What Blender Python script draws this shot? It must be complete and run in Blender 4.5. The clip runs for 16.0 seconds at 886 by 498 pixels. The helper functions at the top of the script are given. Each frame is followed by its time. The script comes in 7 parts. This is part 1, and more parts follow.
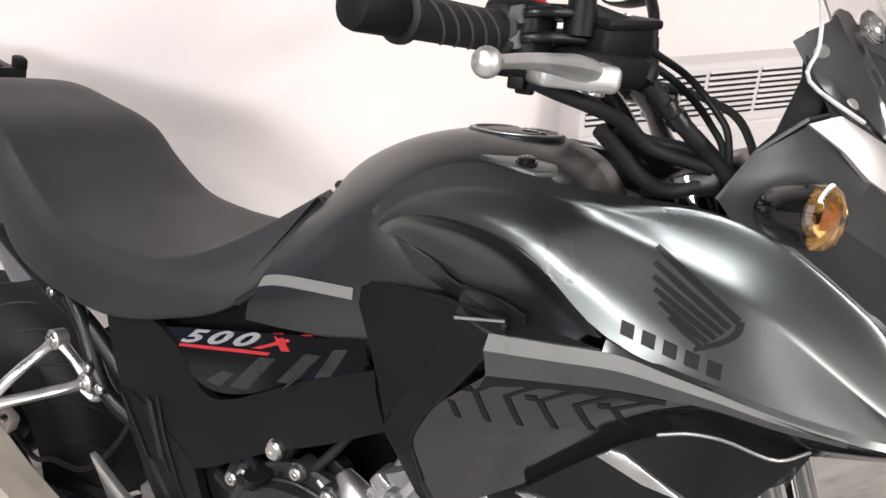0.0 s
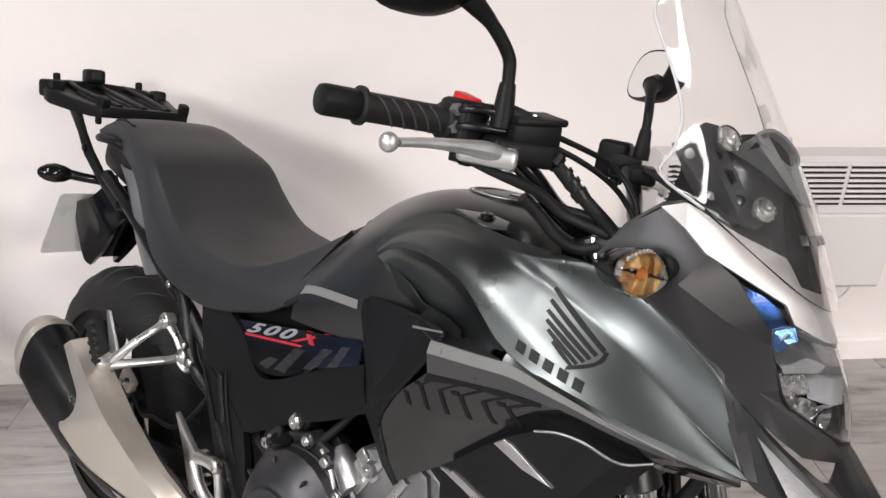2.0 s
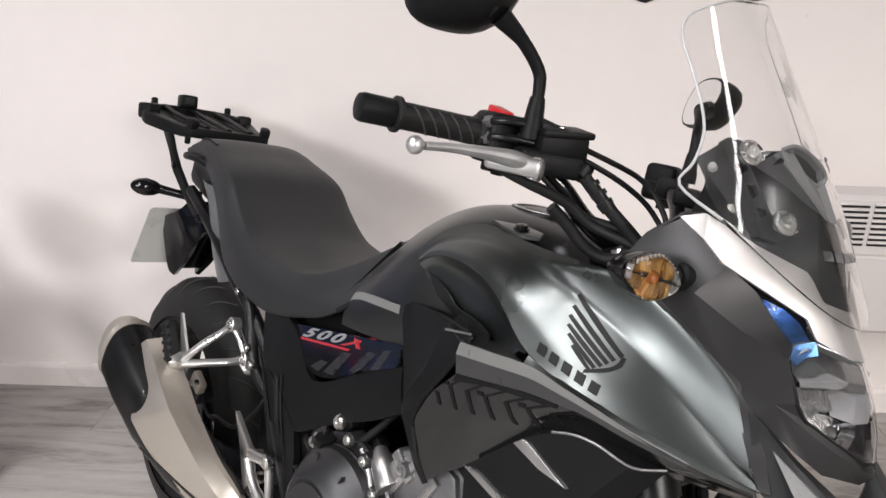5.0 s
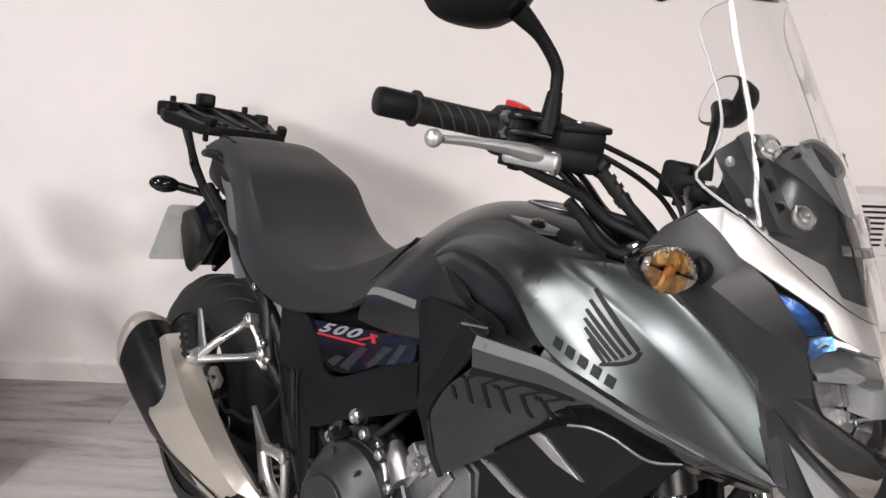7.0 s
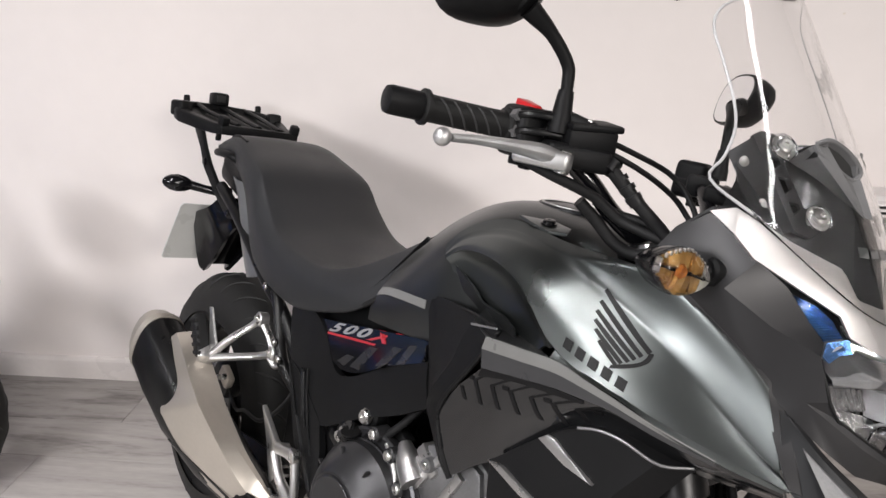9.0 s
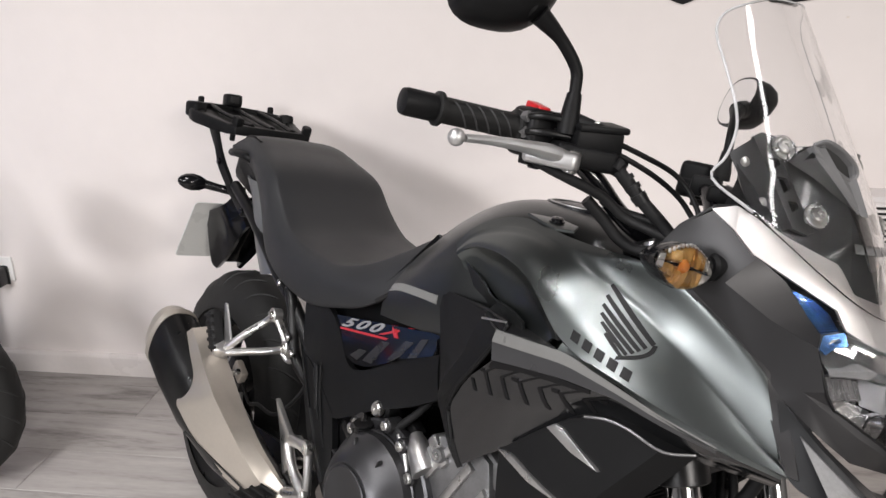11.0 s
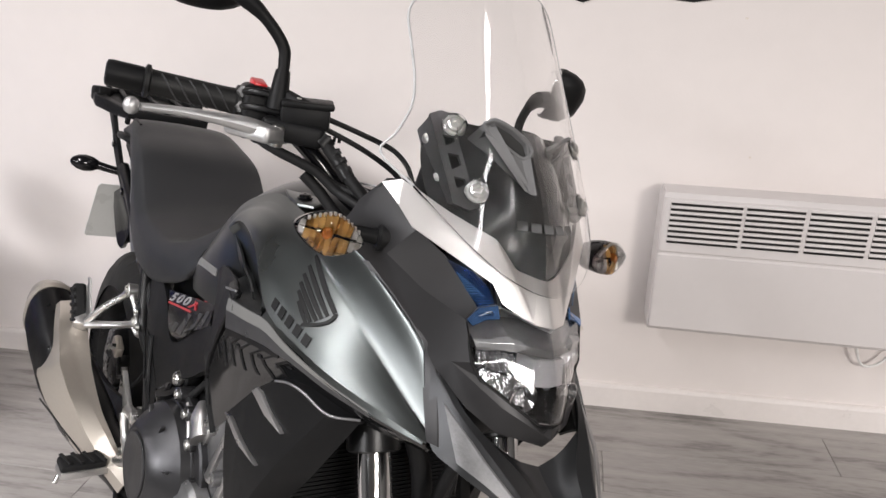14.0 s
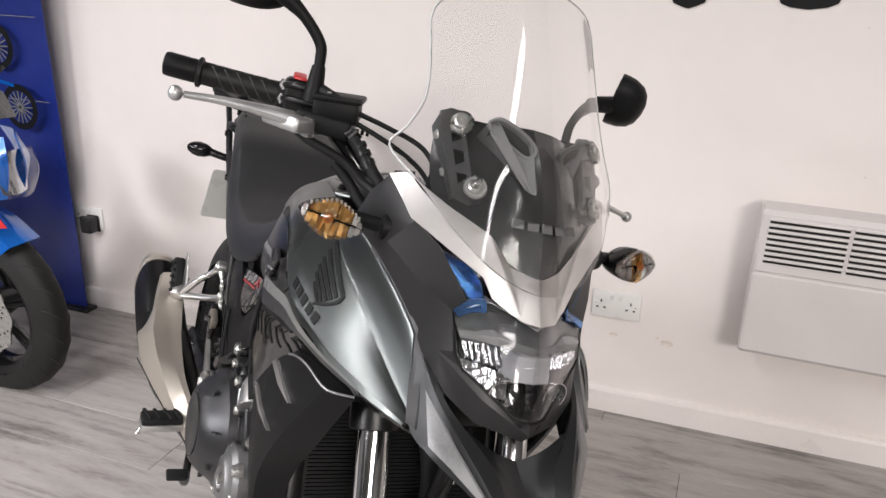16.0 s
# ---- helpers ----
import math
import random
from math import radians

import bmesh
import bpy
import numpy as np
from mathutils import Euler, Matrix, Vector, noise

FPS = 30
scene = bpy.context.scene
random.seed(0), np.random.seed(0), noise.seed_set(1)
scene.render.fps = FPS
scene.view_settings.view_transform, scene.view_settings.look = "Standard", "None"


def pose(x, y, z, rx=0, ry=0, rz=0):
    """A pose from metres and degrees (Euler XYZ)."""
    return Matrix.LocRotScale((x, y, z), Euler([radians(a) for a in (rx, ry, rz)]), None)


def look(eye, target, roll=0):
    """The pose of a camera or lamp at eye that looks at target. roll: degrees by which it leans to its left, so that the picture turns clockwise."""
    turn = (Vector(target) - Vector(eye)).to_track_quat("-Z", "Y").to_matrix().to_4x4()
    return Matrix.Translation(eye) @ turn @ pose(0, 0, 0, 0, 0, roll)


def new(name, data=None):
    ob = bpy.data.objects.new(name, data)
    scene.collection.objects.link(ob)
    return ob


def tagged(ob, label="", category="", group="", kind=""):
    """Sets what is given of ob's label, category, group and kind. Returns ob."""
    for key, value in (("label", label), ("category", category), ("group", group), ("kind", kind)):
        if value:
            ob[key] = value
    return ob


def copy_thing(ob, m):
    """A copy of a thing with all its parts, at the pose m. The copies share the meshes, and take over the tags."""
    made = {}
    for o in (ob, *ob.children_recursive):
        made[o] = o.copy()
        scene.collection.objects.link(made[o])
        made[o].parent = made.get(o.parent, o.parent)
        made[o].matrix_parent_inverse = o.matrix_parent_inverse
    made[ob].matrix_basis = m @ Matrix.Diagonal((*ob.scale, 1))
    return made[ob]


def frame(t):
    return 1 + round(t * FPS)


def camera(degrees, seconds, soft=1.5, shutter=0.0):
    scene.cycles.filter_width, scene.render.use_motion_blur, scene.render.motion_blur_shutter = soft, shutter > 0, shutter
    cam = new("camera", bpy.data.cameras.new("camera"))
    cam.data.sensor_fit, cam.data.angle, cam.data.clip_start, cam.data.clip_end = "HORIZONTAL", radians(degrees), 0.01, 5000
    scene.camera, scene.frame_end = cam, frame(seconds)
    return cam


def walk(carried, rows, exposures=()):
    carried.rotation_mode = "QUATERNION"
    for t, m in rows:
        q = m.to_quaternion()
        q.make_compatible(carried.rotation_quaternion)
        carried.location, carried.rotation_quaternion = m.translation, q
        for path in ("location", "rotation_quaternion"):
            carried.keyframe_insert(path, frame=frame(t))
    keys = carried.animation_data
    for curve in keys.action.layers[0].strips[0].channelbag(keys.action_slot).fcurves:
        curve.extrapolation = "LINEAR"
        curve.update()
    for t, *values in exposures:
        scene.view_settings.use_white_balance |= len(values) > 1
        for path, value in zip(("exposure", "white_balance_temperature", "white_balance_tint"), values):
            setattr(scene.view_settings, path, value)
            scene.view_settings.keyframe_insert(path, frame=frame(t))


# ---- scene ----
cam = camera(61.3, 16.0)
PATH = [
    (0, (0.264, 0.303, 1.308), (0.743, 1.984, 0.336), -1.1),
    (0.5, (0.268, 0.209, 1.337), (0.64, 1.926, 0.382), -0.8),
    (1, (0.309, 0.137, 1.365), (0.577, 1.892, 0.445), -0.6),
    (1.5, (0.383, 0.088, 1.38), (0.563, 1.882, 0.513), -0.3),
    (2, (0.422, 0.061, 1.379), (0.514, 1.881, 0.556), -0.1),
    (2.5, (0.438, 0.04, 1.38), (0.452, 1.876, 0.587), -0.3),
    (3, (0.454, 0.012, 1.373), (0.409, 1.859, 0.609), -0.3),
    (3.5, (0.47, 0.0, 1.368), (0.382, 1.853, 0.62), -0.4),
    (4, (0.478, 0.004, 1.364), (0.365, 1.86, 0.628), -0.5),
    (6.5, (0.488, 0.002, 1.354), (0.323, 1.862, 0.638), -0.5),
    (7, (0.482, -0.005, 1.352), (0.306, 1.853, 0.635), -0.6),
    (7.5, (0.484, -0.002, 1.348), (0.297, 1.856, 0.632), -0.5),
    (8, (0.486, 0.004, 1.349), (0.288, 1.861, 0.632), -0.6),
    (8.5, (0.487, 0.003, 1.348), (0.28, 1.859, 0.631), -0.7),
    (11, (0.483, -0.034, 1.356), (0.254, 1.82, 0.643), -0.7),
    (11.5, (0.468, -0.056, 1.353), (0.238, 1.799, 0.639), -0.7),
    (12, (0.515, -0.079, 1.353), (0.289, 1.776, 0.641), -0.6),
    (12.5, (0.612, -0.126, 1.349), (0.389, 1.73, 0.637), -0.4),
    (13, (0.709, -0.124, 1.338), (0.476, 1.73, 0.625), -0.2),
    (13.5, (0.793, -0.054, 1.324), (0.532, 1.799, 0.62), 0.2),
    (14, (0.869, -0.021, 1.33), (0.548, 1.823, 0.628), 0.3),
    (14.5, (0.955, -0.016, 1.331), (0.542, 1.812, 0.632), 0.5),
    (15, (0.999, -0.016, 1.327), (0.484, 1.787, 0.632), 0.6),
    (15.5, (1.021, -0.012, 1.327), (0.409, 1.761, 0.633), 0.5),
    (16, (1.026, -0.011, 1.328), (0.346, 1.738, 0.636), 0.5),
]
walk(cam, [(t, look(eye, target, roll)) for t, eye, target, roll in PATH], [(0, 0.46), (1, 0.34), (1.5, 0.24), (3.5, 0.08), (7, 0.05), (16, 0.05)])

# ---- light ----
world = bpy.data.worlds.new("world")
scene.world = world
world.use_nodes = True
world.node_tree.nodes["Background"].inputs[0].default_value = (0.9, 0.92, 1.0, 1)
world.node_tree.nodes["Background"].inputs[1].default_value = 0.05
scene.view_settings.exposure = 0.0


def strip_lamp(x, y, z, length, watts, turn=0.0, width=0.1, col=(1.0, 0.972, 0.985)):
    lamp = bpy.data.lights.new("strip_light", "AREA")
    lamp.shape, lamp.size, lamp.size_y, lamp.energy, lamp.color = "RECTANGLE", width, length, watts, col
    ob = new("strip_light", lamp)
    ob.matrix_world = pose(x, y, z, 0, 0, turn)
    return ob


# x, y, watts, width, colour
COOL, NEUTRAL, WARM = (1.0, 0.985, 1.0), (1.0, 0.97, 0.97), (1.0, 0.945, 0.90)
LAMP_LENGTH = 2.4
BATTENS = [(-3.3, -0.9, 84, 0.1, COOL), (-0.45, -0.35, 50, 0.1, NEUTRAL), (1.9, -0.1, 14, 0.1, NEUTRAL), (4.4, -1.7, 52, 0.1, WARM)]
PANELS = [(-2.0, -3.3, 330, 1.2, COOL), (3.6, -4.4, 590, 1.2, WARM)]
CEIL = 2.75
for lx, ly, lw, lb, lc in BATTENS + PANELS:
    strip_lamp(lx, ly, CEIL - 0.075, LAMP_LENGTH, lw, 0, lb, lc)

# ---- materials ----


def surface(name, col, rough, metal=0.0, var=0.12, scale=14.0, bump=0.0, bscale=500.0, coat=0.0, rvar=0.08, stretch=(1, 1, 1), spec=0.5, rand=0.0):
    """A procedural surface: colour and gloss vary at a large and a small scale, with a fine relief."""
    m = bpy.data.materials.new(name)
    m.use_nodes = True
    nt = m.node_tree
    b = nt.nodes["Principled BSDF"]
    tc = nt.nodes.new("ShaderNodeTexCoord")
    mp = nt.nodes.new("ShaderNodeMapping")
    mp.inputs["Scale"].default_value = stretch
    nt.links.new(tc.outputs["Object"], mp.inputs["Vector"])
    big, fine = nt.nodes.new("ShaderNodeTexNoise"), nt.nodes.new("ShaderNodeTexNoise")
    big.inputs["Scale"].default_value, big.inputs["Detail"].default_value = scale, 5
    fine.inputs["Scale"].default_value, fine.inputs["Detail"].default_value = scale * 12, 3
    add = nt.nodes.new("ShaderNodeMath")
    add.operation = "MULTIPLY_ADD"
    add.inputs[1].default_value = 0.35
    ramp = nt.nodes.new("ShaderNodeMapRange")
    ramp.inputs["From Min"].default_value, ramp.inputs["From Max"].default_value = 0.42, 0.92
    ramp.inputs["To Min"].default_value, ramp.inputs["To Max"].default_value = 1 - var, 1 + var
    mul = nt.nodes.new("ShaderNodeVectorMath")
    mul.operation = "SCALE"
    mul.inputs[0].default_value = col
    nt.links.new(mp.outputs[0], big.inputs["Vector"]), nt.links.new(mp.outputs[0], fine.inputs["Vector"])
    nt.links.new(fine.outputs["Fac"], add.inputs[0]), nt.links.new(big.outputs["Fac"], add.inputs[2])
    nt.links.new(add.outputs[0], ramp.inputs["Value"]), nt.links.new(ramp.outputs[0], mul.inputs["Scale"])
    nt.links.new(mul.outputs[0], b.inputs["Base Color"])
    rr = nt.nodes.new("ShaderNodeMapRange")
    rr.inputs["From Min"].default_value, rr.inputs["From Max"].default_value = 0.3, 0.7
    rr.inputs["To Min"].default_value, rr.inputs["To Max"].default_value = max(rough - rvar, 0.02), min(rough + rvar, 1)
    nt.links.new(big.outputs["Fac"], rr.inputs["Value"]), nt.links.new(rr.outputs[0], b.inputs["Roughness"])
    b.inputs["Metallic"].default_value, b.inputs["Coat Weight"].default_value = metal, coat
    b.inputs["Coat Roughness"].default_value = 0.08
    b.inputs["Specular IOR Level"].default_value = spec
    if bump:
        bn, bp = nt.nodes.new("ShaderNodeTexNoise"), nt.nodes.new("ShaderNodeBump")
        bn.inputs["Scale"].default_value, bn.inputs["Detail"].default_value = bscale, 3
        bp.inputs["Strength"].default_value, bp.inputs["Distance"].default_value = bump, 0.001
        nt.links.new(mp.outputs[0], bn.inputs["Vector"])
        nt.links.new(bn.outputs["Fac"], bp.inputs["Height"]), nt.links.new(bp.outputs[0], b.inputs["Normal"])
    return m


def glass(name, col, rough=0.0, ior=1.45):
    m = bpy.data.materials.new(name)
    m.use_nodes = True
    b = m.node_tree.nodes["Principled BSDF"]
    b.inputs["Base Color"].default_value = (*col, 1)
    b.inputs["Transmission Weight"].default_value, b.inputs["Roughness"].default_value, b.inputs["IOR"].default_value = 1.0, rough, ior
    return m


def plank_surface():
    m = surface("grey_laminate", (0.40, 0.375, 0.355), 0.42, var=0.10, scale=3.0, bump=0.12, bscale=60, rvar=0.07, stretch=(0.42, 2.2, 1))
    nt = m.node_tree
    b = nt.nodes["Principled BSDF"]
    mp = next(n for n in nt.nodes if n.bl_idname == "ShaderNodeMapping")
    info = nt.nodes.new("ShaderNodeObjectInfo")
    off = nt.nodes.new("ShaderNodeVectorMath")
    off.operation = "SCALE"
    off.inputs[0].default_value = (37, 91, 13)
    nt.links.new(info.outputs["Random"], off.inputs["Scale"]), nt.links.new(off.outputs[0], mp.inputs["Location"])
    wave = nt.nodes.new("ShaderNodeTexNoise")
    wave.inputs["Scale"].default_value, wave.inputs["Detail"].default_value, wave.inputs["Distortion"].default_value = 2.6, 9, 2.4
    nt.links.new(mp.outputs[0], wave.inputs["Vector"])
    ring = nt.nodes.new("ShaderNodeTexWave")
    ring.wave_type, ring.bands_direction = "BANDS", "Y"
    ring.inputs["Scale"].default_value, ring.inputs["Distortion"].default_value = 2.6, 11.0
    ring.inputs["Detail"].default_value, ring.inputs["Detail Scale"].default_value = 3, 1.2
    nt.links.new(mp.outputs[0], ring.inputs["Vector"])
    cr = nt.nodes.new("ShaderNodeValToRGB")
    cr.color_ramp.elements[0].position, cr.color_ramp.elements[0].color = 0.22, (0.150, 0.138, 0.130, 1)
    cr.color_ramp.elements[1].position, cr.color_ramp.elements[1].color = 0.66, (0.42, 0.396, 0.378, 1)
    mid = cr.color_ramp.elements.new(0.42)
    mid.color = (0.335, 0.313, 0.298, 1)
    # fine pores along the grain, and soft knots
    pore = nt.nodes.new("ShaderNodeTexNoise")
    pore.inputs["Scale"].default_value, pore.inputs["Detail"].default_value = 60, 4
    nt.links.new(mp.outputs[0], pore.inputs["Vector"])
    knot_map = nt.nodes.new("ShaderNodeMapping")
    knot_map.inputs["Scale"].default_value = (3.0, 0.9, 1)
    knot = nt.nodes.new("ShaderNodeTexVoronoi")
    knot.inputs["Scale"].default_value = 0.9
    nt.links.new(mp.outputs[0], knot_map.inputs["Vector"]), nt.links.new(knot_map.outputs[0], knot.inputs["Vector"])
    kr = nt.nodes.new("ShaderNodeMapRange")
    kr.inputs["From Min"].default_value, kr.inputs["From Max"].default_value = 0.0, 0.22
    kr.inputs["To Min"].default_value, kr.inputs["To Max"].default_value = -0.22, 0.0
    nt.links.new(knot.outputs["Distance"], kr.inputs["Value"])
    mixp = nt.nodes.new("ShaderNodeMath")
    mixp.operation = "MULTIPLY_ADD"
    mixp.inputs[1].default_value = 0.30
    nt.links.new(pore.outputs["Fac"], mixp.inputs[0]), nt.links.new(kr.outputs[0], mixp.inputs[2])
    mixw = nt.nodes.new("ShaderNodeMath")
    mixw.operation = "MULTIPLY_ADD"
    mixw.inputs[1].default_value = 0.74
    nt.links.new(wave.outputs["Fac"], mixw.inputs[0]), nt.links.new(mixp.outputs[0], mixw.inputs[2])
    mixf = nt.nodes.new("ShaderNodeMath")
    mixf.operation = "MULTIPLY_ADD"
    mixf.inputs[1].default_value = 0.10
    nt.links.new(ring.outputs["Fac"], mixf.inputs[0]), nt.links.new(mixw.outputs[0], mixf.inputs[2])
    sub = nt.nodes.new("ShaderNodeMath")
    sub.operation = "MULTIPLY_ADD"
    sub.inputs[1].default_value, sub.inputs[2].default_value = 0.10, -0.150
    nt.links.new(info.outputs["Random"], sub.inputs[0])
    tot = nt.nodes.new("ShaderNodeMath")
    nt.links.new(mixf.outputs[0], tot.inputs[0]), nt.links.new(sub.outputs[0], tot.inputs[1])
    nt.links.new(tot.outputs[0], cr.inputs["Fac"]), nt.links.new(cr.outputs["Color"], b.inputs["Base Color"])
    return m


WALL = surface("white_wall_paint", (0.81, 0.755, 0.735), 0.62, var=0.03, scale=1.3, bump=0.15, bscale=130, rvar=0.06)
# ceiling colour set dark grey so less light bounces onto wall and bike
CEILING = surface("darkened_ceiling", (0.22, 0.217, 0.213), 0.8, var=0.03, scale=1.5, bump=0.1, bscale=150)
# near-black on the unseen walls: lowers fill light and darkens reflections on the bike
FAR_WALL = surface("darkened_unseen_wall", (0.055, 0.054, 0.053), 0.7, var=0.04, scale=1.5, bump=0.1, bscale=130)
TRIM = surface("white_gloss_trim", (0.80, 0.75, 0.73), 0.35, var=0.05, scale=5, bump=0.1, bscale=60, rvar=0.1)
LAMINATE = plank_surface()
UNDERLAY = surface("dark_joint", (0.07, 0.065, 0.06), 0.8)
HEATER = surface("white_enamel", (0.66, 0.625, 0.62), 0.38, var=0.025, scale=3, bump=0.05, bscale=200)
SLOT = surface("dark_slot", (0.012, 0.012, 0.012), 0.7)
SOCKET = surface("white_moulded_plastic", (0.78, 0.77, 0.76), 0.3, var=0.03, scale=20)
BLACK_PLUG = surface("black_plastic_plug", (0.012, 0.012, 0.013), 0.35)
STAIN = surface("scuff", (0.72, 0.655, 0.60), 0.65, var=0.3, scale=30)
BANNER = surface("blue_printed_vinyl", (0.010, 0.022, 0.17), 0.32, var=0.18, scale=2.5, rvar=0.1, coat=0.2)
BLUE = surface("gloss_blue_paint", (0.006, 0.11, 0.45), 0.2, metal=0.25, var=0.1, scale=10, coat=0.6)
LIME = surface("lime_paint", (0.50, 0.60, 0.10), 0.35)
SEAT = surface("black_seat_vinyl", (0.0180, 0.0188, 0.0208), 0.48, spec=0.40, var=0.08, scale=6, bump=0.35, bscale=900, rvar=0.05)
MATTE = surface("matte_black_plastic", (0.0062, 0.0063, 0.0068), 0.46, spec=0.17, var=0.14, scale=9, bump=0.22, bscale=1300, rvar=0.06)
TANK = surface("metallic_dark_grey_paint", (0.088, 0.092, 0.094), 0.31, metal=0.9, var=0.06, scale=7, bump=0.06, bscale=2200, rvar=0.03)
SATIN = surface("satin_dark_grey_paint", (0.030, 0.031, 0.033), 0.34, spec=0.5, metal=0.6, var=0.07, scale=8, bump=0.05, bscale=1500, rvar=0.05)
COWL = surface("satin_charcoal_cowl_paint", (0.030, 0.0295, 0.031), 0.38, spec=0.4, metal=0.35, var=0.07, scale=8, bump=0.05, bscale=1500, rvar=0.05)
SHROUD = surface("metallic_gunmetal_paint", (0.128, 0.139, 0.138), 0.30, metal=0.95, var=0.06, scale=7, bump=0.03, bscale=2200, rvar=0.03)
GLOSS = surface("gloss_black_lacquer", (0.005, 0.005, 0.006), 0.16, var=0.2, scale=10, spec=0.4, rvar=0.04)
STRIPE = surface("light_grey_decal", (0.17, 0.17, 0.165), 0.35, var=0.05, scale=20)
CASE = surface("charcoal_engine_paint", (0.050, 0.050, 0.053), 0.36, metal=0.7, var=0.1, scale=16, bump=0.15, bscale=700)
STRIPE_DARK = surface("dark_grey_decal", (0.040, 0.040, 0.042), 0.35, var=0.05, scale=20)
TREAD = surface("charcoal_decal", (0.022, 0.022, 0.023), 0.3, var=0.15, scale=25)
INK = surface("black_emblem_film", (0.004, 0.004, 0.0045), 0.5, spec=0.25)
WHITE_INK = surface("silver_white_lettering", (0.22, 0.22, 0.23), 0.3)
RED_INK = surface("red_lettering", (0.36, 0.022, 0.028), 0.3)
SILVER = surface("satin_silver_paint", (0.72, 0.70, 0.69), 0.34, metal=0.75, var=0.04, scale=9, rvar=0.04)
CHROME = surface("polished_fork_steel", (0.78, 0.78, 0.79), 0.09, metal=1.0, var=0.04, scale=30, rvar=0.03)
ALLOY = surface("cast_aluminium", (0.56, 0.555, 0.55), 0.34, metal=0.95, var=0.10, scale=25, bump=0.25, bscale=500, rvar=0.1)
ALLOY_DARK = surface("grey_engine_casting", (0.24, 0.24, 0.245), 0.42, metal=0.8, var=0.2, scale=22, bump=0.35, bscale=380, rvar=0.1)
BRONZE = surface("champagne_heat_shield", (0.52, 0.475, 0.42), 0.38, metal=0.65, var=0.06, scale=12, bump=0.05, bscale=1200)
ENGINE = surface("satin_black_engine_paint", (0.008, 0.008, 0.0085), 0.33, metal=0.35, var=0.15, scale=18, bump=0.12, bscale=600)
RUBBER = surface("black_rubber", (0.007, 0.007, 0.0075), 0.62, spec=0.3, var=0.2, scale=25, bump=0.3, bscale=700)
TYRE = surface("tyre_rubber", (0.012, 0.0118, 0.0115), 0.62, spec=0.3, var=0.25, scale=14, bump=0.35, bscale=500)
GRIP = surface("grip_rubber", (0.008, 0.008, 0.008), 0.5, spec=0.3, var=0.15, scale=40, bump=0.3, bscale=900)
TAIL = surface("satin_mid_grey_paint", (0.27, 0.275, 0.28), 0.36, metal=0.8, var=0.06, scale=9, bump=0.05, bscale=1500)
STEEL = surface("zinc_bolt_steel", (0.60, 0.595, 0.58), 0.3, metal=1.0, var=0.12, scale=60)
RADIATOR = surface("black_radiator_core", (0.004, 0.004, 0.0045), 0.6, spec=0.2)
RED = surface("red_switch_plastic", (0.60, 0.015, 0.02), 0.35)
PLATE = surface("number_plate_acrylic", (0.62, 0.62, 0.60), 0.3, var=0.05, scale=12)
SMOKE = surface("smoked_grey_panel", (0.045, 0.046, 0.048), 0.2, var=0.15, scale=8, coat=0.5, rvar=0.04)
MIRROR = surface("mirror_glass", (0.9, 0.9, 0.9), 0.02, metal=1.0, var=0.0, rvar=0.0)
REFLECTOR = surface("chromed_reflector", (0.85, 0.86, 0.88), 0.08, metal=1.0, var=0.1, scale=60, bump=0.5, bscale=160)
AMBER = surface("amber_bulb", (0.34, 0.11, 0.02), 0.2, var=0.3, scale=50, bump=0.4, bscale=150)
BLUE_LENS = surface("blue_position_reflector", (0.017, 0.062, 0.225), 0.22, metal=0.8, var=0.4, scale=60, bump=0.6, bscale=220, coat=0.6)
BRACKET = surface("dark_grey_bracket", (0.075, 0.075, 0.078), 0.4, var=0.08, scale=20, bump=0.15, bscale=800)
BRACKET_LIGHT = surface("grey_raised_print", (0.12, 0.12, 0.122), 0.35, var=0.05, scale=30)
DUCT = surface("mid_grey_plastic", (0.13, 0.13, 0.132), 0.38, var=0.06, scale=20, bump=0.1, bscale=900)
LENS_GREY = surface("pale_faceted_reflector", (0.42, 0.41, 0.40), 0.2, metal=0.5, var=0.3, scale=80, bump=0.5, bscale=250)
AMBER_CHROME = surface("amber_tinted_reflector", (0.56, 0.32, 0.10), 0.2, metal=0.7, var=0.3, scale=80, bump=0.5, bscale=250)
BLUE_RIB = surface("bright_blue_rib", (0.14, 0.34, 0.70), 0.2, metal=0.8, var=0.2, scale=60)
FAIRING = surface("charcoal_gloss_fairing", (0.0075, 0.0077, 0.0083), 0.14, spec=0.55, var=0.15, scale=9, coat=0.25, rvar=0.04)
LAMP_DARK = surface("dark_chromed_plastic", (0.22, 0.225, 0.235), 0.16, metal=0.9, var=0.2, scale=50, bump=0.3, bscale=140)
LAMP_GREY = surface("pale_grey_lamp_plastic", (0.40, 0.40, 0.41), 0.3, var=0.04, scale=20)
LAMP_SMOKE = surface("smoky_lamp_plastic", (0.30, 0.302, 0.31), 0.16, metal=0.5, var=0.15, scale=30)
BLUE_CHROME = surface("blue_tinged_chrome", (0.13, 0.27, 0.58), 0.2, metal=0.9, var=0.15, scale=50, bump=0.3, bscale=150)
LEVER = surface("satin_lever_aluminium", (0.60, 0.60, 0.60), 0.42, metal=0.9, var=0.08, scale=40, bump=0.1, bscale=700)
EDGE = surface("frosted_screen_edge", (0.50, 0.50, 0.51), 0.3, var=0.05, scale=40)
CLEAR = glass("clear_screen_plastic", (0.985, 0.985, 0.985))
LENS = glass("clear_lens_plastic", (0.97, 0.97, 0.98))

# ---- mesh tools ----


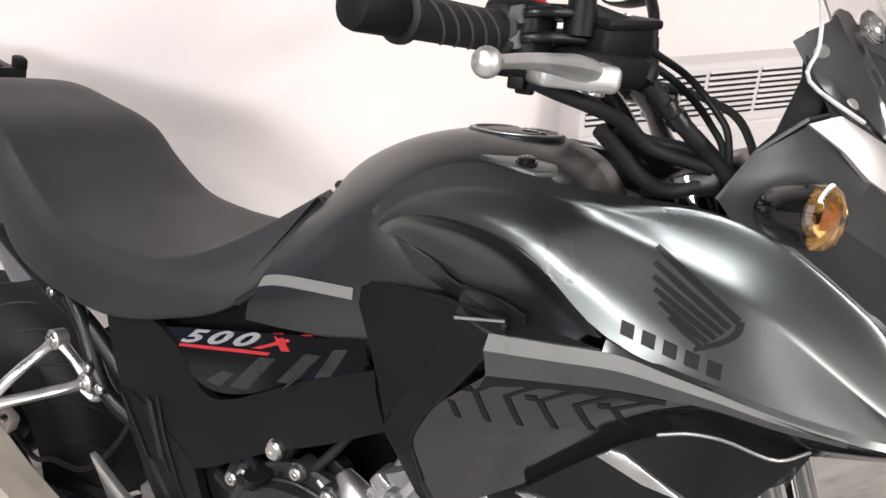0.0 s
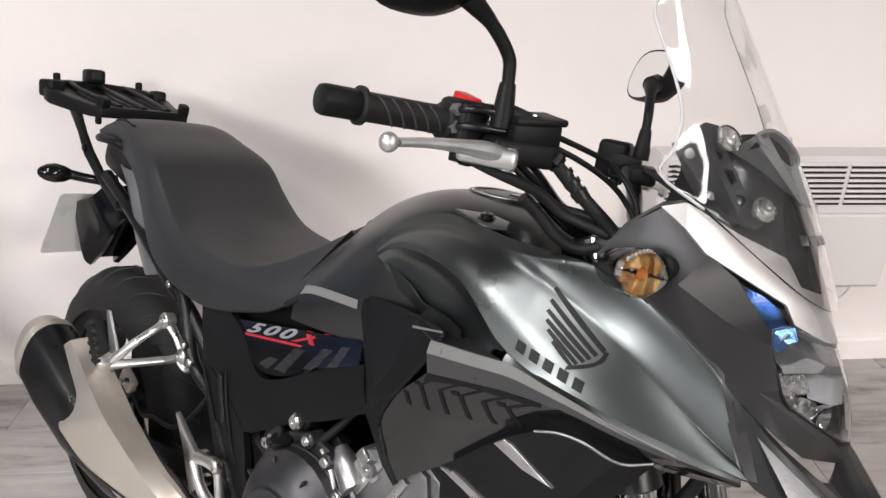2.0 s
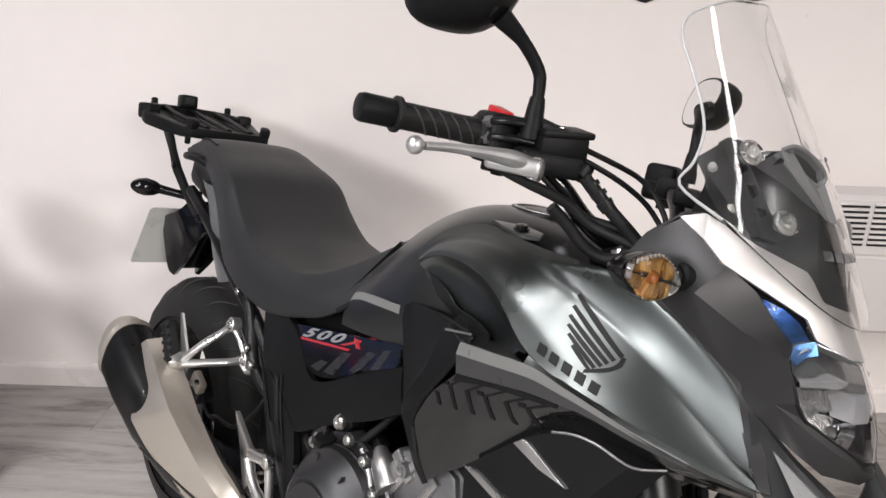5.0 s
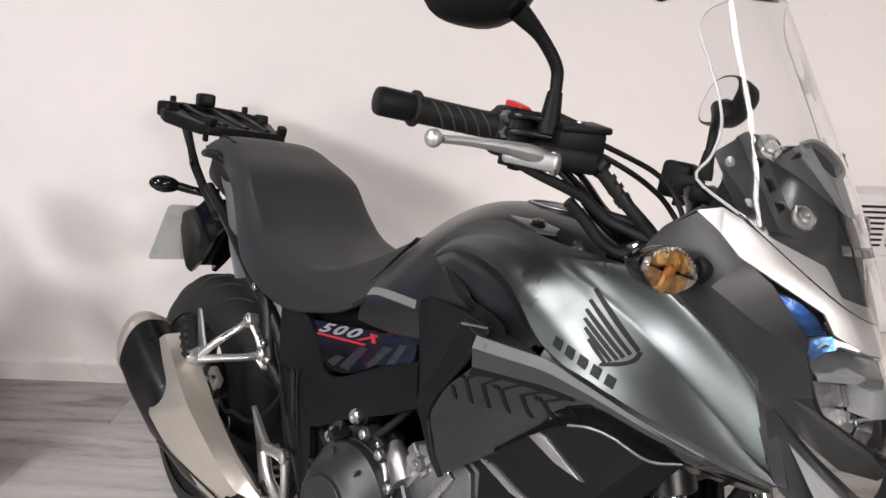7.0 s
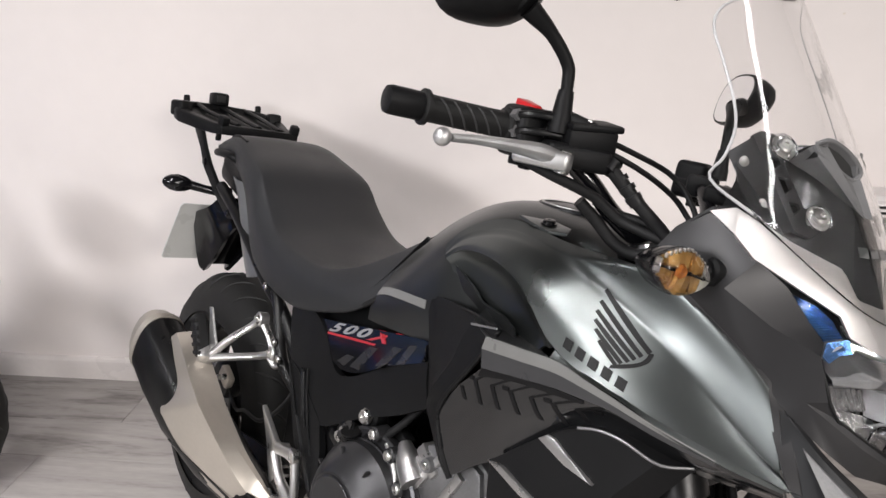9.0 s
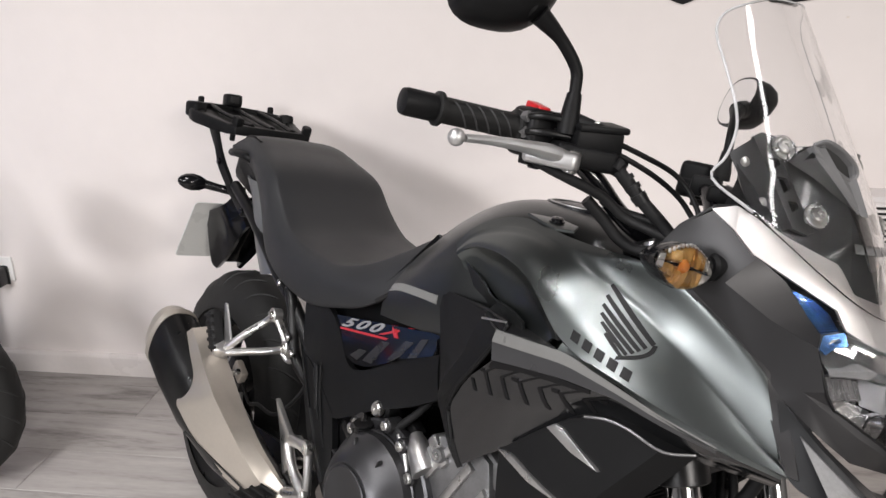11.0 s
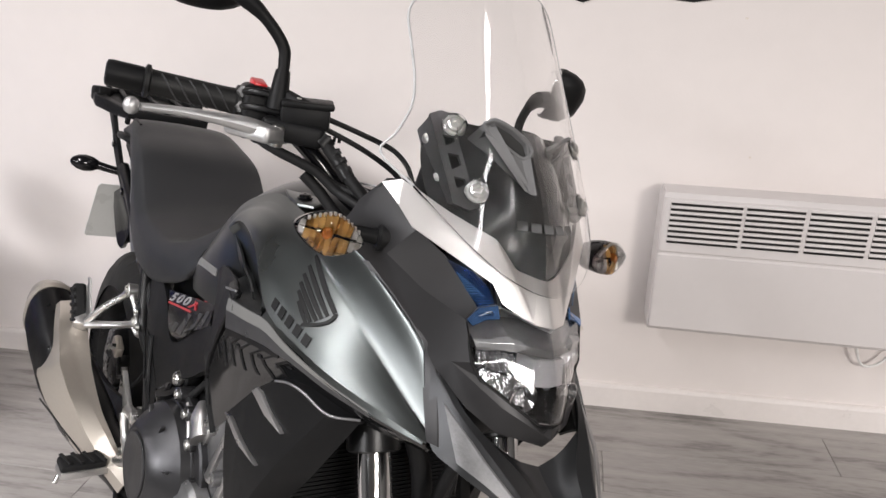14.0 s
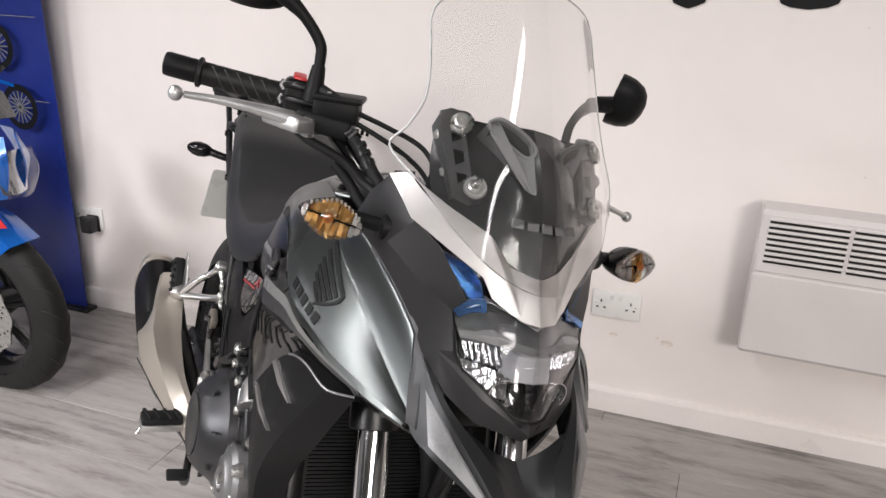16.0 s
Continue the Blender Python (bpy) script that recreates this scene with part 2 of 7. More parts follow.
def link(name, me, mat, parent=None, label="", sharp=38, smooth=True):
    if smooth:
        me.polygons.foreach_set("use_smooth", [True] * len(me.polygons))
        me.set_sharp_from_angle(angle=radians(sharp))
    if mat:
        me.materials.append(mat)
    ob = new(name, me)
    ob.parent = parent
    return tagged(ob, label) if label else ob


def part(name, bm, mat, parent, label="", sharp=38, smooth=True):
    """One bmesh as one mesh object under a thing or a part."""
    me = bpy.data.meshes.new(name)
    bmesh.ops.recalc_face_normals(bm, faces=bm.faces)
    bm.to_mesh(me)
    bm.free()
    return link(name, me, mat, parent, label, sharp, smooth)


def thing(name, at=(0, 0, 0), label="", category="", group="", kind=""):
    ob = new(name)
    ob.empty_display_size = 0.05
    ob.location = at
    return tagged(ob, label, category, group, kind)


def spline(pts, n, breaks=()):
    """n points on a smooth curve through pts, even in the index; the curve has corners at the indices in breaks."""
    pts = np.array(pts, float)
    k = len(pts)
    cuts = [0, *sorted(breaks), k - 1]
    out = []
    for u in np.linspace(0, k - 1, n):
        for a, b in zip(cuts[:-1], cuts[1:]):
            if u <= b + 1e-9:
                break
        i = int(min(max(math.floor(u), a), b - 1)) if b > a else a
        f = u - i
        p1, p2 = pts[i], pts[i + 1]
        p0 = pts[i - 1] if i > a else 2 * p1 - p2
        p3 = pts[i + 2] if i + 2 <= b else 2 * p2 - p1
        out.append(0.5 * (2 * p1 + (p2 - p0) * f + (2 * p0 - 5 * p1 + 4 * p2 - p3) * f * f + (3 * p1 - p0 - 3 * p2 + p3) * f**3))
    return np.array(out)


Y_FIT = [1.0, 0.0]  # breadth and offset across the bike of the pieces being made


def sheet(name, rails, mat, parent, label="", nu=24, nv=16, thick=0.003, creases=(), corners=(), both=False, side=-1, sharp=30, ease=(0, 0)):
    """A moulded panel with thickness, smooth through rails that run along it; creases: rails that form an edge; corners: the same along them.
    side: the sign of y to which it faces (0: upwards). ease: passes that fair the surface along and across it. both: a mirrored one for the other flank too."""
    rows = np.array([spline(r, nu, corners) for r in rails])
    grid = np.array([spline(rows[:, j], nv, creases) for j in range(nu)]).transpose(1, 0, 2)
    for _ in range(ease[0]):
        grid[:, 1:-1] = grid[:, 1:-1] * .5 + (grid[:, :-2] + grid[:, 2:]) * .25
    for _ in range(ease[1]):
        grid[1:-1] = grid[1:-1] * .5 + (grid[:-2] + grid[2:]) * .25
    du, dv = np.gradient(grid, axis=1), np.gradient(grid, axis=0)
    nor = np.cross(du, dv)
    nor /= np.linalg.norm(nor, axis=2, keepdims=True) + 1e-9
    facing = nor[..., 1].mean() * side if side else nor[..., 2].mean()
    if facing < 0:
        nor = -nor
    v = np.concatenate([grid.reshape(-1, 3), (grid - nor * thick).reshape(-1, 3)])
    nn = nu * nv
    faces = []
    for a in range(nv - 1):
        for b in range(nu - 1):
            q = (a * nu + b, a * nu + b + 1, (a + 1) * nu + b + 1, (a + 1) * nu + b)
            faces += [q, tuple(i + nn for i in reversed(q))]
    ring = [b for b in range(nu)] + [a * nu + nu - 1 for a in range(1, nv)] + [(nv - 1) * nu + b for b in range(nu - 2, -1, -1)] + [a * nu for a in range(nv - 2, 0, -1)]
    for i, j in zip(ring, ring[1:] + ring[:1]):
        faces.append((j, i, i + nn, j + nn))
    made = []
    for flip in (1, -1) if both else (1,):
        bm = bmesh.new()
        vs = [bm.verts.new((p[0], p[1] * flip * Y_FIT[0] + Y_FIT[1], p[2])) for p in v]
        for q in faces:
            if len(set(q)) == 4:
                bm.faces.new([vs[i] for i in q])
        bmesh.ops.remove_doubles(bm, verts=bm.verts, dist=1e-5)
        made.append(part(name, bm, mat, parent, label, sharp))
    return made[0]


def cage(name, pts, faces, mat, parent, label="", thick=0.003, bevel=0.0018, seg=2, both=True, sharp=40):
    """A faceted moulding from corner points and faces on the right flank (both: closed over to the left), with thickness and softened edges."""
    bm = bmesh.new()
    sides = []
    for flip in (1, -1) if both else (1,):
        vs = [bm.verts.new((x, y * flip * Y_FIT[0] + Y_FIT[1], z)) if flip > 0 or abs(y) > 1e-6 else sides[0][i] for i, (x, y, z) in enumerate(pts)]
        sides.append(vs)
        for f in faces:
            bm.faces.new([vs[i] for i in (f if flip > 0 else reversed(f))])
    bmesh.ops.recalc_face_normals(bm, faces=bm.faces)
    if sum(f.normal.x * 1.0 + f.normal.z * 0.6 - f.normal.y * (0.3 if not both else 0) for f in bm.faces) < 0:
        bmesh.ops.reverse_faces(bm, faces=bm.faces)
    if bevel:
        bmesh.ops.bevel(bm, geom=[e for e in bm.edges if len(e.link_faces) == 2 and e.calc_face_angle(0) > 0.12], offset=bevel, segments=seg, affect="EDGES", profile=0.5, clamp_overlap=True)
    bmesh.ops.solidify(bm, geom=list(bm.faces), thickness=thick)
    return part(name, bm, mat, parent, label, sharp)


def plate(name, pts, mat, parent, label="", thick=0.006, bevel=0.002, both=False, inward=(0, 1, 0), sharp=30, seg=2):
    """A flat-faced piece from its outline, with thickness and rounded edges."""
    made = []
    for flip in (1, -1) if both else (1,):
        bm = bmesh.new()
        vs = [bm.verts.new((x, y * flip * Y_FIT[0] + Y_FIT[1], z)) for x, y, z in pts]
        face = bm.faces.new(vs)
        d = Vector((inward[0], inward[1] * flip, inward[2])) * thick
        ext = bmesh.ops.extrude_face_region(bm, geom=[face])
        bmesh.ops.translate(bm, vec=d, verts=[e for e in ext["geom"] if isinstance(e, bmesh.types.BMVert)])
        if bevel:
            front = [e for e in bm.edges if all(v in vs for v in e.verts)]
            bmesh.ops.bevel(bm, geom=front, offset=bevel, segments=seg, affect="EDGES", profile=0.5, clamp_overlap=True)
        bmesh.ops.triangulate(bm, faces=[f for f in bm.faces if len(f.verts) > 4])
        made.append(part(name, bm, mat, parent, label, sharp))
    return made[0]


def ring_frame(d, roll=(0, 0, 1)):
    d = Vector(d).normalized()
    a = Vector(roll).cross(d)
    if a.length < 1e-3:
        a = Vector((1, 0, 0)).cross(d)
    a.normalize()
    return a, d.cross(a)


def tube_into(bm, pts, radius, n=10, samples=0, flat=1.0, caps=True, roll=(0, 0, 1)):
    pts = np.array(pts, float)
    if samples:
        path = spline(pts, samples)
        rad = np.interp(np.linspace(0, 1, samples), np.linspace(0, 1, len(radius)), radius) if np.ndim(radius) else [radius] * samples
    else:
        path, rad = pts, radius if np.ndim(radius) else [radius] * len(pts)
    rings = []
    for i, p in enumerate(path):
        d = path[min(i + 1, len(path) - 1)] - path[max(i - 1, 0)]
        a, b = ring_frame(d, roll)
        rings.append([bm.verts.new(Vector(p) + (a * math.cos(t) + b * math.sin(t) * flat) * rad[i]) for t in np.arange(n) * 2 * math.pi / n])
    for r0, r1 in zip(rings, rings[1:]):
        for i in range(n):
            bm.faces.new((r0[i], r0[(i + 1) % n], r1[(i + 1) % n], r1[i]))
    if caps:
        bm.faces.new(list(reversed(rings[0]))), bm.faces.new(rings[-1])
    return bm


def tube(name, pts, radius, mat, parent, label="", n=12, samples=0, flat=1.0, both=False, roll=(0, 0, 1)):
    made = []
    for flip in (1, -1) if both else (1,):
        bm = tube_into(bmesh.new(), [(p[0], p[1] * flip, p[2]) for p in pts], radius, n, samples, flat, roll=roll)
        made.append(part(name, bm, mat, parent, label))
    return made[0]


def lathe_into(bm, prof, at, axis, n=24):
    """A turned body: prof is (distance along the axis, radius)."""
    a, b = ring_frame(axis, (0, 0, 1) if abs(Vector(axis).normalized().z) < 0.9 else (1, 0, 0))
    d = Vector(axis).normalized()
    rings = []
    for h, r in prof:
        c = Vector(at) + d * h
        rings.append([bm.verts.new(c + (a * math.cos(t) + b * math.sin(t)) * max(r, 1e-4)) for t in np.arange(n) * 2 * math.pi / n])
    for r0, r1 in zip(rings, rings[1:]):
        for i in range(n):
            bm.faces.new((r0[i], r0[(i + 1) % n], r1[(i + 1) % n], r1[i]))
    bm.faces.new(list(reversed(rings[0]))), bm.faces.new(rings[-1])
    return bm


def lathe(name, prof, at, axis, mat, parent, label="", n=24, sharp=32):
    return part(name, lathe_into(bmesh.new(), prof, at, axis, n), mat, parent, label, sharp)


def box_into(bm, at, size, turn=None, bevel=0.0, seg=2):
    m = Matrix.Translation(at) @ (turn.to_4x4() if turn else Matrix()) @ Matrix.Diagonal((*size, 1))
    made = bmesh.ops.create_cube(bm, size=1, matrix=m)
    if bevel:
        vs = set(made["verts"])
        bmesh.ops.bevel(bm, geom=[e for e in bm.edges if e.verts[0] in vs and e.verts[1] in vs], offset=bevel, segments=seg, affect="EDGES", profile=0.5)
    return bm


def box(name, at, size, mat, parent, label="", turn=None, bevel=0.002, seg=2):
    return part(name, box_into(bmesh.new(), at, size, turn, bevel, seg), mat, parent, label)


def turned(rx=0, ry=0, rz=0):
    return Euler([radians(a) for a in (rx, ry, rz)]).to_matrix()


# ---- the room ----
X0, X1, Y0, Y1 = -4.6, 6.4, -7.0, 2.15


def slab(name, lo, hi, mat, label, category="wall"):
    at = [(a + b) / 2 for a, b in zip(lo, hi)]
    ob = box(name, (0, 0, 0), [b - a for a, b in zip(lo, hi)], mat, None, bevel=0)
    ob.location = at
    return tagged(ob, label, category, kind="structure")


slab("wall_north", (X0, Y1, 0), (X1, Y1 + 0.12, CEIL), WALL, "white painted showroom wall with faint scuffs")
# three added walls out of view, coloured dark to hold back bounced light
slab("wall_south", (X0, Y0 - 0.12, 0), (X1, Y0, CEIL), FAR_WALL, "plain unseen wall behind the camera, near-black to cut bounce light")
slab("wall_west", (X0 - 0.12, Y0 - 0.12, 0), (X0, Y1 + 0.12, CEIL), FAR_WALL, "plain unseen side wall, near-black to cut bounce light")
slab("wall_east", (X1, Y0 - 0.12, 0), (X1 + 0.12, Y1 + 0.12, CEIL), FAR_WALL, "plain unseen side wall, near-black to cut bounce light")
slab("ceiling", (X0 - 0.12, Y0 - 0.12, CEIL), (X1 + 0.12, Y1 + 0.12, CEIL + 0.1), CEILING, "flat unseen ceiling, dark grey to cut bounce light", "ceiling")
floor = slab("floor", (X0 - 0.12, Y0 - 0.12, -0.12), (X1 + 0.12, Y1 + 0.12, -0.010), UNDERLAY, "grey wood-effect laminate plank floor", "floor")

base = tagged(part("baseboard", bmesh.new(), TRIM, None), "low white painted skirting board", "skirting board", kind="structure")
bm = bmesh.new()
sec = [(0.0, 0.0), (-0.016, 0.0), (-0.016, 0.070), (-0.013, 0.079), (-0.007, 0.083), (0.0, 0.083)]
for xa, xb in ((X0, X1),):
    ends = [[bm.verts.new((x, Y1 + dy, z)) for dy, z in sec] for x in (xa, xb)]
    for i in range(len(sec)):
        j = (i + 1) % len(sec)
        bm.faces.new((ends[0][i], ends[0][j], ends[1][j], ends[1][i]))
    bm.faces.new(ends[0]), bm.faces.new(list(reversed(ends[1])))
bmesh.ops.recalc_face_normals(bm, faces=bm.faces)
bm.to_mesh(base.data)
bm.free()

# ceiling fittings that carry the lamps


def ceiling_fitting(row, wide, label, group):
    first = None
    for lx, ly, *_ in row:
        if first is None:
            first = thing("ceiling_light", (lx, ly, CEIL), label, "ceiling light", group)
            box("housing", (0, 0, -0.035), (wide + 0.03, LAMP_LENGTH + 0.04, 0.066), HEATER, first, bevel=0.008)
            for s in (-1, 1):
                box("end_cap", (0, s * (LAMP_LENGTH / 2 + 0.03), -0.036), (wide + 0.032, 0.018, 0.07), SOCKET, first, bevel=0.006)
        else:
            copy_thing(first, pose(lx, ly, CEIL))


ceiling_fitting(BATTENS, 0.1, "long white batten light fixed to the ceiling", "ceiling battens")
ceiling_fitting(PANELS, 1.2, "wide white panel light fixed to the ceiling", "ceiling panels")

# panel heater on the wall
heater = thing("panel_heater", (1.479, Y1, 0.344), "white wall-mounted panel convector heater with slotted top grille", "heater")
heater.rotation_euler = (0, radians(1.25), 0)  # hangs a little askew
HW, HH, HD = 0.722, 0.412, 0.143
hb = bmesh.new()
prof = [(-0.02, 0.02), (-0.02, HH - 0.03), (-0.045, HH), (-HD + 0.01, HH), (-HD, HH - 0.012), (-HD, 0.245), (-HD + 0.004, 0.241), (-HD + 0.004, 0.236), (-HD, 0.232), (-HD, 0.012), (-HD + 0.01, 0.0), (-0.035, 0.0)]
rings = [[hb.verts.new((x, y, z)) for y, z in prof] for x in (-HW / 2, HW / 2)]
for i in range(len(prof)):
    j = (i + 1) % len(prof)
    hb.faces.new((rings[0][i], rings[0][j], rings[1][j], rings[1][i]))
hb.faces.new(rings[0]), hb.faces.new(list(reversed(rings[1])))
bmesh.ops.recalc_face_normals(hb, faces=hb.faces)
bmesh.ops.bevel(hb, geom=[e for e in hb.edges if abs(e.verts[0].co.x - e.verts[1].co.x) < 1e-6], offset=0.004, segments=2, affect="EDGES")
part("body", hb, HEATER, heater)
for c in range(4):
    for r in range(8):
        w = (0.186, 0.148, 0.150, 0.146)[c]
        xc = (-0.247, -0.069, 0.094, 0.256)[c]
        slot = bmesh.new()
        box_into(slot, (xc, -HD - 0.0005, 0.274 + 0.0156 * r), (w, 0.006, 0.0055), turned(18), 0.0)
        part("grille_slot", slot, SLOT, heater)
        box("louvre", (xc, -HD - 0.0022, 0.2805 + 0.0156 * r), (w + 0.004, 0.006, 0.0072), HEATER, heater, turn=turned(-24), bevel=0.002)
for s in (-1, 1):
    box("bracket", (s * 0.22, -0.012, 0.2), (0.04, 0.024, 0.26), HEATER, heater, bevel=0.002)
hc = [(0.24, -0.05, 0.004), (0.255, -0.045, -0.06), (0.28, -0.04, -0.098), (0.315, -0.04, -0.092), (0.345, -0.04, -0.05), (0.352, -0.03, 0.01)]
tube("power_cable", hc, 0.004, SOCKET, heater, "white mains cable looping under the heater", samples=24)


def double_socket(at, label):
    so = thing("wall_socket", at, label, "socket")
    box("faceplate", (0, -0.005, 0), (0.148, 0.010, 0.087), SOCKET, so, bevel=0.003)
    for s in (-1, 1):
        box("switch", (s * 0.013, -0.0115, 0.027), (0.011, 0.006, 0.017), SOCKET, so, turn=turned(8), bevel=0.0015)
        for px_, pz, w, h in ((0, 0.010, 0.0042, 0.009), (-0.011, -0.011, 0.0078, 0.0042), (0.011, -0.011, 0.0078, 0.0042)):
            box("pin_hole", (s * 0.045 + px_, -0.0098, pz), (w, 0.003, h), SLOT, so, bevel=0)
    for s in (-1, 1):
        lathe("screw", [(0, 0.0025), (0.001, 0.002)], (s * 0.06, -0.010, 0), (0, -1, 0), STEEL, so, n=10)
    return so


double_socket((0.762, Y1, 0.373), "white double mains socket on the wall")
double_socket((-1.345, Y1, 0.395), "white double mains socket behind the banner")
plug = thing("plug_adaptor", (-1.315, Y1 - 0.012, 0.375), "black plug adaptor pushed into the wall socket", "plug")
box("body", (0, -0.025, 0), (0.052, 0.05, 0.062), BLACK_PLUG, plug, bevel=0.009, seg=3)
box("collar", (0, -0.002, 0), (0.058, 0.008, 0.068), BLACK_PLUG, plug, bevel=0.003)
box("side_lug", (-0.038, -0.012, 0.012), (0.03, 0.022, 0.03), BLACK_PLUG, plug, bevel=0.005)

# dark lettering on the wall, cut off by the picture: plain bars
for xa, xb, z0 in ((0.826, 0.921, 1.250), (1.087, 1.235, 1.254)):
    ml = xb - xa
    mk = bmesh.new()
    rim = [(-ml / 2, 0.03), (-ml / 2 + 0.008, 0.010), (-ml / 2 + 0.03, 0.001), (0, -0.004), (ml / 2 - 0.03, 0.002), (ml / 2 - 0.008, 0.012), (ml / 2, 0.034), (ml / 2, 0.16), (-ml / 2, 0.16)]
    f = mk.faces.new([mk.verts.new((x, 0, z)) for x, z in rim])
    ext = bmesh.ops.extrude_face_region(mk, geom=[f])
    bmesh.ops.translate(mk, vec=(0, -0.004, 0), verts=[e for e in ext["geom"] if isinstance(e, bmesh.types.BMVert)])
    ob = part("wall_marking", mk, INK, None)
    ob.location = ((xa + xb) / 2, Y1, z0)
    tagged(ob, "black vinyl wall lettering bar with rounded foot", "wall sign")


def smudge(at, w, h, seed):
    r = random.Random(seed)
    bm = bmesh.new()
    rim = [bm.verts.new((w * (0.5 + 0.25 * r.random()) * math.cos(a), -0.0012, h * (0.5 + 0.25 * r.random()) * math.sin(a))) for a in np.arange(14) * 2 * math.pi / 14]
    bm.faces.new(rim)
    ext = bmesh.ops.extrude_face_region(bm, geom=list(bm.faces))
    bmesh.ops.translate(bm, vec=(0, 0.001, 0), verts=[e for e in ext["geom"] if isinstance(e, bmesh.types.BMVert)])
    ob = part("wall_scuff", bm, STAIN, None)
    ob.location = at
    return tagged(ob, "small brownish scuff mark on the wall", "scuff mark")


smudge((0.925, Y1, 0.268), 0.030, 0.020, 3)
smudge((0.895, Y1, 0.282), 0.010, 0.007, 4)
smudge((0.761, Y1, 0.269), 0.020, 0.012, 5)
smudge((1.363, Y1, 0.838), 0.006, 0.005, 6)
smudge((1.303, Y1, 1.211), 0.007, 0.005, 7)

# ---- the motorcycle ----
# its own axes: x ahead, y to its left, z up; it leans to its left on the stand
bike = thing("motorcycle", (0, 0, 0), "dark grey adventure motorcycle with tall clear screen leaning on its stand", "motorcycle")
bike.matrix_world = Matrix.Translation((-0.1674, 1.3845, 0)) @ pose(0, 0, 0, -15.29, 0, -45.85)
M = bike

# seat
sheet("seat", [
    [(-.27, 0, .974), (-.15, 0, 1.003), (-.05, 0, .985), (.030, 0, .960), (.085, 0, .913), (.15, 0, .868), (.21, 0, .850), (.29, 0, .842), (.375, 0, .846), (.46, 0, .880), (.535, 0, .945)],
    [(-.266, -.06, .972), (-.15, -.075, 1.001), (-.05, -.085, .983), (.030, -.09, .958), (.085, -.092, .912), (.15, -.095, .867), (.21, -.098, .849), (.29, -.10, .842), (.375, -.10, .847), (.46, -.085, .882), (.548, -.06, .952)],
    [(-.262, -.088, .968), (-.15, -.104, .997), (-.05, -.117, .977), (.033, -.124, .952), (.085, -.127, .907), (.15, -.131, .861), (.21, -.134, .845), (.29, -.136, .840), (.375, -.134, .847), (.46, -.116, .882), (.572, -.083, .964)],
    [(-.258, -.098, .961), (-.148, -.114, .989), (-.05, -.129, .967), (.035, -.137, .941), (.085, -.141, .896), (.15, -.146, .851), (.21, -.149, .837), (.29, -.151, .832), (.375, -.149, .840), (.46, -.128, .877), (.580, -.090, .963)],
    [(-.25, -.108, .958), (-.14, -.121, .968), (-.05, -.136, .943), (.030, -.146, .905), (.075, -.151, .858), (.135, -.155, .822), (.20, -.158, .808), (.29, -.162, .803), (.385, -.160, .812), (.475, -.145, .850), (.588, -.098, .958)],
    [(-.240, -.108, .948), (-.130, -.117, .936), (-.050, -.124, .900), (.005, -.131, .842), (.055, -.138, .785), (.115, -.144, .760), (.175, -.149, .749), (.28, -.152, .745), (.39, -.152, .772), (.50, -.146, .822), (.590, -.104, .948)],
    [(-.230, -.095, .948), (-.115, -.104, .932), (-.040, -.110, .895), (.015, -.116, .840), (.065, -.12, .785), (.125, -.125, .764), (.18, -.13, .753), (.285, -.132, .750), (.39, -.132, .777), (.495, -.126, .827), (.58, -.09, .945)],
], SEAT, M, "black vinyl dual seat with stepped pillion", nu=84, nv=40, thick=0.02, both=True, sharp=60, ease=(3, 1))
box("seat_base", (.44, 0, .775), (.30, .22, .13), MATTE, M, "black tray under the seat", turn=turned(0, -14, 0), bevel=.02)
# welt along the seat's front edge
tube("seat_welt", [(.500, -.149, .822), (.532, -.142, .850), (.566, -.126, .905), (.592, -.104, .952), (.588, -.085, .972), (.56, -.05, .962), (.542, 0, .951)], 0.0045, RUBBER, M, samples=30, both=True)

# tank
sheet("fuel_tank", [
    [(.535, 0, .935), (.575, 0, .990), (.625, 0, 1.024), (.69, 0, 1.050), (.75, 0, 1.057), (.815, 0, 1.052), (.862, 0, 1.030), (.893, 0, .975)],
    [(.548, -.045, .942), (.580, -.05, .988), (.63, -.055, 1.023), (.69, -.058, 1.048), (.75, -.06, 1.055), (.815, -.06, 1.049), (.860, -.058, 1.026), (.893, -.055, .97)],
    [(.578, -.092, .955), (.600, -.095, .983), (.645, -.100, 1.010), (.70, -.105, 1.034), (.755, -.103, 1.042), (.815, -.095, 1.036), (.858, -.088, 1.010), (.89, -.08, .955)],
    [(.580, -.118, .945), (.615, -.135, .964), (.660, -.146, .985), (.71, -.146, 1.008), (.76, -.132, 1.022), (.815, -.108, 1.015), (.856, -.095, .985), (.886, -.085, .93)],
    [(.563, -.135, .915), (.612, -.153, .930), (.665, -.163, .945), (.715, -.165, .955), (.77, -.155, .965), (.815, -.13, .965), (.85, -.11, .945), (.88, -.09, .90)],
    [(.520, -.148, .843), (.585, -.160, .860), (.650, -.166, .875), (.715, -.168, .885), (.77, -.158, .895), (.815, -.135, .90), (.85, -.115, .90), (.88, -.09, .88)],
    [(.505, -.140, .800), (.575, -.152, .812), (.650, -.160, .825), (.715, -.162, .83), (.77, -.152, .84), (.815, -.13, .85), (.85, -.11, .85), (.88, -.09, .85)],
], TANK, M, "satin dark grey steel fuel tank", nu=60, nv=48, thick=0.004, both=True, sharp=40, ease=(10, 10))

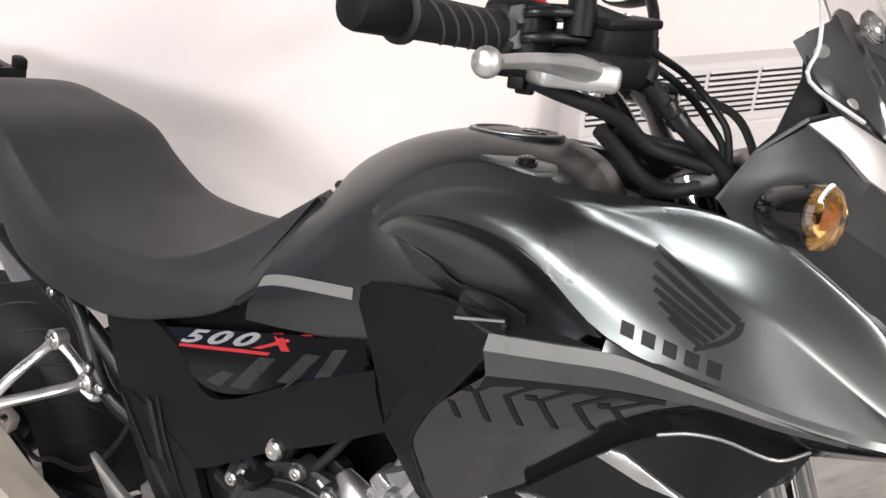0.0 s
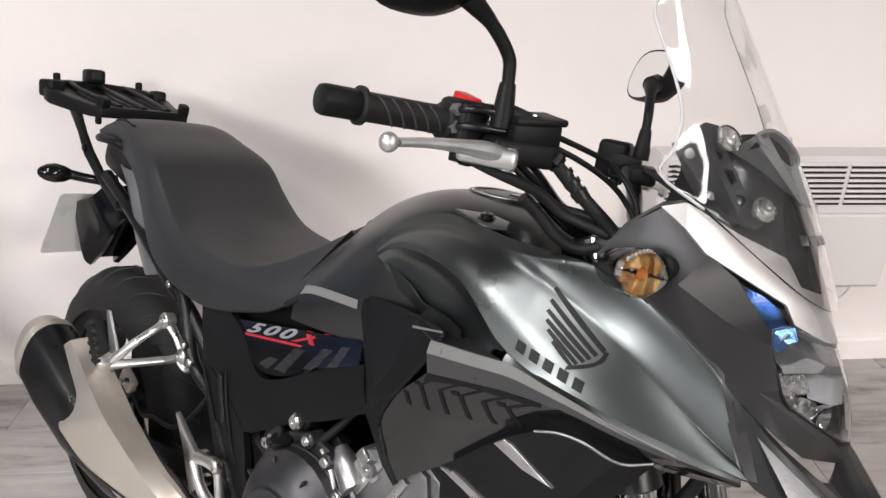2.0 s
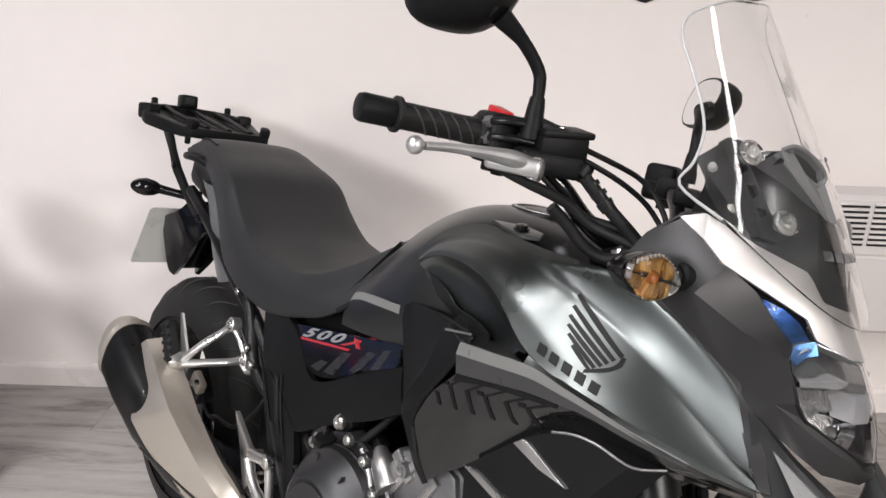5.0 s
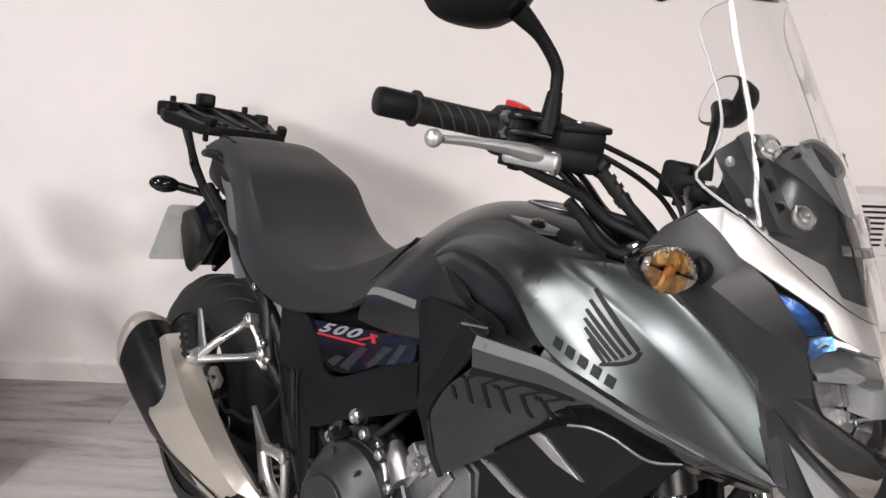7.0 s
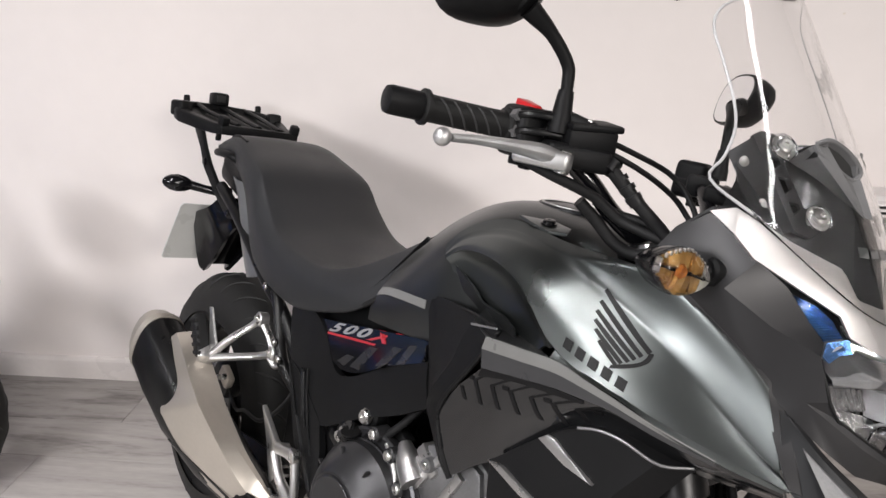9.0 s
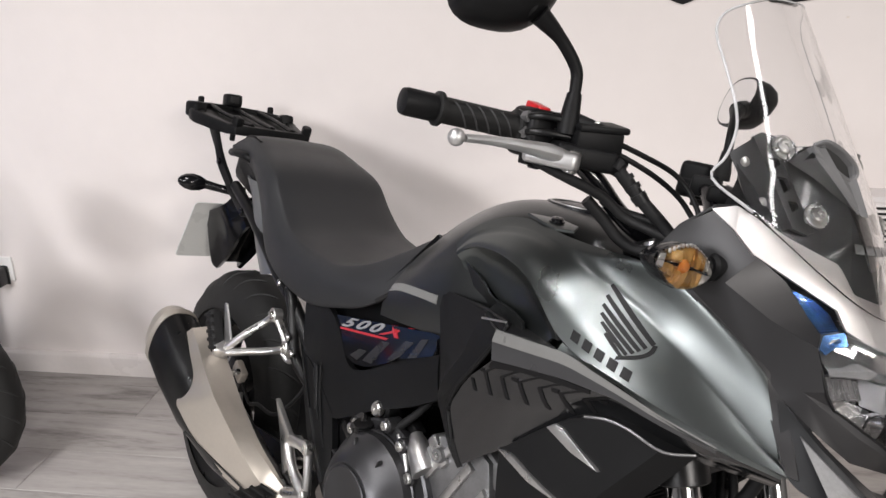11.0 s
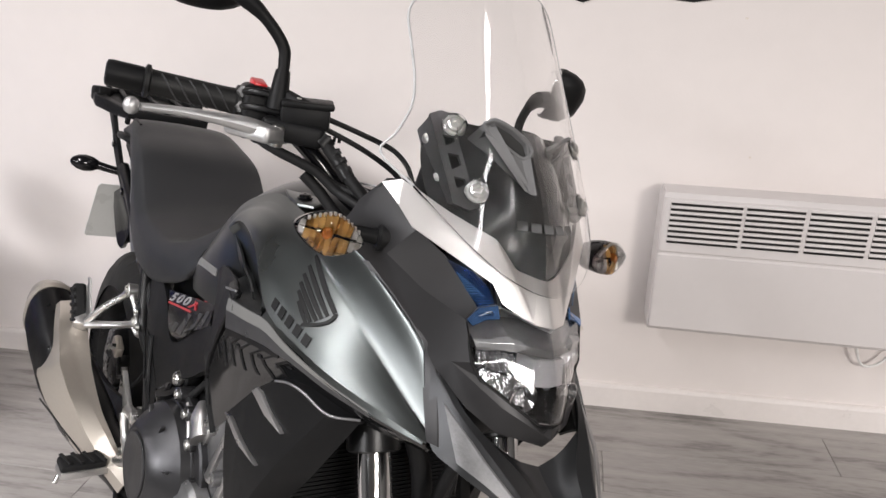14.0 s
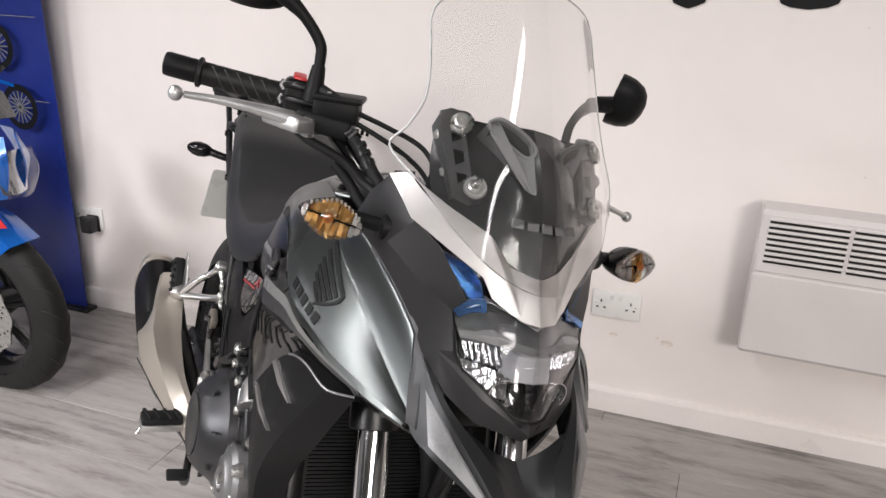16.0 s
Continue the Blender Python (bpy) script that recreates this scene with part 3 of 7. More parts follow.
# filler cap
cap = lathe("filler_cap", [(-0.006, 0.054), (0.001, 0.054), (0.0025, 0.052), (0.0025, 0.047), (0.0015, 0.045), (0.0015, 0.034), (0.003, 0.032), (0.0035, 0.026), (0.0035, 0.0)], (0.758, 0, 1.0545), (-0.02, 0, 1), SATIN, M, "round satin filler cap with key slot", n=48)
lathe("cap_ring", [(0.0, 0.0500), (0.0034, 0.0500), (0.0038, 0.0485), (0.0034, 0.0470), (0, 0.0470)], (0.758, 0, 1.0545), (-0.02, 0, 1), ALLOY, cap, n=48)
box("key_cover", (0.778, 0, 1.0585), (0.024, 0.013, 0.003), GLOSS, cap, bevel=0.0015)

# shroud: the large painted flank, creased along its upper third
sheet("tank_shroud", [
    [(.685, -.166, .974), (.703, -.158, 1.004), (.735, -.146, 1.024), (.775, -.134, 1.040), (.836, -.140, 1.034), (.895, -.148, 1.034), (.950, -.154, 1.037), (.998, -.155, 1.0395), (1.047, -.148, 1.0265), (1.091, -.130, .9975), (1.128, -.115, .971), (1.140, -.112, .959)],
    [(.689, -.167, .970), (.709, -.163, .997), (.744, -.155, 1.015), (.785, -.147, 1.029), (.840, -.151, 1.027), (.893, -.1575, 1.0225), (.948, -.1595, 1.0310), (.997, -.1585, 1.0375), (1.046, -.1510, 1.0240), (1.091, -.1335, .9945), (1.128, -.1185, .968), (1.141, -.1140, .955)],
    [(.690, -.1675, .969), (.711, -.164, .995), (.746, -.157, 1.013), (.788, -.150, 1.027), (.841, -.154, 1.025), (.892, -.1595, 1.0190), (.947, -.1605, 1.0210), (.993, -.1580, 1.0180), (1.044, -.1515, 1.0000), (1.090, -.1345, .9690), (1.131, -.1210, .9390), (1.157, -.1140, .9210)],
    [(.692, -.168, .967), (.713, -.166, .991), (.750, -.161, 1.009), (.794, -.158, 1.021), (.844, -.161, 1.021), (.889, -.1640, 1.0140), (.944, -.1645, 1.0080), (.988, -.1605, .9965), (1.042, -.1555, .9760), (1.089, -.1395, .9430), (1.134, -.1270, .9110), (1.174, -.1155, .8870)],
    [(.693, -.1685, .966), (.715, -.168, .988), (.753, -.166, 1.005), (.797, -.166, 1.016), (.844, -.169, 1.016), (.887, -.1705, 1.0085), (.941, -.1715, .9985), (.986, -.1665, .9865), (1.040, -.1620, .9645), (1.089, -.1450, .9345), (1.135, -.1315, .9060), (1.177, -.1170, .8850)],
    [(.694, -.170, .964), (.718, -.170, .985), (.757, -.173, .998), (.800, -.177, 1.006), (.843, -.181, 1.005), (.882, -.1840, .9970), (.935, -.1840, .9810), (.980, -.1800, .9680), (1.036, -.1740, .9470), (1.088, -.1550, .9240), (1.135, -.1385, .9010), (1.181, -.1190, .8830)],
    [(.696, -.170, .962), (.719, -.1705, .983), (.759, -.176, .993), (.800, -.183, .999), (.841, -.189, .996), (.876, -.1935, .9860), (.922, -.1975, .9650), (.963, -.1980, .9470), (1.028, -.1905, .9260), (1.085, -.1690, .9100), (1.134, -.1465, .8935), (1.186, -.1205, .8795)],
    [(.697, -.170, .960), (.720, -.171, .980), (.760, -.178, .988), (.800, -.186, .990), (.838, -.194, .986), (.870, -.199, .976), (.905, -.204, .955), (.940, -.209, .928), (1.010, -.205, .914), (1.080, -.181, .898), (1.132, -.153, .887), (1.190, -.122, .877)],
], SHROUD, M, "gunmetal metallic shroud with a creased flank", nu=84, nv=64, thick=0.003, both=True, sharp=40, ease=(30, 6))
sheet("shroud_hollow", [
    [(.697, -.170, .960), (.720, -.171, .980), (.760, -.178, .988), (.800, -.186, .990), (.838, -.194, .986), (.870, -.199, .976), (.905, -.203, .955), (.940, -.208, .928)],
    [(.700, -.168, .957), (.724, -.167, .974), (.760, -.172, .980), (.799, -.178, .981), (.836, -.185, .976), (.866, -.191, .966), (.900, -.198, .949), (.935, -.206, .927)],
    [(.705, -.166, .953), (.728, -.164, .965), (.760, -.165, .967), (.797, -.168, .965), (.830, -.172, .959), (.858, -.178, .951), (.890, -.189, .939), (.926, -.202, .925)],
    [(.712, -.166, .946), (.732, -.164, .942), (.762, -.164, .936), (.794, -.166, .926), (.826, -.169, .914), (.856, -.175, .912), (.886, -.186, .914), (.920, -.202, .918)],
], SHROUD, M, "dark hollow behind the shroud edge", nu=40, nv=16, thick=0.003, both=True, sharp=24)
sheet("shroud_ledge", [
    [(.794, -.166, .926), (.826, -.169, .914), (.856, -.175, .912), (.886, -.186, .914), (.920, -.202, .918)],
    [(.806, -.200, .9125), (.846, -.212, .9075), (.875, -.2135, .911), (.905, -.2145, .9155), (.942, -.210, .9195)],
], TANK, M, nu=20, nv=5, thick=0.003, both=True, side=0)
sheet("shroud_hem", [
    [(.944, -.2040, .927), (.957, -.2045, .924), (1.000, -.2035, .918), (1.035, -.197, .912), (1.080, -.1805, .901), (1.131, -.153, .889), (1.185, -.122, .879)],
    [(.944, -.2110, .9172), (.957, -.2105, .918), (1.000, -.2105, .914), (1.035, -.2065, .909), (1.080, -.1885, .896), (1.131, -.1595, .8825), (1.185, -.123, .872)],
], SHROUD, M, nu=30, nv=5, both=True)
# front lip of the shroud
sheet("shroud_lip", [
    [(1.045, -.151, 1.024), (1.089, -.133, .995), (1.126, -.118, .969), (1.138, -.1135, .956), (1.155, -.1150, .921), (1.188, -.1215, .8775)],
    [(1.053, -.146, 1.027), (1.097, -.126, .998), (1.136, -.110, .971), (1.150, -.103, .955), (1.174, -.107, .919), (1.199, -.113, .876)],
    [(1.050, -.136, 1.020), (1.094, -.116, .990), (1.132, -.100, .964), (1.146, -.094, .950), (1.170, -.098, .915), (1.195, -.104, .872)],
], COWL, M, nu=40, nv=10, creases=(1,), both=True, sharp=24, corners=(3,))
# scoop between tank and shroud
sheet("knee_scoop", [
    [(.690, -.163, .966), (.725, -.167, .952), (.762, -.172, .941), (.790, -.176, .928), (.835, -.186, .928), (.868, -.194, .922)],
    [(.690, -.158, .940), (.725, -.163, .930), (.765, -.168, .920), (.795, -.172, .912), (.835, -.180, .910), (.868, -.188, .905)],
], TANK, M, nu=24, nv=6, both=True)
# shroud bolt and its lug
lug = plate("shroud_lug", [(.776, -.130, 1.044), (.815, -.104, 1.046), (.846, -.106, 1.044), (.856, -.124, 1.040), (.838, -.139, 1.038), (.806, -.139, 1.042)], SHROUD, M, thick=0.004, bevel=0.0015, inward=(0, 0, -1), both=True)
lathe("lug_bolt", [(0, 0.0105), (0.0016, 0.0105), (0.002, 0.0085), (0.005, 0.008), (0.006, 0.006), (0.006, 0.0025), (0.004, 0.002)], (0.822, -.122, 1.043), (0, -.15, 1), GLOSS, M, "black shroud bolt", n=20)

# decal stripes along the flank
sheet("grey_stripe", [
    [(.846, -.214, .906), (.905, -.2155, .914), (.957, -.211, .919), (1.000, -.211, .915), (1.035, -.207, .910), (1.080, -.189, .897), (1.131, -.160, .8835)],
    [(.843, -.214, .889), (.905, -.215, .899), (.957, -.212, .906), (1.000, -.211, .906), (1.035, -.206, .903), (1.080, -.186, .892), (1.131, -.158, .881)],
], STRIPE, M, "light grey decal stripe", nu=30, nv=5, thick=0.0015, both=True)
sheet("dark_stripe", [
    [(.843, -.2135, .889), (.905, -.2145, .899), (.957, -.2115, .906), (1.000, -.2105, .906), (1.035, -.2055, .903), (1.080, -.1855, .892), (1.131, -.1575, .881)],
    [(.848, -.2125, .866), (.910, -.2135, .880), (.957, -.211, .889), (1.000, -.2095, .894), (1.035, -.2045, .896), (1.080, -.1845, .886), (1.131, -.1565, .877)],
], STRIPE_DARK, M, "dark grey decal stripe", nu=30, nv=5, thick=0.0015, both=True)

# lower fairing under the stripes
sheet("lower_fairing", [
    [(.846, -.212, .906), (.905, -.2135, .914), (.957, -.209, .919), (1.000, -.209, .915), (1.035, -.205, .910), (1.080, -.187, .897), (1.131, -.158, .8835), (1.185, -.122, .872)],
    [(.848, -.2105, .866), (.910, -.2115, .880), (.957, -.209, .889), (1.000, -.2075, .894), (1.035, -.2025, .896), (1.080, -.1825, .886), (1.131, -.1545, .877), (1.185, -.118, .866)],
    [(.785, -.1985, .800), (.865, -.205, .820), (.920, -.205, .840), (.965, -.203, .862), (1.010, -.196, .880), (1.065, -.178, .876), (1.118, -.152, .868), (1.18, -.114, .862)],
    [(.773, -.195, .762), (.840, -.199, .785), (.895, -.200, .805), (.945, -.199, .838), (.992, -.194, .864), (1.046, -.180, .871), (1.105, -.148, .861), (1.175, -.108, .858)],
    [(.809, -.188, .694), (.846, -.190, .728), (.885, -.192, .760), (.935, -.192, .805), (.985, -.188, .840), (1.035, -.174, .852), (1.095, -.14, .850), (1.17, -.1, .852)],
], FAIRING, M, "gloss charcoal lower side fairing with tread print", nu=48, nv=24, creases=(1,), both=True, sharp=24)


# wedge panel at the knee
sheet("knee_panel", [
    [(.676, -.166, .882), (.680, -.167, .897), (.694, -.168, .904), (.745, -.179, .911), (.803, -.190, .917), (.806, -.196, .908)],
    [(.690, -.170, .860), (.700, -.172, .872), (.712, -.174, .880), (.752, -.184, .886), (.790, -.194, .888), (.795, -.199, .884)],
    [(.703, -.174, .838), (.712, -.176, .845), (.724, -.179, .850), (.752, -.187, .853), (.778, -.196, .851), (.784, -.201, .848)],
    [(.716, -.178, .812), (.722, -.180, .816), (.730, -.183, .818), (.745, -.189, .818), (.757, -.195, .815), (.762, -.199, .812)],
    [(.735, -.183, .762), (.737, -.184, .770), (.739, -.186, .776), (.742, -.188, .781), (.746, -.191, .785), (.750, -.195, .787)],
], MATTE, M, "textured matte black knee panel", nu=24, nv=18, thick=0.006, both=True, sharp=40)
sheet("knee_panel_edge", [
    [(.806, -.202, .907), (.795, -.203, .884), (.784, -.203, .848), (.762, -.200, .812), (.748, -.196, .786), (.735, -.185, .760), (.752, -.185, .738), (.781, -.186, .704)],
    [(.858, -.210, .920), (.850, -.2125, .896), (.822, -.2105, .852), (.800, -.2065, .822), (.784, -.203, .799), (.772, -.198, .764), (.787, -.195, .724), (.811, -.192, .692)],
], MATTE, M, "satin black beak of the knee panel", nu=36, nv=8, thick=0.008, both=True, sharp=40)
tube("knee_panel_rim", [(.716, -.175, .814), (.704, -.171, .837), (.691, -.167, .860), (.678, -.163, .883), (.683, -.164, .895), (.697, -.165, .901), (.745, -.176, .908), (.803, -.189, .914), (.835, -.201, .9165), (.856, -.207, .9165), (.850, -.2095, .896), (.822, -.2075, .852), (.800, -.2035, .822), (.784, -.2000, .799), (.772, -.195, .764), (.787, -.192, .724)], 0.0034, MATTE, M, "rounded matte rim of the knee panel", samples=70, both=True)
plate("knee_trim", [(.806, -.2045, .908), (.857, -.2115, .9205), (.858, -.2115, .9185), (.807, -.2045, .9055)], ALLOY, M, thick=0.003, bevel=0.0, both=True)

# side cover under the seat, with a glossy inset
sheet("side_cover", [
    [(.258, -.137, .735), (.300, -.139, .748), (.347, -.142, .757), (.40, -.146, .736), (.45, -.149, .690), (.50, -.152, .698), (.58, -.160, .745), (.65, -.168, .785), (.712, -.177, .814)],
    [(.275, -.142, .690), (.310, -.144, .690), (.350, -.147, .690), (.395, -.150, .665), (.445, -.153, .640), (.505, -.157, .655), (.58, -.164, .705), (.65, -.171, .745), (.72, -.180, .788)],
    [(.295, -.144, .640), (.325, -.147, .630), (.360, -.150, .620), (.400, -.153, .600), (.445, -.157, .585), (.510, -.163, .620), (.585, -.168, .668), (.655, -.173, .705), (.736, -.183, .756)],
], MATTE, M, "matte black plastic side cover under the seat", nu=48, nv=14, thick=0.012, both=True, sharp=40)
sheet("side_cover_leg", [
    [(.295, -.145, .645), (.318, -.147, .585), (.345, -.150, .545), (.371, -.152, .506), (.43, -.155, .46), (.47, -.157, .43)],
    [(.340, -.150, .640), (.362, -.152, .590), (.385, -.155, .555), (.41, -.158, .525), (.45, -.160, .49), (.48, -.160, .45)],
    [(.445, -.157, .590), (.458, -.160, .565), (.468, -.162, .545), (.472, -.163, .527), (.485, -.163, .50), (.50, -.162, .47)],
], MATTE, M, nu=24, nv=10, thick=0.012, both=True)
plate("leg_rib", [(.352, -.1545, .652), (.362, -.1545, .648), (.392, -.158, .575), (.383, -.158, .572)], SATIN, M, thick=0.004, bevel=0.001)
plate("leg_rib", [(.36, -.156, .565), (.372, -.156, .565), (.455, -.160, .465), (.445, -.159, .455)], SATIN, M, thick=0.004, bevel=0.001)
for run in ([(.300, -.1490, .640), (.330, -.1510, .600), (.362, -.1540, .560), (.392, -.1560, .525)], [(.375, -.1545, .660), (.392, -.1570, .610), (.415, -.1590, .565), (.440, -.1605, .525)], [(.352, -.1530, .640), (.375, -.1550, .600), (.402, -.1570, .560)]):
    tube("cover_crease", run, .0022, MATTE, M, "raised edge on the side cover", samples=14, n=8)
inset = sheet("badge_panel", [
    [(.352, -.1385, .747), (.44, -.1425, .770), (.527, -.149, .793), (.61, -.158, .815), (.690, -.1685, .836), (.700, -.171, .826)],
    [(.395, -.1445, .722), (.455, -.149, .738), (.53, -.154, .760), (.61, -.162, .785), (.695, -.172, .818), (.702, -.174, .816)],
    [(.440, -.149, .701), (.475, -.152, .700), (.53, -.157, .718), (.61, -.166, .764), (.690, -.174, .803), (.700, -.175, .810)],
], GLOSS, M, "gloss black inset panel with badge", nu=30, nv=12, thick=0.004, both=True)

from mathutils.bvhtree import BVHTree


def flank_of(ob):
    me = ob.data
    return BVHTree.FromPolygons([v.co.copy() for v in me.vertices], [tuple(p.vertices) for p in me.polygons])


def drape(name, tree, low, high, mat, parent, off=0.0012, n=8, nv=3, label=""):
    """A film laid on the flank between two side-view lines (x, z)."""
    def put(p):
        hit = tree.ray_cast(Vector((p[0], -0.6, p[1])), Vector((0, 1, 0)))
        y = hit[0].y if hit[0] else -0.18
        return (p[0], y - off, p[1])
    a, b = spline(low, n), spline(high, n)
    rails = [[put(a[i] * (1 - k / (nv - 1)) + b[i] * k / (nv - 1)) for i in range(n)] for k in range(nv)]
    return sheet(name, rails, mat, parent, label, nu=n, nv=nv, thick=0.0008)


# print on the inset panel: tread shapes, and the badge with silver digits, a red letter and a red line
inset_skin = flank_of(inset)
for k, (lo, hi) in enumerate((([(.498, .716), (.528, .722)], [(.542, .768), (.568, .775)]), ([(.575, .750), (.600, .757)], [(.612, .796), (.635, .802)]), ([(.632, .776), (.655, .786)], [(.652, .814), (.672, .822)]), ([(.455, .708), (.480, .709)], [(.482, .730), (.505, .735)]))):
    drape("tread_print", inset_skin, lo, hi, TREAD, inset, off=.0008, n=5, nv=5)
for ch, x0, z0, mt in (("5", .402, .7425, WHITE_INK), ("0", .446, .7545, WHITE_INK), ("0", .490, .7665, WHITE_INK), ("X", .533, .7765, RED_INK)):
    cu = bpy.data.curves.new("digit", "FONT")
    cu.body, cu.size, cu.extrude, cu.shear, cu.offset = ch, 0.046 if ch != "X" else 0.052, 0.0008, 0.5, 0.0014
    tmp = new("digit", cu)
    me = bpy.data.meshes.new_from_object(tmp.evaluated_get(bpy.context.evaluated_depsgraph_get()))
    bpy.data.objects.remove(tmp)
    for v in me.vertices:
        x, z = x0 + v.co.x * 1.5 * .967, z0 + v.co.x * 1.5 * .255 + v.co.y * .50
        hit = inset_skin.ray_cast(Vector((x, -.6, z)), Vector((0, 1, 0)))
        v.co = Vector((x, (hit[0].y if hit[0] else -.15) - (.0014 if v.co.z > 0 else .0002), z))
    link("badge_character", me, mt, inset, smooth=False)
drape("badge_line", inset_skin, [(.403, .7365), (.48, .7555), (.555, .7745)], [(.402, .7400), (.48, .7597), (.560, .7795)], RED_INK, inset, off=.0012, n=10)

shroud = next(o for o in bike.children if o.name == "tank_shroud")
skin = flank_of(shroud)
# emblem: a fan of plain black bars, and a row of plain bars below it
fan = [((.962, 1.003), (1.036, .958), .0052), ((.964, .991), (1.031, .9525), .0046), ((.966, .981), (1.027, .948), .0044), ((.970, .972), (1.023, .944), .0042), ((.976, .9635), (1.018, .9405), .0040), ((.986, .954), (1.014, .9375), .0036)]
for a, b, w in fan:
    a, b = np.array(a), np.array(b)
    v = np.array((w * .55, w * .84)) * .84
    drape("emblem_bar", skin, [a - v * .5, (a + b) / 2 - v * .62, b - v * .5], [a + v * .5, (a + b) / 2 + v * .62, b + v * .5], INK, shroud, off=.0018, n=14, nv=4)
drape("emblem_bar", skin, [(1.010, .9325), (1.030, .9405), (1.0395, .949), (1.040, .958)], [(1.010, .9365), (1.029, .9445), (1.0350, .951), (1.0355, .958)], INK, shroud, off=.0018, n=14, nv=4)
for k in range(5):
    a = np.array((.9535 + .0172 * k, .9345 - .0042 * k))
    drape("emblem_letter_bar", skin, [a + (.0008, .001), a + (.0118, -.0016)], [a + (-.0006, .0118), a + (.0104, .0092)], INK, shroud, off=.0016, n=6, nv=4)
# stripe on the side of the tank
tank = next(o for o in bike.children if o.name == "fuel_tank")
drape("tank_stripe", flank_of(tank), [(.530, .850), (.560, .861), (.61, .870), (.672, .8775)], [(.537, .865), (.565, .8745), (.61, .883), (.672, .8905)], STRIPE, tank, off=.0015, n=20, nv=4, label="light grey decal stripe")

# tread print on the lower fairing: black grooves like the pattern of a tyre
lower = next(o for o in bike.children if o.name == "lower_fairing")
low_skin = flank_of(lower)
drape("tread_band", low_skin, [(.842, .853), (.90, .871), (.95, .880), (1.00, .888)], [(.848, .865), (.905, .879), (.957, .888), (1.00, .8925)], INK, lower, n=12)
for k in range(7):
    x, z = .803 + .031 * k, .838 + .0065 * k
    s_ = 1 - .055 * k
    drape("tread_groove", low_skin, [(x, z), (x + .015, z + .012 * s_), (x + .030, z + .024 * s_)], [(x + .0065, z + .001), (x + .0205, z + .0125 * s_), (x + .0365, z + .0245 * s_)], INK, lower, n=5)
    drape("tread_groove", low_skin, [(x + .016, z - .026 * s_), (x + .007, z - .012 * s_), (x, z)], [(x + .0225, z - .0255 * s_), (x + .0135, z - .0115 * s_), (x + .0065, z + .001)], INK, lower, n=5)
    if k % 2 == 0:
        drape("tread_groove", low_skin, [(x + .022, z + .004), (x + .032, z + .006)], [(x + .020, z + .008), (x + .031, z + .0105)], INK, lower, n=4)

# front cowl: faceted side that sweeps from the shoulder to the chin
Y_FIT[:] = [0.94, -0.0055]
CW = [
    (1.051, -.150, 1.114), (1.101, -.131, 1.0775), (1.124, -.104, 1.0585), (1.147, -.0786, 1.026), (1.169, -.092, 1.003),
    (1.020, -.160, 1.088), (1.000, -.166, 1.048), (1.085, -.152, 1.045),
    (1.016, -.158, 1.030), (1.047, -.150, 1.022), (1.091, -.130, .994), (1.128, -.115, .968), (1.153, -.108, .946), (1.163, -.101, .936),
    (1.187, -.085, .963), (1.194, -.073, .947), (1.240, -.018, .915), (1.244, 0, .913),
    (1.197, -.086, .916), (1.218, -.056, .897), (1.238, 0, .886), (1.040, -.165, 1.070),
    (1.170, -.099, .957), (1.218, -.054, .924), (1.248, 0, .899), (1.128, -.124, 1.020), (1.160, -.071, 1.013),
]


def cowl_piece(name, faces, parent, label, sharp, flip=0):
    used = sorted({i for f in faces for i in f})
    pts = [(CW[i][0], CW[i][1] * (flip or 1), CW[i][2]) for i in used]
    return cage(name, pts, [tuple(used.index(i) for i in f) for f in faces], COWL, parent, label, bevel=0, sharp=sharp, both=not flip)


cowl = cowl_piece("front_cowl", [(0, 1, 7, 21), (0, 21, 5), (5, 21, 6), (6, 21, 9, 8), (21, 7, 9), (7, 10, 9), (7, 25, 11, 10), (25, 4, 22, 11), (22, 12, 11), (22, 13, 12), (4, 14, 22), (22, 18, 13), (22, 23, 19, 18), (23, 24, 20, 19)], M, "satin dark grey faceted front cowl", 60)
for s in (1, -1):
    cowl_piece("cowl_brow", [(1, 2, 7), (2, 3, 25, 7), (3, 26, 25), (26, 4, 25)], cowl, "lighter facet beside the position light", 40, s)
cowl_piece("cowl_chin", [(14, 15, 22), (15, 16, 23, 22), (16, 17, 24, 23)], cowl, "lighter facet under the headlight", 40)
for s in (1, -1):
    cage("cowl_shoulder", [(x, y * s, z) for x, y, z in ((1.050, -.148, 1.117), (1.020, -.156, 1.088), (1.000, -.166, 1.048), (1.064, -.128, 1.122), (1.030, -.118, 1.095), (1.005, -.125, 1.050))],
         [(0, 1, 4, 3), (1, 2, 5, 4)], COWL, M, "dark grey return of the cowl", both=False)
Y_FIT[:] = [0.98, -0.002]
# silver upper panel, folded at the nose
cage("silver_panel", [
    (1.050, -.1525, 1.115), (1.070, -.140, 1.1235), (1.112, -.097, 1.101), (1.151, -.058, 1.085), (1.164, -.033, 1.057), (1.177, -.010, 1.052), (1.180, 0, 1.051),
    (1.208, 0, 1.0065), (1.197, -.023, 1.014), (1.174, -.050, 1.022), (1.164, -.0615, 1.041), (1.0985, -.1345, 1.0795), (1.078, -.144, 1.098),
], [(0, 1, 12), (1, 2, 11, 12), (2, 3, 10, 11), (3, 8, 9, 10), (3, 4, 8), (4, 5, 8), (5, 6, 7, 8)], SILVER, M, "satin silver panel folded over the headlight", bevel=0.0022, thick=0.004)
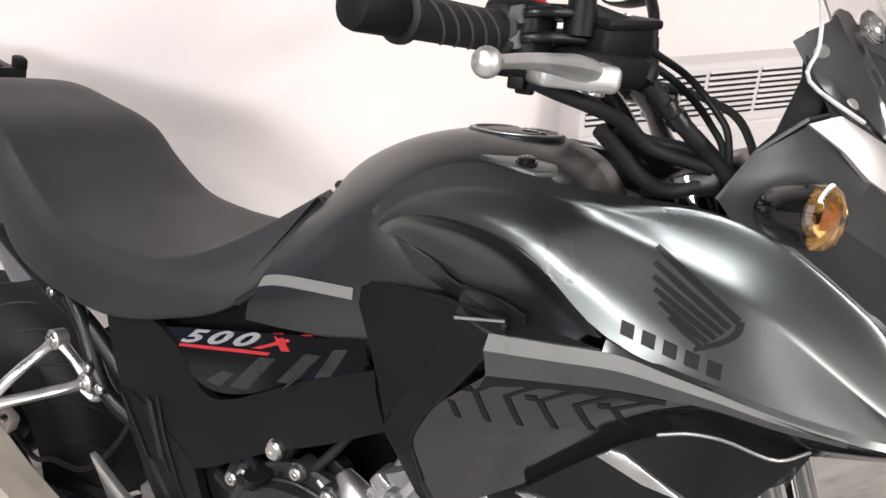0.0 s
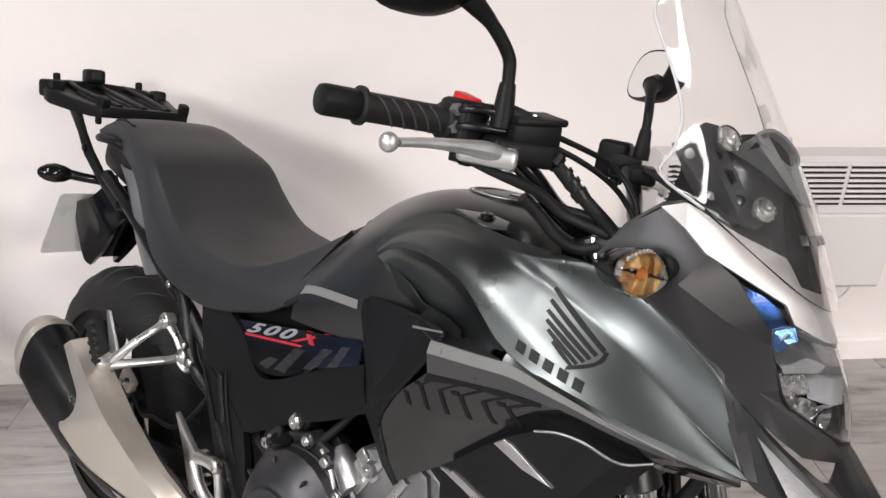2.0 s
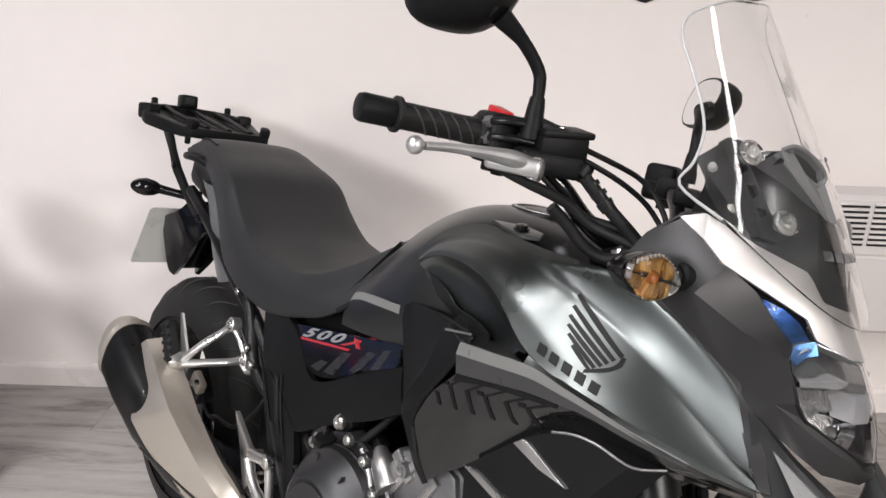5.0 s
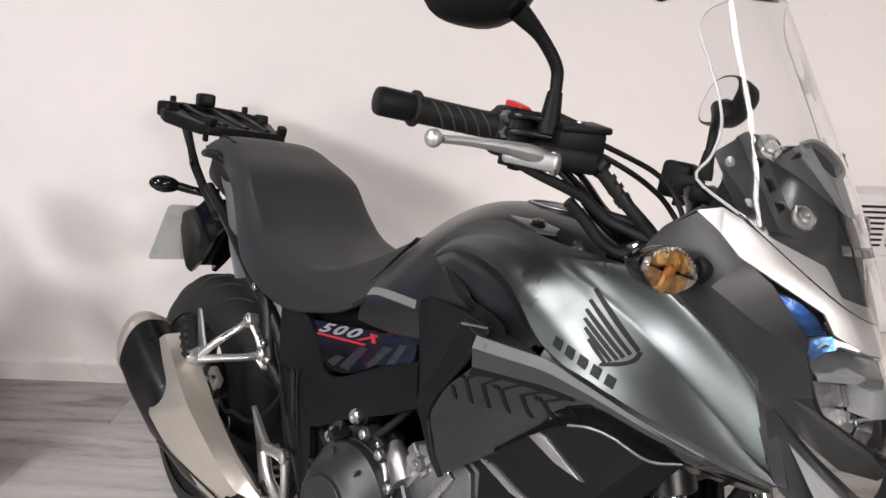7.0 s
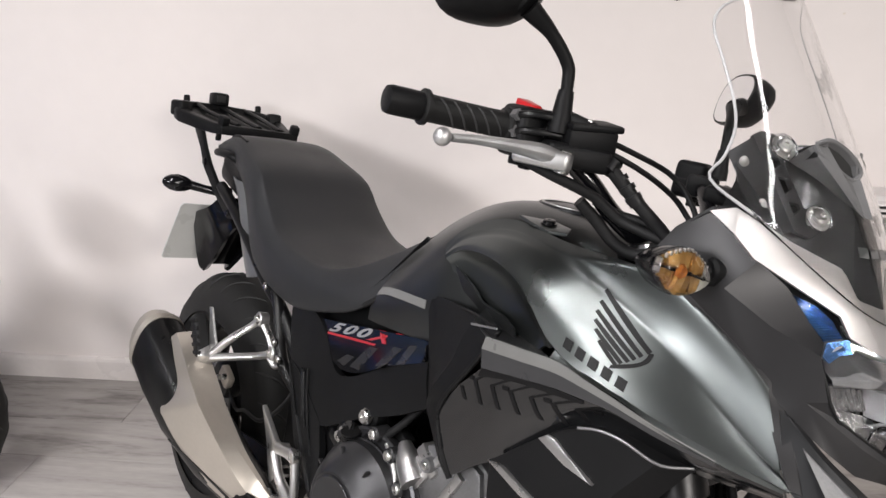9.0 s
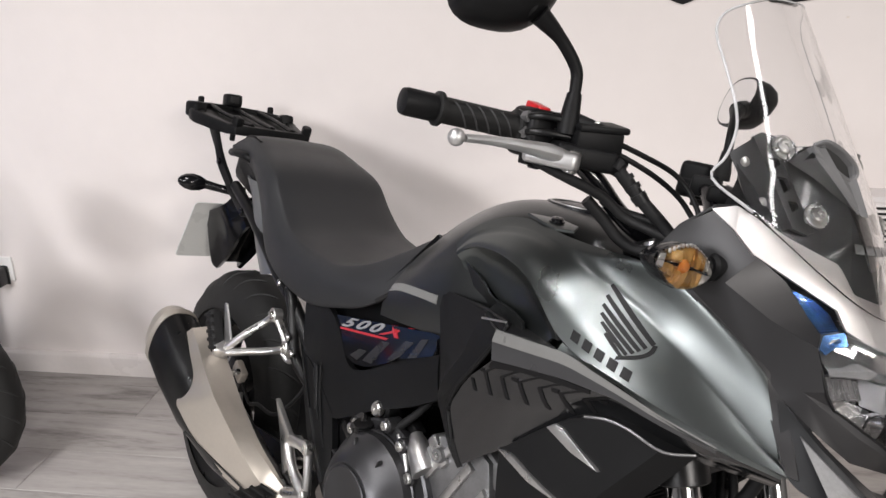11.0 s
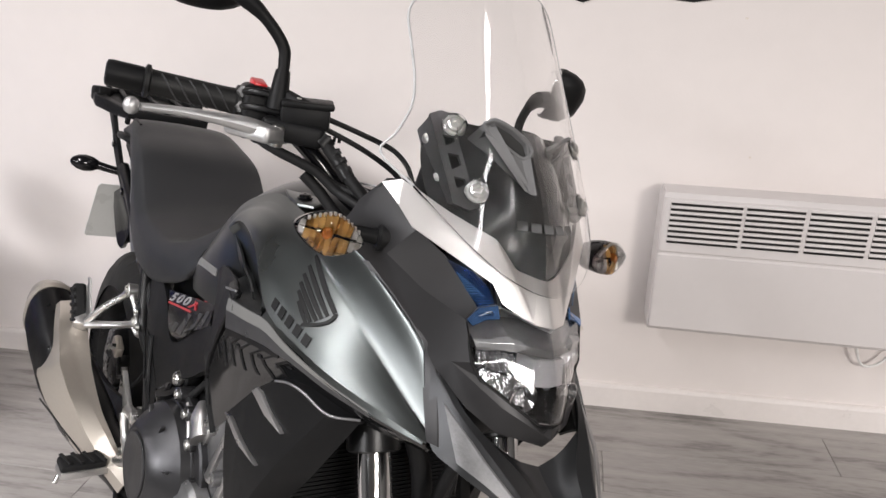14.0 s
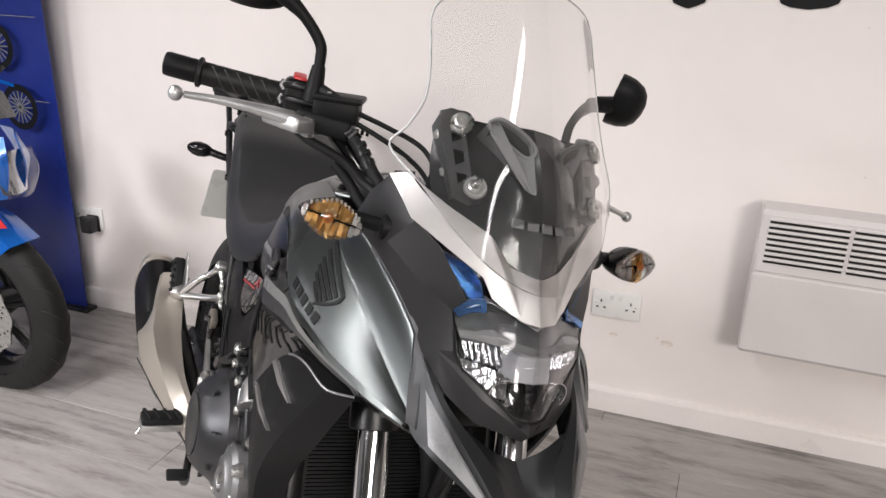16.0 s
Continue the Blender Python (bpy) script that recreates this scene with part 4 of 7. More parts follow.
# smoked shroud behind the screen
inner = sheet("screen_shroud", [
    [(1.030, -.100, 1.172), (1.052, -.070, 1.188), (1.072, -.035, 1.197), (1.080, 0, 1.200)],
    [(1.045, -.106, 1.148), (1.080, -.074, 1.160), (1.104, -.036, 1.168), (1.112, 0, 1.170)],
    [(1.064, -.110, 1.128), (1.102, -.076, 1.130), (1.130, -.036, 1.134), (1.138, 0, 1.136)],
    [(1.080, -.112, 1.115), (1.122, -.074, 1.106), (1.150, -.034, 1.103), (1.158, 0, 1.102)],
    [(1.090, -.112, 1.104), (1.138, -.068, 1.082), (1.164, -.030, 1.058), (1.178, 0, 1.050)],
], SMOKE, M, "smoked grey shroud behind the clear screen", nu=24, nv=26, thick=0.003, both=True, side=0)
for s in (1, -1):
    rim = [(1.0935, -.067, 1.199), (1.104, -.060, 1.205), (1.113, -.040, 1.199), (1.120, -.022, 1.188), (1.1235, -.017, 1.178), (1.120, -.025, 1.171), (1.110, -.045, 1.180), (1.100, -.063, 1.190)]
    back = [(1.070, -.067, 1.178), (1.078, -.060, 1.186), (1.090, -.038, 1.186), (1.100, -.020, 1.178), (1.112, -.014, 1.166)]
    tip = [(1.142, -.022, 1.139), (1.149, -.016, 1.137), (1.145, -.013, 1.140)]
    dx, dy, dz = (0, 0, 0) if s > 0 else (-.024, .016, -.004)
    pts = [(x + dx, y * s + dy, z + dz) for x, y, z in rim + back + tip]
    duct = cage("air_duct", pts, [(7, 6, 5, 13), (5, 4, 14, 13), (4, 15, 14), (0, 7, 13), (0, 13, 8), (0, 8, 9, 1), (1, 9, 10, 2), (2, 10, 11, 3), (3, 11, 12, 4), (4, 12, 15)], DUCT, M, "mid grey air duct in the screen shroud", both=False, thick=0.0015, bevel=0.0015)
    tube("duct_rim", pts[:8] + pts[:1], 0.0024, DUCT, duct, samples=48, n=8)
    hole = bmesh.new()
    f = hole.faces.new([hole.verts.new(Vector(p) - Vector((.004, 0, .002))) for p in pts[:8]])
    ext = bmesh.ops.extrude_face_region(hole, geom=[f])
    bmesh.ops.translate(hole, vec=(-.012, 0, -.008), verts=[e for e in ext["geom"] if isinstance(e, bmesh.types.BMVert)])
    part("duct_opening", hole, SLOT, duct, "dark duct mouth")
# word on the shroud: plain grey bars
for k in range(5):
    yc = -.034 + .0175 * k
    xx = 1.158 - 4.6 * yc * yc
    box("word_bar", (xx + .0025, yc, 1.104), (0.0014, 0.0132, 0.0105), BRACKET_LIGHT, inner, turn=turned(0, -34, math.degrees(9.2 * yc)), bevel=0)

Y_FIT[:] = [1.0, 0.0]
# instrument housing under the screen
plate("instrument_housing", [(1.029, -.094, 1.182), (1.047, -.094, 1.193), (1.052, -.094, 1.188), (1.056, -.094, 1.150), (1.054, -.094, 1.114), (1.020, -.094, 1.081), (1.012, -.094, 1.086), (1.024, -.094, 1.102), (1.034, -.094, 1.147)], MATTE, M, "black instrument housing behind the screen", thick=.188, bevel=.003)
# clear screen
def screen_row(edge_y, edge_z, mid_z, rise=0.0):
    """Half a row of the screen, from its edge to the middle, on one smooth bowed surface; the left half may stand taller."""
    row = []
    for k in (1, .72, .4, 0):
        y = edge_y * k
        z = mid_z + (edge_z - mid_z) * k * k + rise * k
        xc = 1.140 - .69 * (z - 1.142) - 1.5 * max(0, 1.142 - z) ** 2
        row.append((xc - 3.75 * y * y, y, z))
    return row


OUTLINE = [(.134, 1.121, 1.038, 0), (.157, 1.146, 1.140, 0), (.142, 1.170, 1.184, 0), (.127, 1.200, 1.219, 0), (.121, 1.229, 1.250, .004), (.1195, 1.265, 1.287, .018), (.118, 1.299, 1.325, .032), (.104, 1.322, 1.357, .028)]
half = [screen_row(-y, z, m) for y, z, m, _ in OUTLINE]
other = [screen_row(y, z, m, r) for y, z, m, r in OUTLINE]
screen = sheet("windscreen", [a[:3] + list(reversed(b)) for a, b in zip(half, other)], CLEAR, M, "tall clear touring windscreen", nu=41, nv=44, thick=0.0022, side=0, sharp=60)
run = [r[0] for r in half] + half[-1][1:] + list(reversed(other[-1][:3])) + [r[0] for r in reversed(other[:-1])]
tube("screen_edge", [(x - .0010, y * .999, z - .0006) for x, y, z in run], .0016, EDGE, screen, "pale polished screen edge", samples=80, n=8)
for s in (1, -1):
    for at in ((1.074, -.091, 1.189), (1.122, -.0785, 1.1285)):
        ax = Vector((.72, -.42, .55))
        c = Vector(at)
        c.y *= s
        ax.y *= s
        scr = lathe("screen_screw", [(-.012, .006), (-.002, .006), (-.002, .0125), (.001, .0125), (.002, .0115), (.002, .0085), (.006, .008), (.0075, .006), (.0075, .0032), (.005, .003)], c, ax, STEEL, M, "polished screen screw on a clear washer", n=22)
        lathe("washer", [(.0016, .0145), (.0036, .0145), (.0042, .0130)], c, ax, LENS, scr, n=22)
for s in (1, -1):
    # flat stay between the screw heads, with three trapezoid openings
    top, low = Vector((1.060, -.0955, 1.186)), Vector((1.112, -.0875, 1.118))
    down = (low - top).normalized()
    across = Vector((.28, .95, .10))
    across = (across - down * across.dot(down)).normalized()
    face = across.cross(down)
    face = face if face.x > 0 else -face

    def spot(u, v, d=0.0):
        p = top + down * u + across * v + face * d
        return (p.x, p.y * s, p.z)
    L = (low - top).length
    outer = [(-.016, -.012), (-.019, .002), (-.012, .020), (.004, .024), (.014, .014), (L - .016, .014), (L - .004, .026), (L + .012, .022), (L + .014, .004), (L + .004, -.012)]
    bm = bmesh.new()
    ov = [[bm.verts.new(spot(u, v, d)) for u, v in outer] for d in (0, -.004)]
    holes = []
    for a, b, skew in ((.010, .024, .004), (.032, .052, .004), (.060, L - .012, .004)):
        holes.append([[bm.verts.new(spot(u, v, d)) for u, v in ((a, -.003), (a + skew, .009), (b - skew, .009), (b, -.003))] for d in (0, -.004)])
    for k in (0, 1):
        loops = [ov[k]] + [h[k] for h in holes]
        edges = [bm.edges.new((lp[i], lp[(i + 1) % len(lp)])) for lp in loops for i in range(len(lp))]
        bmesh.ops.triangle_fill(bm, edges=edges, use_beauty=True)
    for a, b in [(ov[0], ov[1])] + [(h[0], h[1]) for h in holes]:
        for i in range(len(a)):
            bm.faces.new((a[i], a[(i + 1) % len(a)], b[(i + 1) % len(a)], b[i]))
    br = part("screen_bracket", bm, BRACKET, M, "grey screen mounting bracket with trapezoid openings", sharp=25)
    bm = bmesh.new()
    fl = [[bm.verts.new(spot(u, v, d)) for d, v in ((0, -.012), (-.004, -.012), (-.034, -.016), (-.034, -.012), (-.006, -.008))] for u in (-.014, .018, .030, .052, L + .002)]
    for r0, r1 in zip(fl, fl[1:]):
        for i in range(5):
            bm.faces.new((r0[i], r0[(i + 1) % 5], r1[(i + 1) % 5], r1[i]))
    bm.faces.new(fl[0]), bm.faces.new(fl[-1])
    part("bracket_flange", bm, BRACKET, br, "folded side of the bracket", sharp=25)
    for u in (.004, .052):
        lathe("bracket_bolt", [(-.002, .0058), (.002, .0055), (.0034, .003)], spot(u, -.0135, -.020), (.25, -.95 * s, .1), STEEL, br, n=12)

# headlight: clear folded lens over chromed and grey insides
Y_FIT[:] = [0.94, -0.0055]
LP = [(1.169, -.090, 1.002), (1.176, -.050, 1.019), (1.198, -.022, 1.011), (1.208, 0, 1.003),
      (1.188, -.084, .963), (1.205, -.050, .975), (1.222, -.024, .970), (1.230, 0, .967),
      (1.195, -.072, .947), (1.217, -.046, .943), (1.234, -.022, .940), (1.241, 0, .938), (1.241, -.018, .916), (1.245, 0, .914)]
deep = [(x - .045, y * .88, z - .004) for x, y, z in LP]
LF = [(0, 1, 5, 4), (1, 2, 6, 5), (2, 3, 7, 6), (4, 5, 9, 8), (5, 6, 10, 9), (6, 7, 11, 10), (8, 9, 12), (9, 10, 12), (10, 11, 13, 12)]
lamp = cage("headlight", deep, LF, REFLECTOR, M, "headlight with clear lens and chromed reflectors", bevel=0.001, thick=0.002)
edge = [0, 1, 2, 3]
cage("bowl_top", [LP[i] for i in edge] + [deep[i] for i in edge], [(0, 1, 5, 4), (1, 2, 6, 5), (2, 3, 7, 6)], LAMP_GREY, lamp, "pale upper wall of the lamp bowl", bevel=0, thick=0.001)
edge = [0, 4, 8, 12, 13]
cage("bowl_side", [(LP[i][0] - .003, LP[i][1] * .985, LP[i][2] + .001) for i in edge] + [deep[i] for i in edge], [(0, 1, 6, 5), (1, 2, 7, 6), (2, 3, 8, 7), (3, 4, 9, 8)], LAMP_DARK, lamp, "dark chromed side wall of the lamp bowl", bevel=0, thick=0.001)
rim = [LP[i] for i in (0, 4, 8, 12, 13)]
rim += [(x, -y, z) for x, y, z in reversed(rim[:-1])]
rim = [(x, y * Y_FIT[0] + Y_FIT[1], z) for x, y, z in rim]
tube("lens_gasket", [(x - .001, y, z - .0022) for x, y, z in rim], .0020, INK, lamp, "black gasket round the lens", n=8)
cage("headlight_lens", LP, LF, LENS, lamp, "clear folded headlight lens", bevel=0.004, seg=3, thick=0.0022, sharp=60)
# upper shelf, brow block, ribbed side blocks
cage("upper_shelf", [(1.158, -.086, .998), (1.166, -.050, 1.006), (1.172, 0, 1.004), (1.182, -.084, .984), (1.204, -.046, .990), (1.216, 0, .985), (1.184, -.080, .976), (1.205, -.044, .981), (1.217, 0, .976)], [(0, 1, 4, 3), (1, 2, 5, 4), (3, 4, 7, 6), (4, 5, 8, 7)], LAMP_SMOKE, lamp, "smoky grey shelf in the lamp", bevel=0.0008, thick=0.001)
for s in (1, -1):
    cage("lamp_hook", [(1.170, -.091 * s, 1.004), (1.162, -.0705 * s, 1.0135), (1.1765, -.0570 * s, 1.0215), (1.183, -.0560 * s, 1.0090), (1.178, -.0720 * s, 1.0065), (1.176, -.0860 * s, .9990)], [(0, 1, 4, 5), (1, 2, 3, 4)], BLUE_CHROME, lamp, "blue-tinged chrome hook under the position light", both=False, bevel=0.001, thick=0.0015)
cage("lamp_brow", [(1.190, -.026, .976), (1.216, -.022, .976), (1.220, 0, .977), (1.200, -.028, .949), (1.222, -.023, .949), (1.227, 0, .949), (1.180, -.026, .975), (1.180, 0, .977)], [(0, 1, 4, 3), (1, 2, 5, 4), (6, 7, 2, 1, 0)], LAMP_GREY, lamp, "light grey brow block inside the lamp", bevel=0.001, thick=0.002)
for s in (1, -1):
    for k in range(7):
        f = k / 6
        box("side_rib", (1.176 + .016 * f, (-.074 + .040 * f) * s, .964 - .002 * f), (.010, .0042, .026 - .006 * abs(f - .5)), REFLECTOR, lamp, turn=turned(0, -30, 35 * s), bevel=0.0008, seg=1)
    cage("side_reflector", [(1.170, -.076 * s, .952), (1.200, -.034 * s, .950), (1.192, -.066 * s, .938), (1.214, -.034 * s, .926), (1.218, -.022 * s, .924), (1.208, -.022 * s, .946)], [(0, 1, 3, 2), (1, 5, 4, 3)], REFLECTOR, lamp, "chromed side reflector", both=False, bevel=0.001, thick=0.001)
    lathe("projector_bowl", [(0, .004), (.005, .011), (.012, .0155), (.018, .017), (.018, .0158), (.010, .012), (.004, .004)], (1.203, -.030 * s, .934), (1, -.15 * s, -.05), CHROME, lamp, n=20)
    cage("lamp_divider", [(1.190, -.013 * s, .950), (1.226, -.012 * s, .948), (1.236, -.010 * s, .920), (1.200, -.011 * s, .922)], [(0, 1, 2, 3)], GLOSS, lamp, both=False, bevel=0, thick=0.003)
for k in range(4):
    box("lower_fin", (1.216 + .003 * k, 0, .944 - .007 * k), (.012, .018, .0022), REFLECTOR, lamp, turn=turned(0, 12, 0), bevel=0)
for s in (1, -1):
    PP = [(1.122, -.1044, 1.0575), (1.146, -.0695, 1.0476), (1.1625, -.0600, 1.0376), (1.1758, -.0570, 1.0231), (1.160, -.0710, 1.0140), (1.1472, -.0786, 1.0262), (1.1326, -.0890, 1.0409)]
    PP = [(x, y * s, z) for x, y, z in PP]
    pl = cage("position_light", [(x - .006, y * .98, z - .003) for x, y, z in PP], [(0, 1, 6), (1, 2, 5, 6), (2, 3, 4, 5)], BLUE_LENS, M, "blue tinted position light with bright ribs", both=False, bevel=0, thick=0.002)
    for k in range(19):
        f = .06 + .048 * k
        a, b = Vector(PP[0]).lerp(Vector(PP[4]), f), Vector(PP[0]).lerp(Vector(PP[3]), min(1, f + .04))
        a, b = a.lerp(b, .14), a.lerp(b, .90)
        tube("light_rib", [a + Vector((-.0035, 0, -.002)), b + Vector((-.0035, 0, -.002))], .0007, BLUE_RIB if k > 5 else BLUE_LENS, pl, n=6)
    cage("position_lens", [(x, y, z) for x, y, z in PP], [(0, 1, 6), (1, 2, 5, 6), (2, 3, 4, 5)], LENS, pl, "clear lens", both=False, bevel=0.001, thick=0.0012)

# lower beak with two prongs
Y_FIT[:] = [0.95, -0.0055]
for s in (1, -1):
    bk = sheet("lower_beak", [
        [(1.154, -.109 * s, .942), (1.186, -.117 * s, .877), (1.228, -.104 * s, .862), (1.266, -.074 * s, .846), (1.305, -.043 * s, .827)],
        [(1.162, -.104 * s, .939), (1.196, -.097 * s, .914), (1.234, -.080 * s, .888), (1.270, -.060 * s, .861), (1.309, -.039 * s, .832)],
        [(1.170, -.094 * s, .933), (1.202, -.086 * s, .911), (1.234, -.062 * s, .887), (1.264, -.038 * s, .863), (1.300, -.032 * s, .832)],
    ], SATIN, M, "dark grey beak prong under the headlight", nu=30, nv=16, thick=0.004, creases=(1,), sharp=24, side=-s)
    sheet("beak_web", [[(1.226, -.068 * s, .893), (1.264, -.038 * s, .863), (1.300, -.032 * s, .832)], [(1.236, -.034 * s, .874), (1.262, -.018 * s, .854), (1.290, -.013 * s, .836)], [(1.240, 0, .864), (1.262, 0, .850), (1.288, 0, .837)]], SATIN, bk, nu=12, nv=6, thick=0.004, side=0)
    plate("beak_accent", [(1.183, -.1055 * s, .916), (1.226, -.1085 * s, .8725), (1.252, -.0895 * s, .862), (1.303, -.0485 * s, .834), (1.242, -.0845 * s, .879)], ALLOY_DARK, bk, "satin silver beak accent", thick=0.003, bevel=0.0006, inward=(0, s, 0))

Y_FIT[:] = [1.0, 0.0]
# indicators: a leaf-shaped clear lens over an amber reflector, on a black stalk


def indicator(at, facing, across, stem, name="front_indicator", w=.037, h=.027, spread=.55, label="clear-lensed amber indicator on a black stalk"):
    at, n_, a = Vector(at), Vector(facing).normalized(), Vector(across)
    a = (a - n_ * a.dot(n_)).normalized()
    b = n_.cross(a)
    b = b if b.z > 0 else -b

    def outline(k, d):
        pts = []
        for t in np.arange(28) * 2 * math.pi / 28:
            c, s_ = math.cos(t), math.sin(t)
            r = (abs(c) ** 1.45 + abs(s_) ** 1.45) ** (-1 / 1.45)
            pts.append(at + a * (r * c * w * k) + b * (r * s_ * h * k) + n_ * d)
        return pts

    def stack(layers, nm, mt, parent, lb=""):
        bm = bmesh.new()
        rings = [[bm.verts.new(p) for p in outline(k, d)] for k, d in layers]
        for r0, r1 in zip(rings, rings[1:]):
            for i in range(28):
                bm.faces.new((r0[i], r0[(i + 1) % 28], r1[(i + 1) % 28], r1[i]))
        bm.faces.new(list(reversed(rings[0]))), bm.faces.new(rings[-1])
        return part(nm, bm, mt, parent, lb, sharp=50)

    body = stack([(.35, -.036), (.62, -.033), (.84, -.025), (.95, -.014), (1.0, -.004), (1.0, .0), (.94, .001)], name, GLOSS, M, label)
    stack([(.92, -.002), (.92, .0010)], "reflector", LAMP_DARK, body, "bright faceted reflector")
    r_ = random.Random(7)
    for k in range(11):
        u_ = -.75 + .15 * k
        for row in (-1, 1):
            hh = h * max(.12, .92 * (1 - abs(u_) ** 1.3)) * .46
            p = at + a * (w * u_) + b * (row * hh) + n_ * .0025
            tilt = Matrix((a, b, n_)).transposed() @ turned(r_.uniform(-30, 30), r_.uniform(-35, 35), 0)
            box("reflector_facet", p, (w * .145, hh * 1.7, .004), AMBER_CHROME if abs(u_ + .05) < spread else LENS_GREY, body, turn=tilt, bevel=0)
    lathe("bulb", [(0, .0055), (.003, .0054), (.006, .0036), (.007, .0008)], at - a * .004 + n_ * .003, n_, AMBER, body, "amber bulb", n=14)
    stack([(.985, -.001), (.985, .004), (.93, .011), (.75, .016), (.4, .019), (.1, .020)], "lens", LENS, body, "clear lens")
    for k in range(12):
        u_ = -.72 + .13 * k
        p = at + a * (w * u_) + b * (h * (.90 - .75 * abs(u_) ** 1.4)) + n_ * .0085
        box("lens_rib", p, (.0022, .0022, .005), SILVER, body, bevel=0)
    tube("stalk", stem, [.0078, .008, .0095], MATTE, body, "black indicator stalk", samples=8, n=14)
    return body


indicator((1.069, -.212, 1.0575), (1, -.20, .10), (0, 1, -.18), [(1.042, -.190, 1.058), (1.050, -.172, 1.057), (1.072, -.138, 1.056)], w=.038, h=.0235)
indicator((1.069, .212, 1.055), (1, .20, .10), (0, -1, -.18), [(1.042, .190, 1.053), (1.050, .172, 1.054), (1.072, .138, 1.054)], w=.038, h=.0235, spread=.22)
for s in (1, -1):
    lathe("stalk_boss", [(-.02, .0155), (.004, .0155), (.007, .012)], (1.066, -.146 * s, 1.056), (-.3, -s, 0), MATTE, M, n=20)

# ---- handlebar and controls ----
BAR = [(.804, -.365, 1.157), (.806, -.34, 1.156), (.818, -.26, 1.153), (.842, -.215, 1.150), (.875, -.185, 1.135), (.900, -.158, 1.110), (.918, -.125, 1.078), (.938, -.085, 1.055), (.946, 0, 1.048)]
# the steering is turned a little, so the left half of the bar sits further back and lower
LEFT_HALF = Matrix(((1, 0.22, 0), (0, -1, 0), (0, 0.13, 1)))
tube("handlebar", [Vector(p) for p in BAR] + [LEFT_HALF @ Vector(p) for p in BAR[-2::-1]], 0.0115, GLOSS, M, "black tubular handlebar", samples=80)
GA, GB = Vector((.806, -.343, 1.157)), Vector((.829, -.238, 1.154))
gx = GB - GA
for s in (1, -1):
    flip = Matrix.Diagonal((1, 1, 1)) if s > 0 else LEFT_HALF
    a, d = flip @ GA, flip @ gx
    L_ = d.length
    prof = [(-.002, .016), (0, .0195), (.004, .0195), (.006, .0150)]
    prof += [(L_ - .022, .0152), (L_ - .006, .0160), (L_ - .004, .0205), (L_, .0205), (L_ + .002, .016)]
    grip = lathe("hand_grip", prof, a, d, GRIP, M, "black rubber grip with diagonal ribs", n=28)
    u, v = ring_frame(d)
    for k in range(5):
        rib = []
        for t in np.linspace(-1.2, 1.2, 7):
            rib.append(a + d.normalized() * (.016 + .0155 * k + .026 * (t + 1.2) / 2.4) + (u * math.cos(t + 3.4) + v * math.sin(t + 3.4)) * .0152)
        tube("grip_rib", rib, .0011, STRIPE_DARK, grip, n=6)
    lathe("bar_end", [(0, .0135), (.0015, .0150), (.004, .0155), (.036, .0155), (.0405, .0142), (.042, .010), (.042, .0)], a - d.normalized() * .001, -d, MATTE, M, "black bar end weight", n=28)
    # lever
    lv = [(.902, -.220, 1.129), (.900, -.250, 1.135), (.895, -.285, 1.137), (.890, -.325, 1.137), (.888, -.365, 1.135)]
    if s < 0:
        lv = [(x, y - .030 * k / 4, z - .010 * k / 4) for k, (x, y, z) in enumerate(lv)]
    lv = [flip @ Vector(p) for p in lv]
    lever = part("lever", tube_into(bmesh.new(), lv, [.018, .0165, .0115, .0085, .007], 12, 30, 0.6), LEVER, M, "polished aluminium lever with ball end")
    part("ball_end", lathe_into(bmesh.new(), [(-.0088 + .0176 * k / 10, .009 * math.sqrt(max(0.0, 1 - ((k - 5) / 5) ** 2)) + .0004) for k in range(11)], lv[-1] + (lv[-1] - lv[-2]).normalized() * .009, lv[-1] - lv[-2], 18), LEVER, lever)
    box("lever_boss", lv[0] + Vector((-.012, -.012 * s, .001)), (.052, .062, .020), LEVER, lever, "wide cast lever end", turn=turned(0, 0, -55 * s), bevel=.006, seg=3)
    lathe("lever_pivot", [(-.013, .006), (-.012, .0085), (.012, .0085), (.0135, .006)], lv[0] + Vector((.002, .006 * s, 0)), (0.1, 0, 1), STEEL, lever, n=14)
    # switch box
    def q(x, y, z):
        return flip @ Vector((x, y, z))
    sw = box("switch_box", q(.838, -.219, 1.151), (.050, .040, .058), MATTE, M, "black switch housing", turn=turned(0, 0, -12 * s), bevel=.009, seg=3)
    box("switch_seam", q(.838, -.219, 1.151), (.0515, .0415, .002), SLOT, sw, turn=turned(0, 0, -12 * s), bevel=0)
    box("lower_button", q(.848, -.232, 1.120), (.014, .010, .012), MATTE, sw, bevel=.002)
    box("lower_button", q(.848, -.215, 1.116), (.014, .010, .012), MATTE, sw, bevel=.002)
    if s > 0:
        box("kill_switch", (.840, -.221, 1.180), (.030, .017, .010), RED, sw, "red kill switch", turn=turned(0, 10, -10), bevel=.002)
        box("starter", (.850, -.236, 1.140), (.014, .01, .012), MATTE, sw, bevel=.002)
    # lever perch, reservoir, mirror boss
    perch = box("master_cylinder", q(.898, -.192, 1.136), (.040, .075, .026), MATTE, M, "black brake master cylinder", turn=turned(0, 0, -28 * s), bevel=.007, seg=3)
    box("clamp", q(.868, -.192, 1.142), (.045, .022, .034), MATTE, perch, turn=turned(0, 0, -20 * s), bevel=.006)
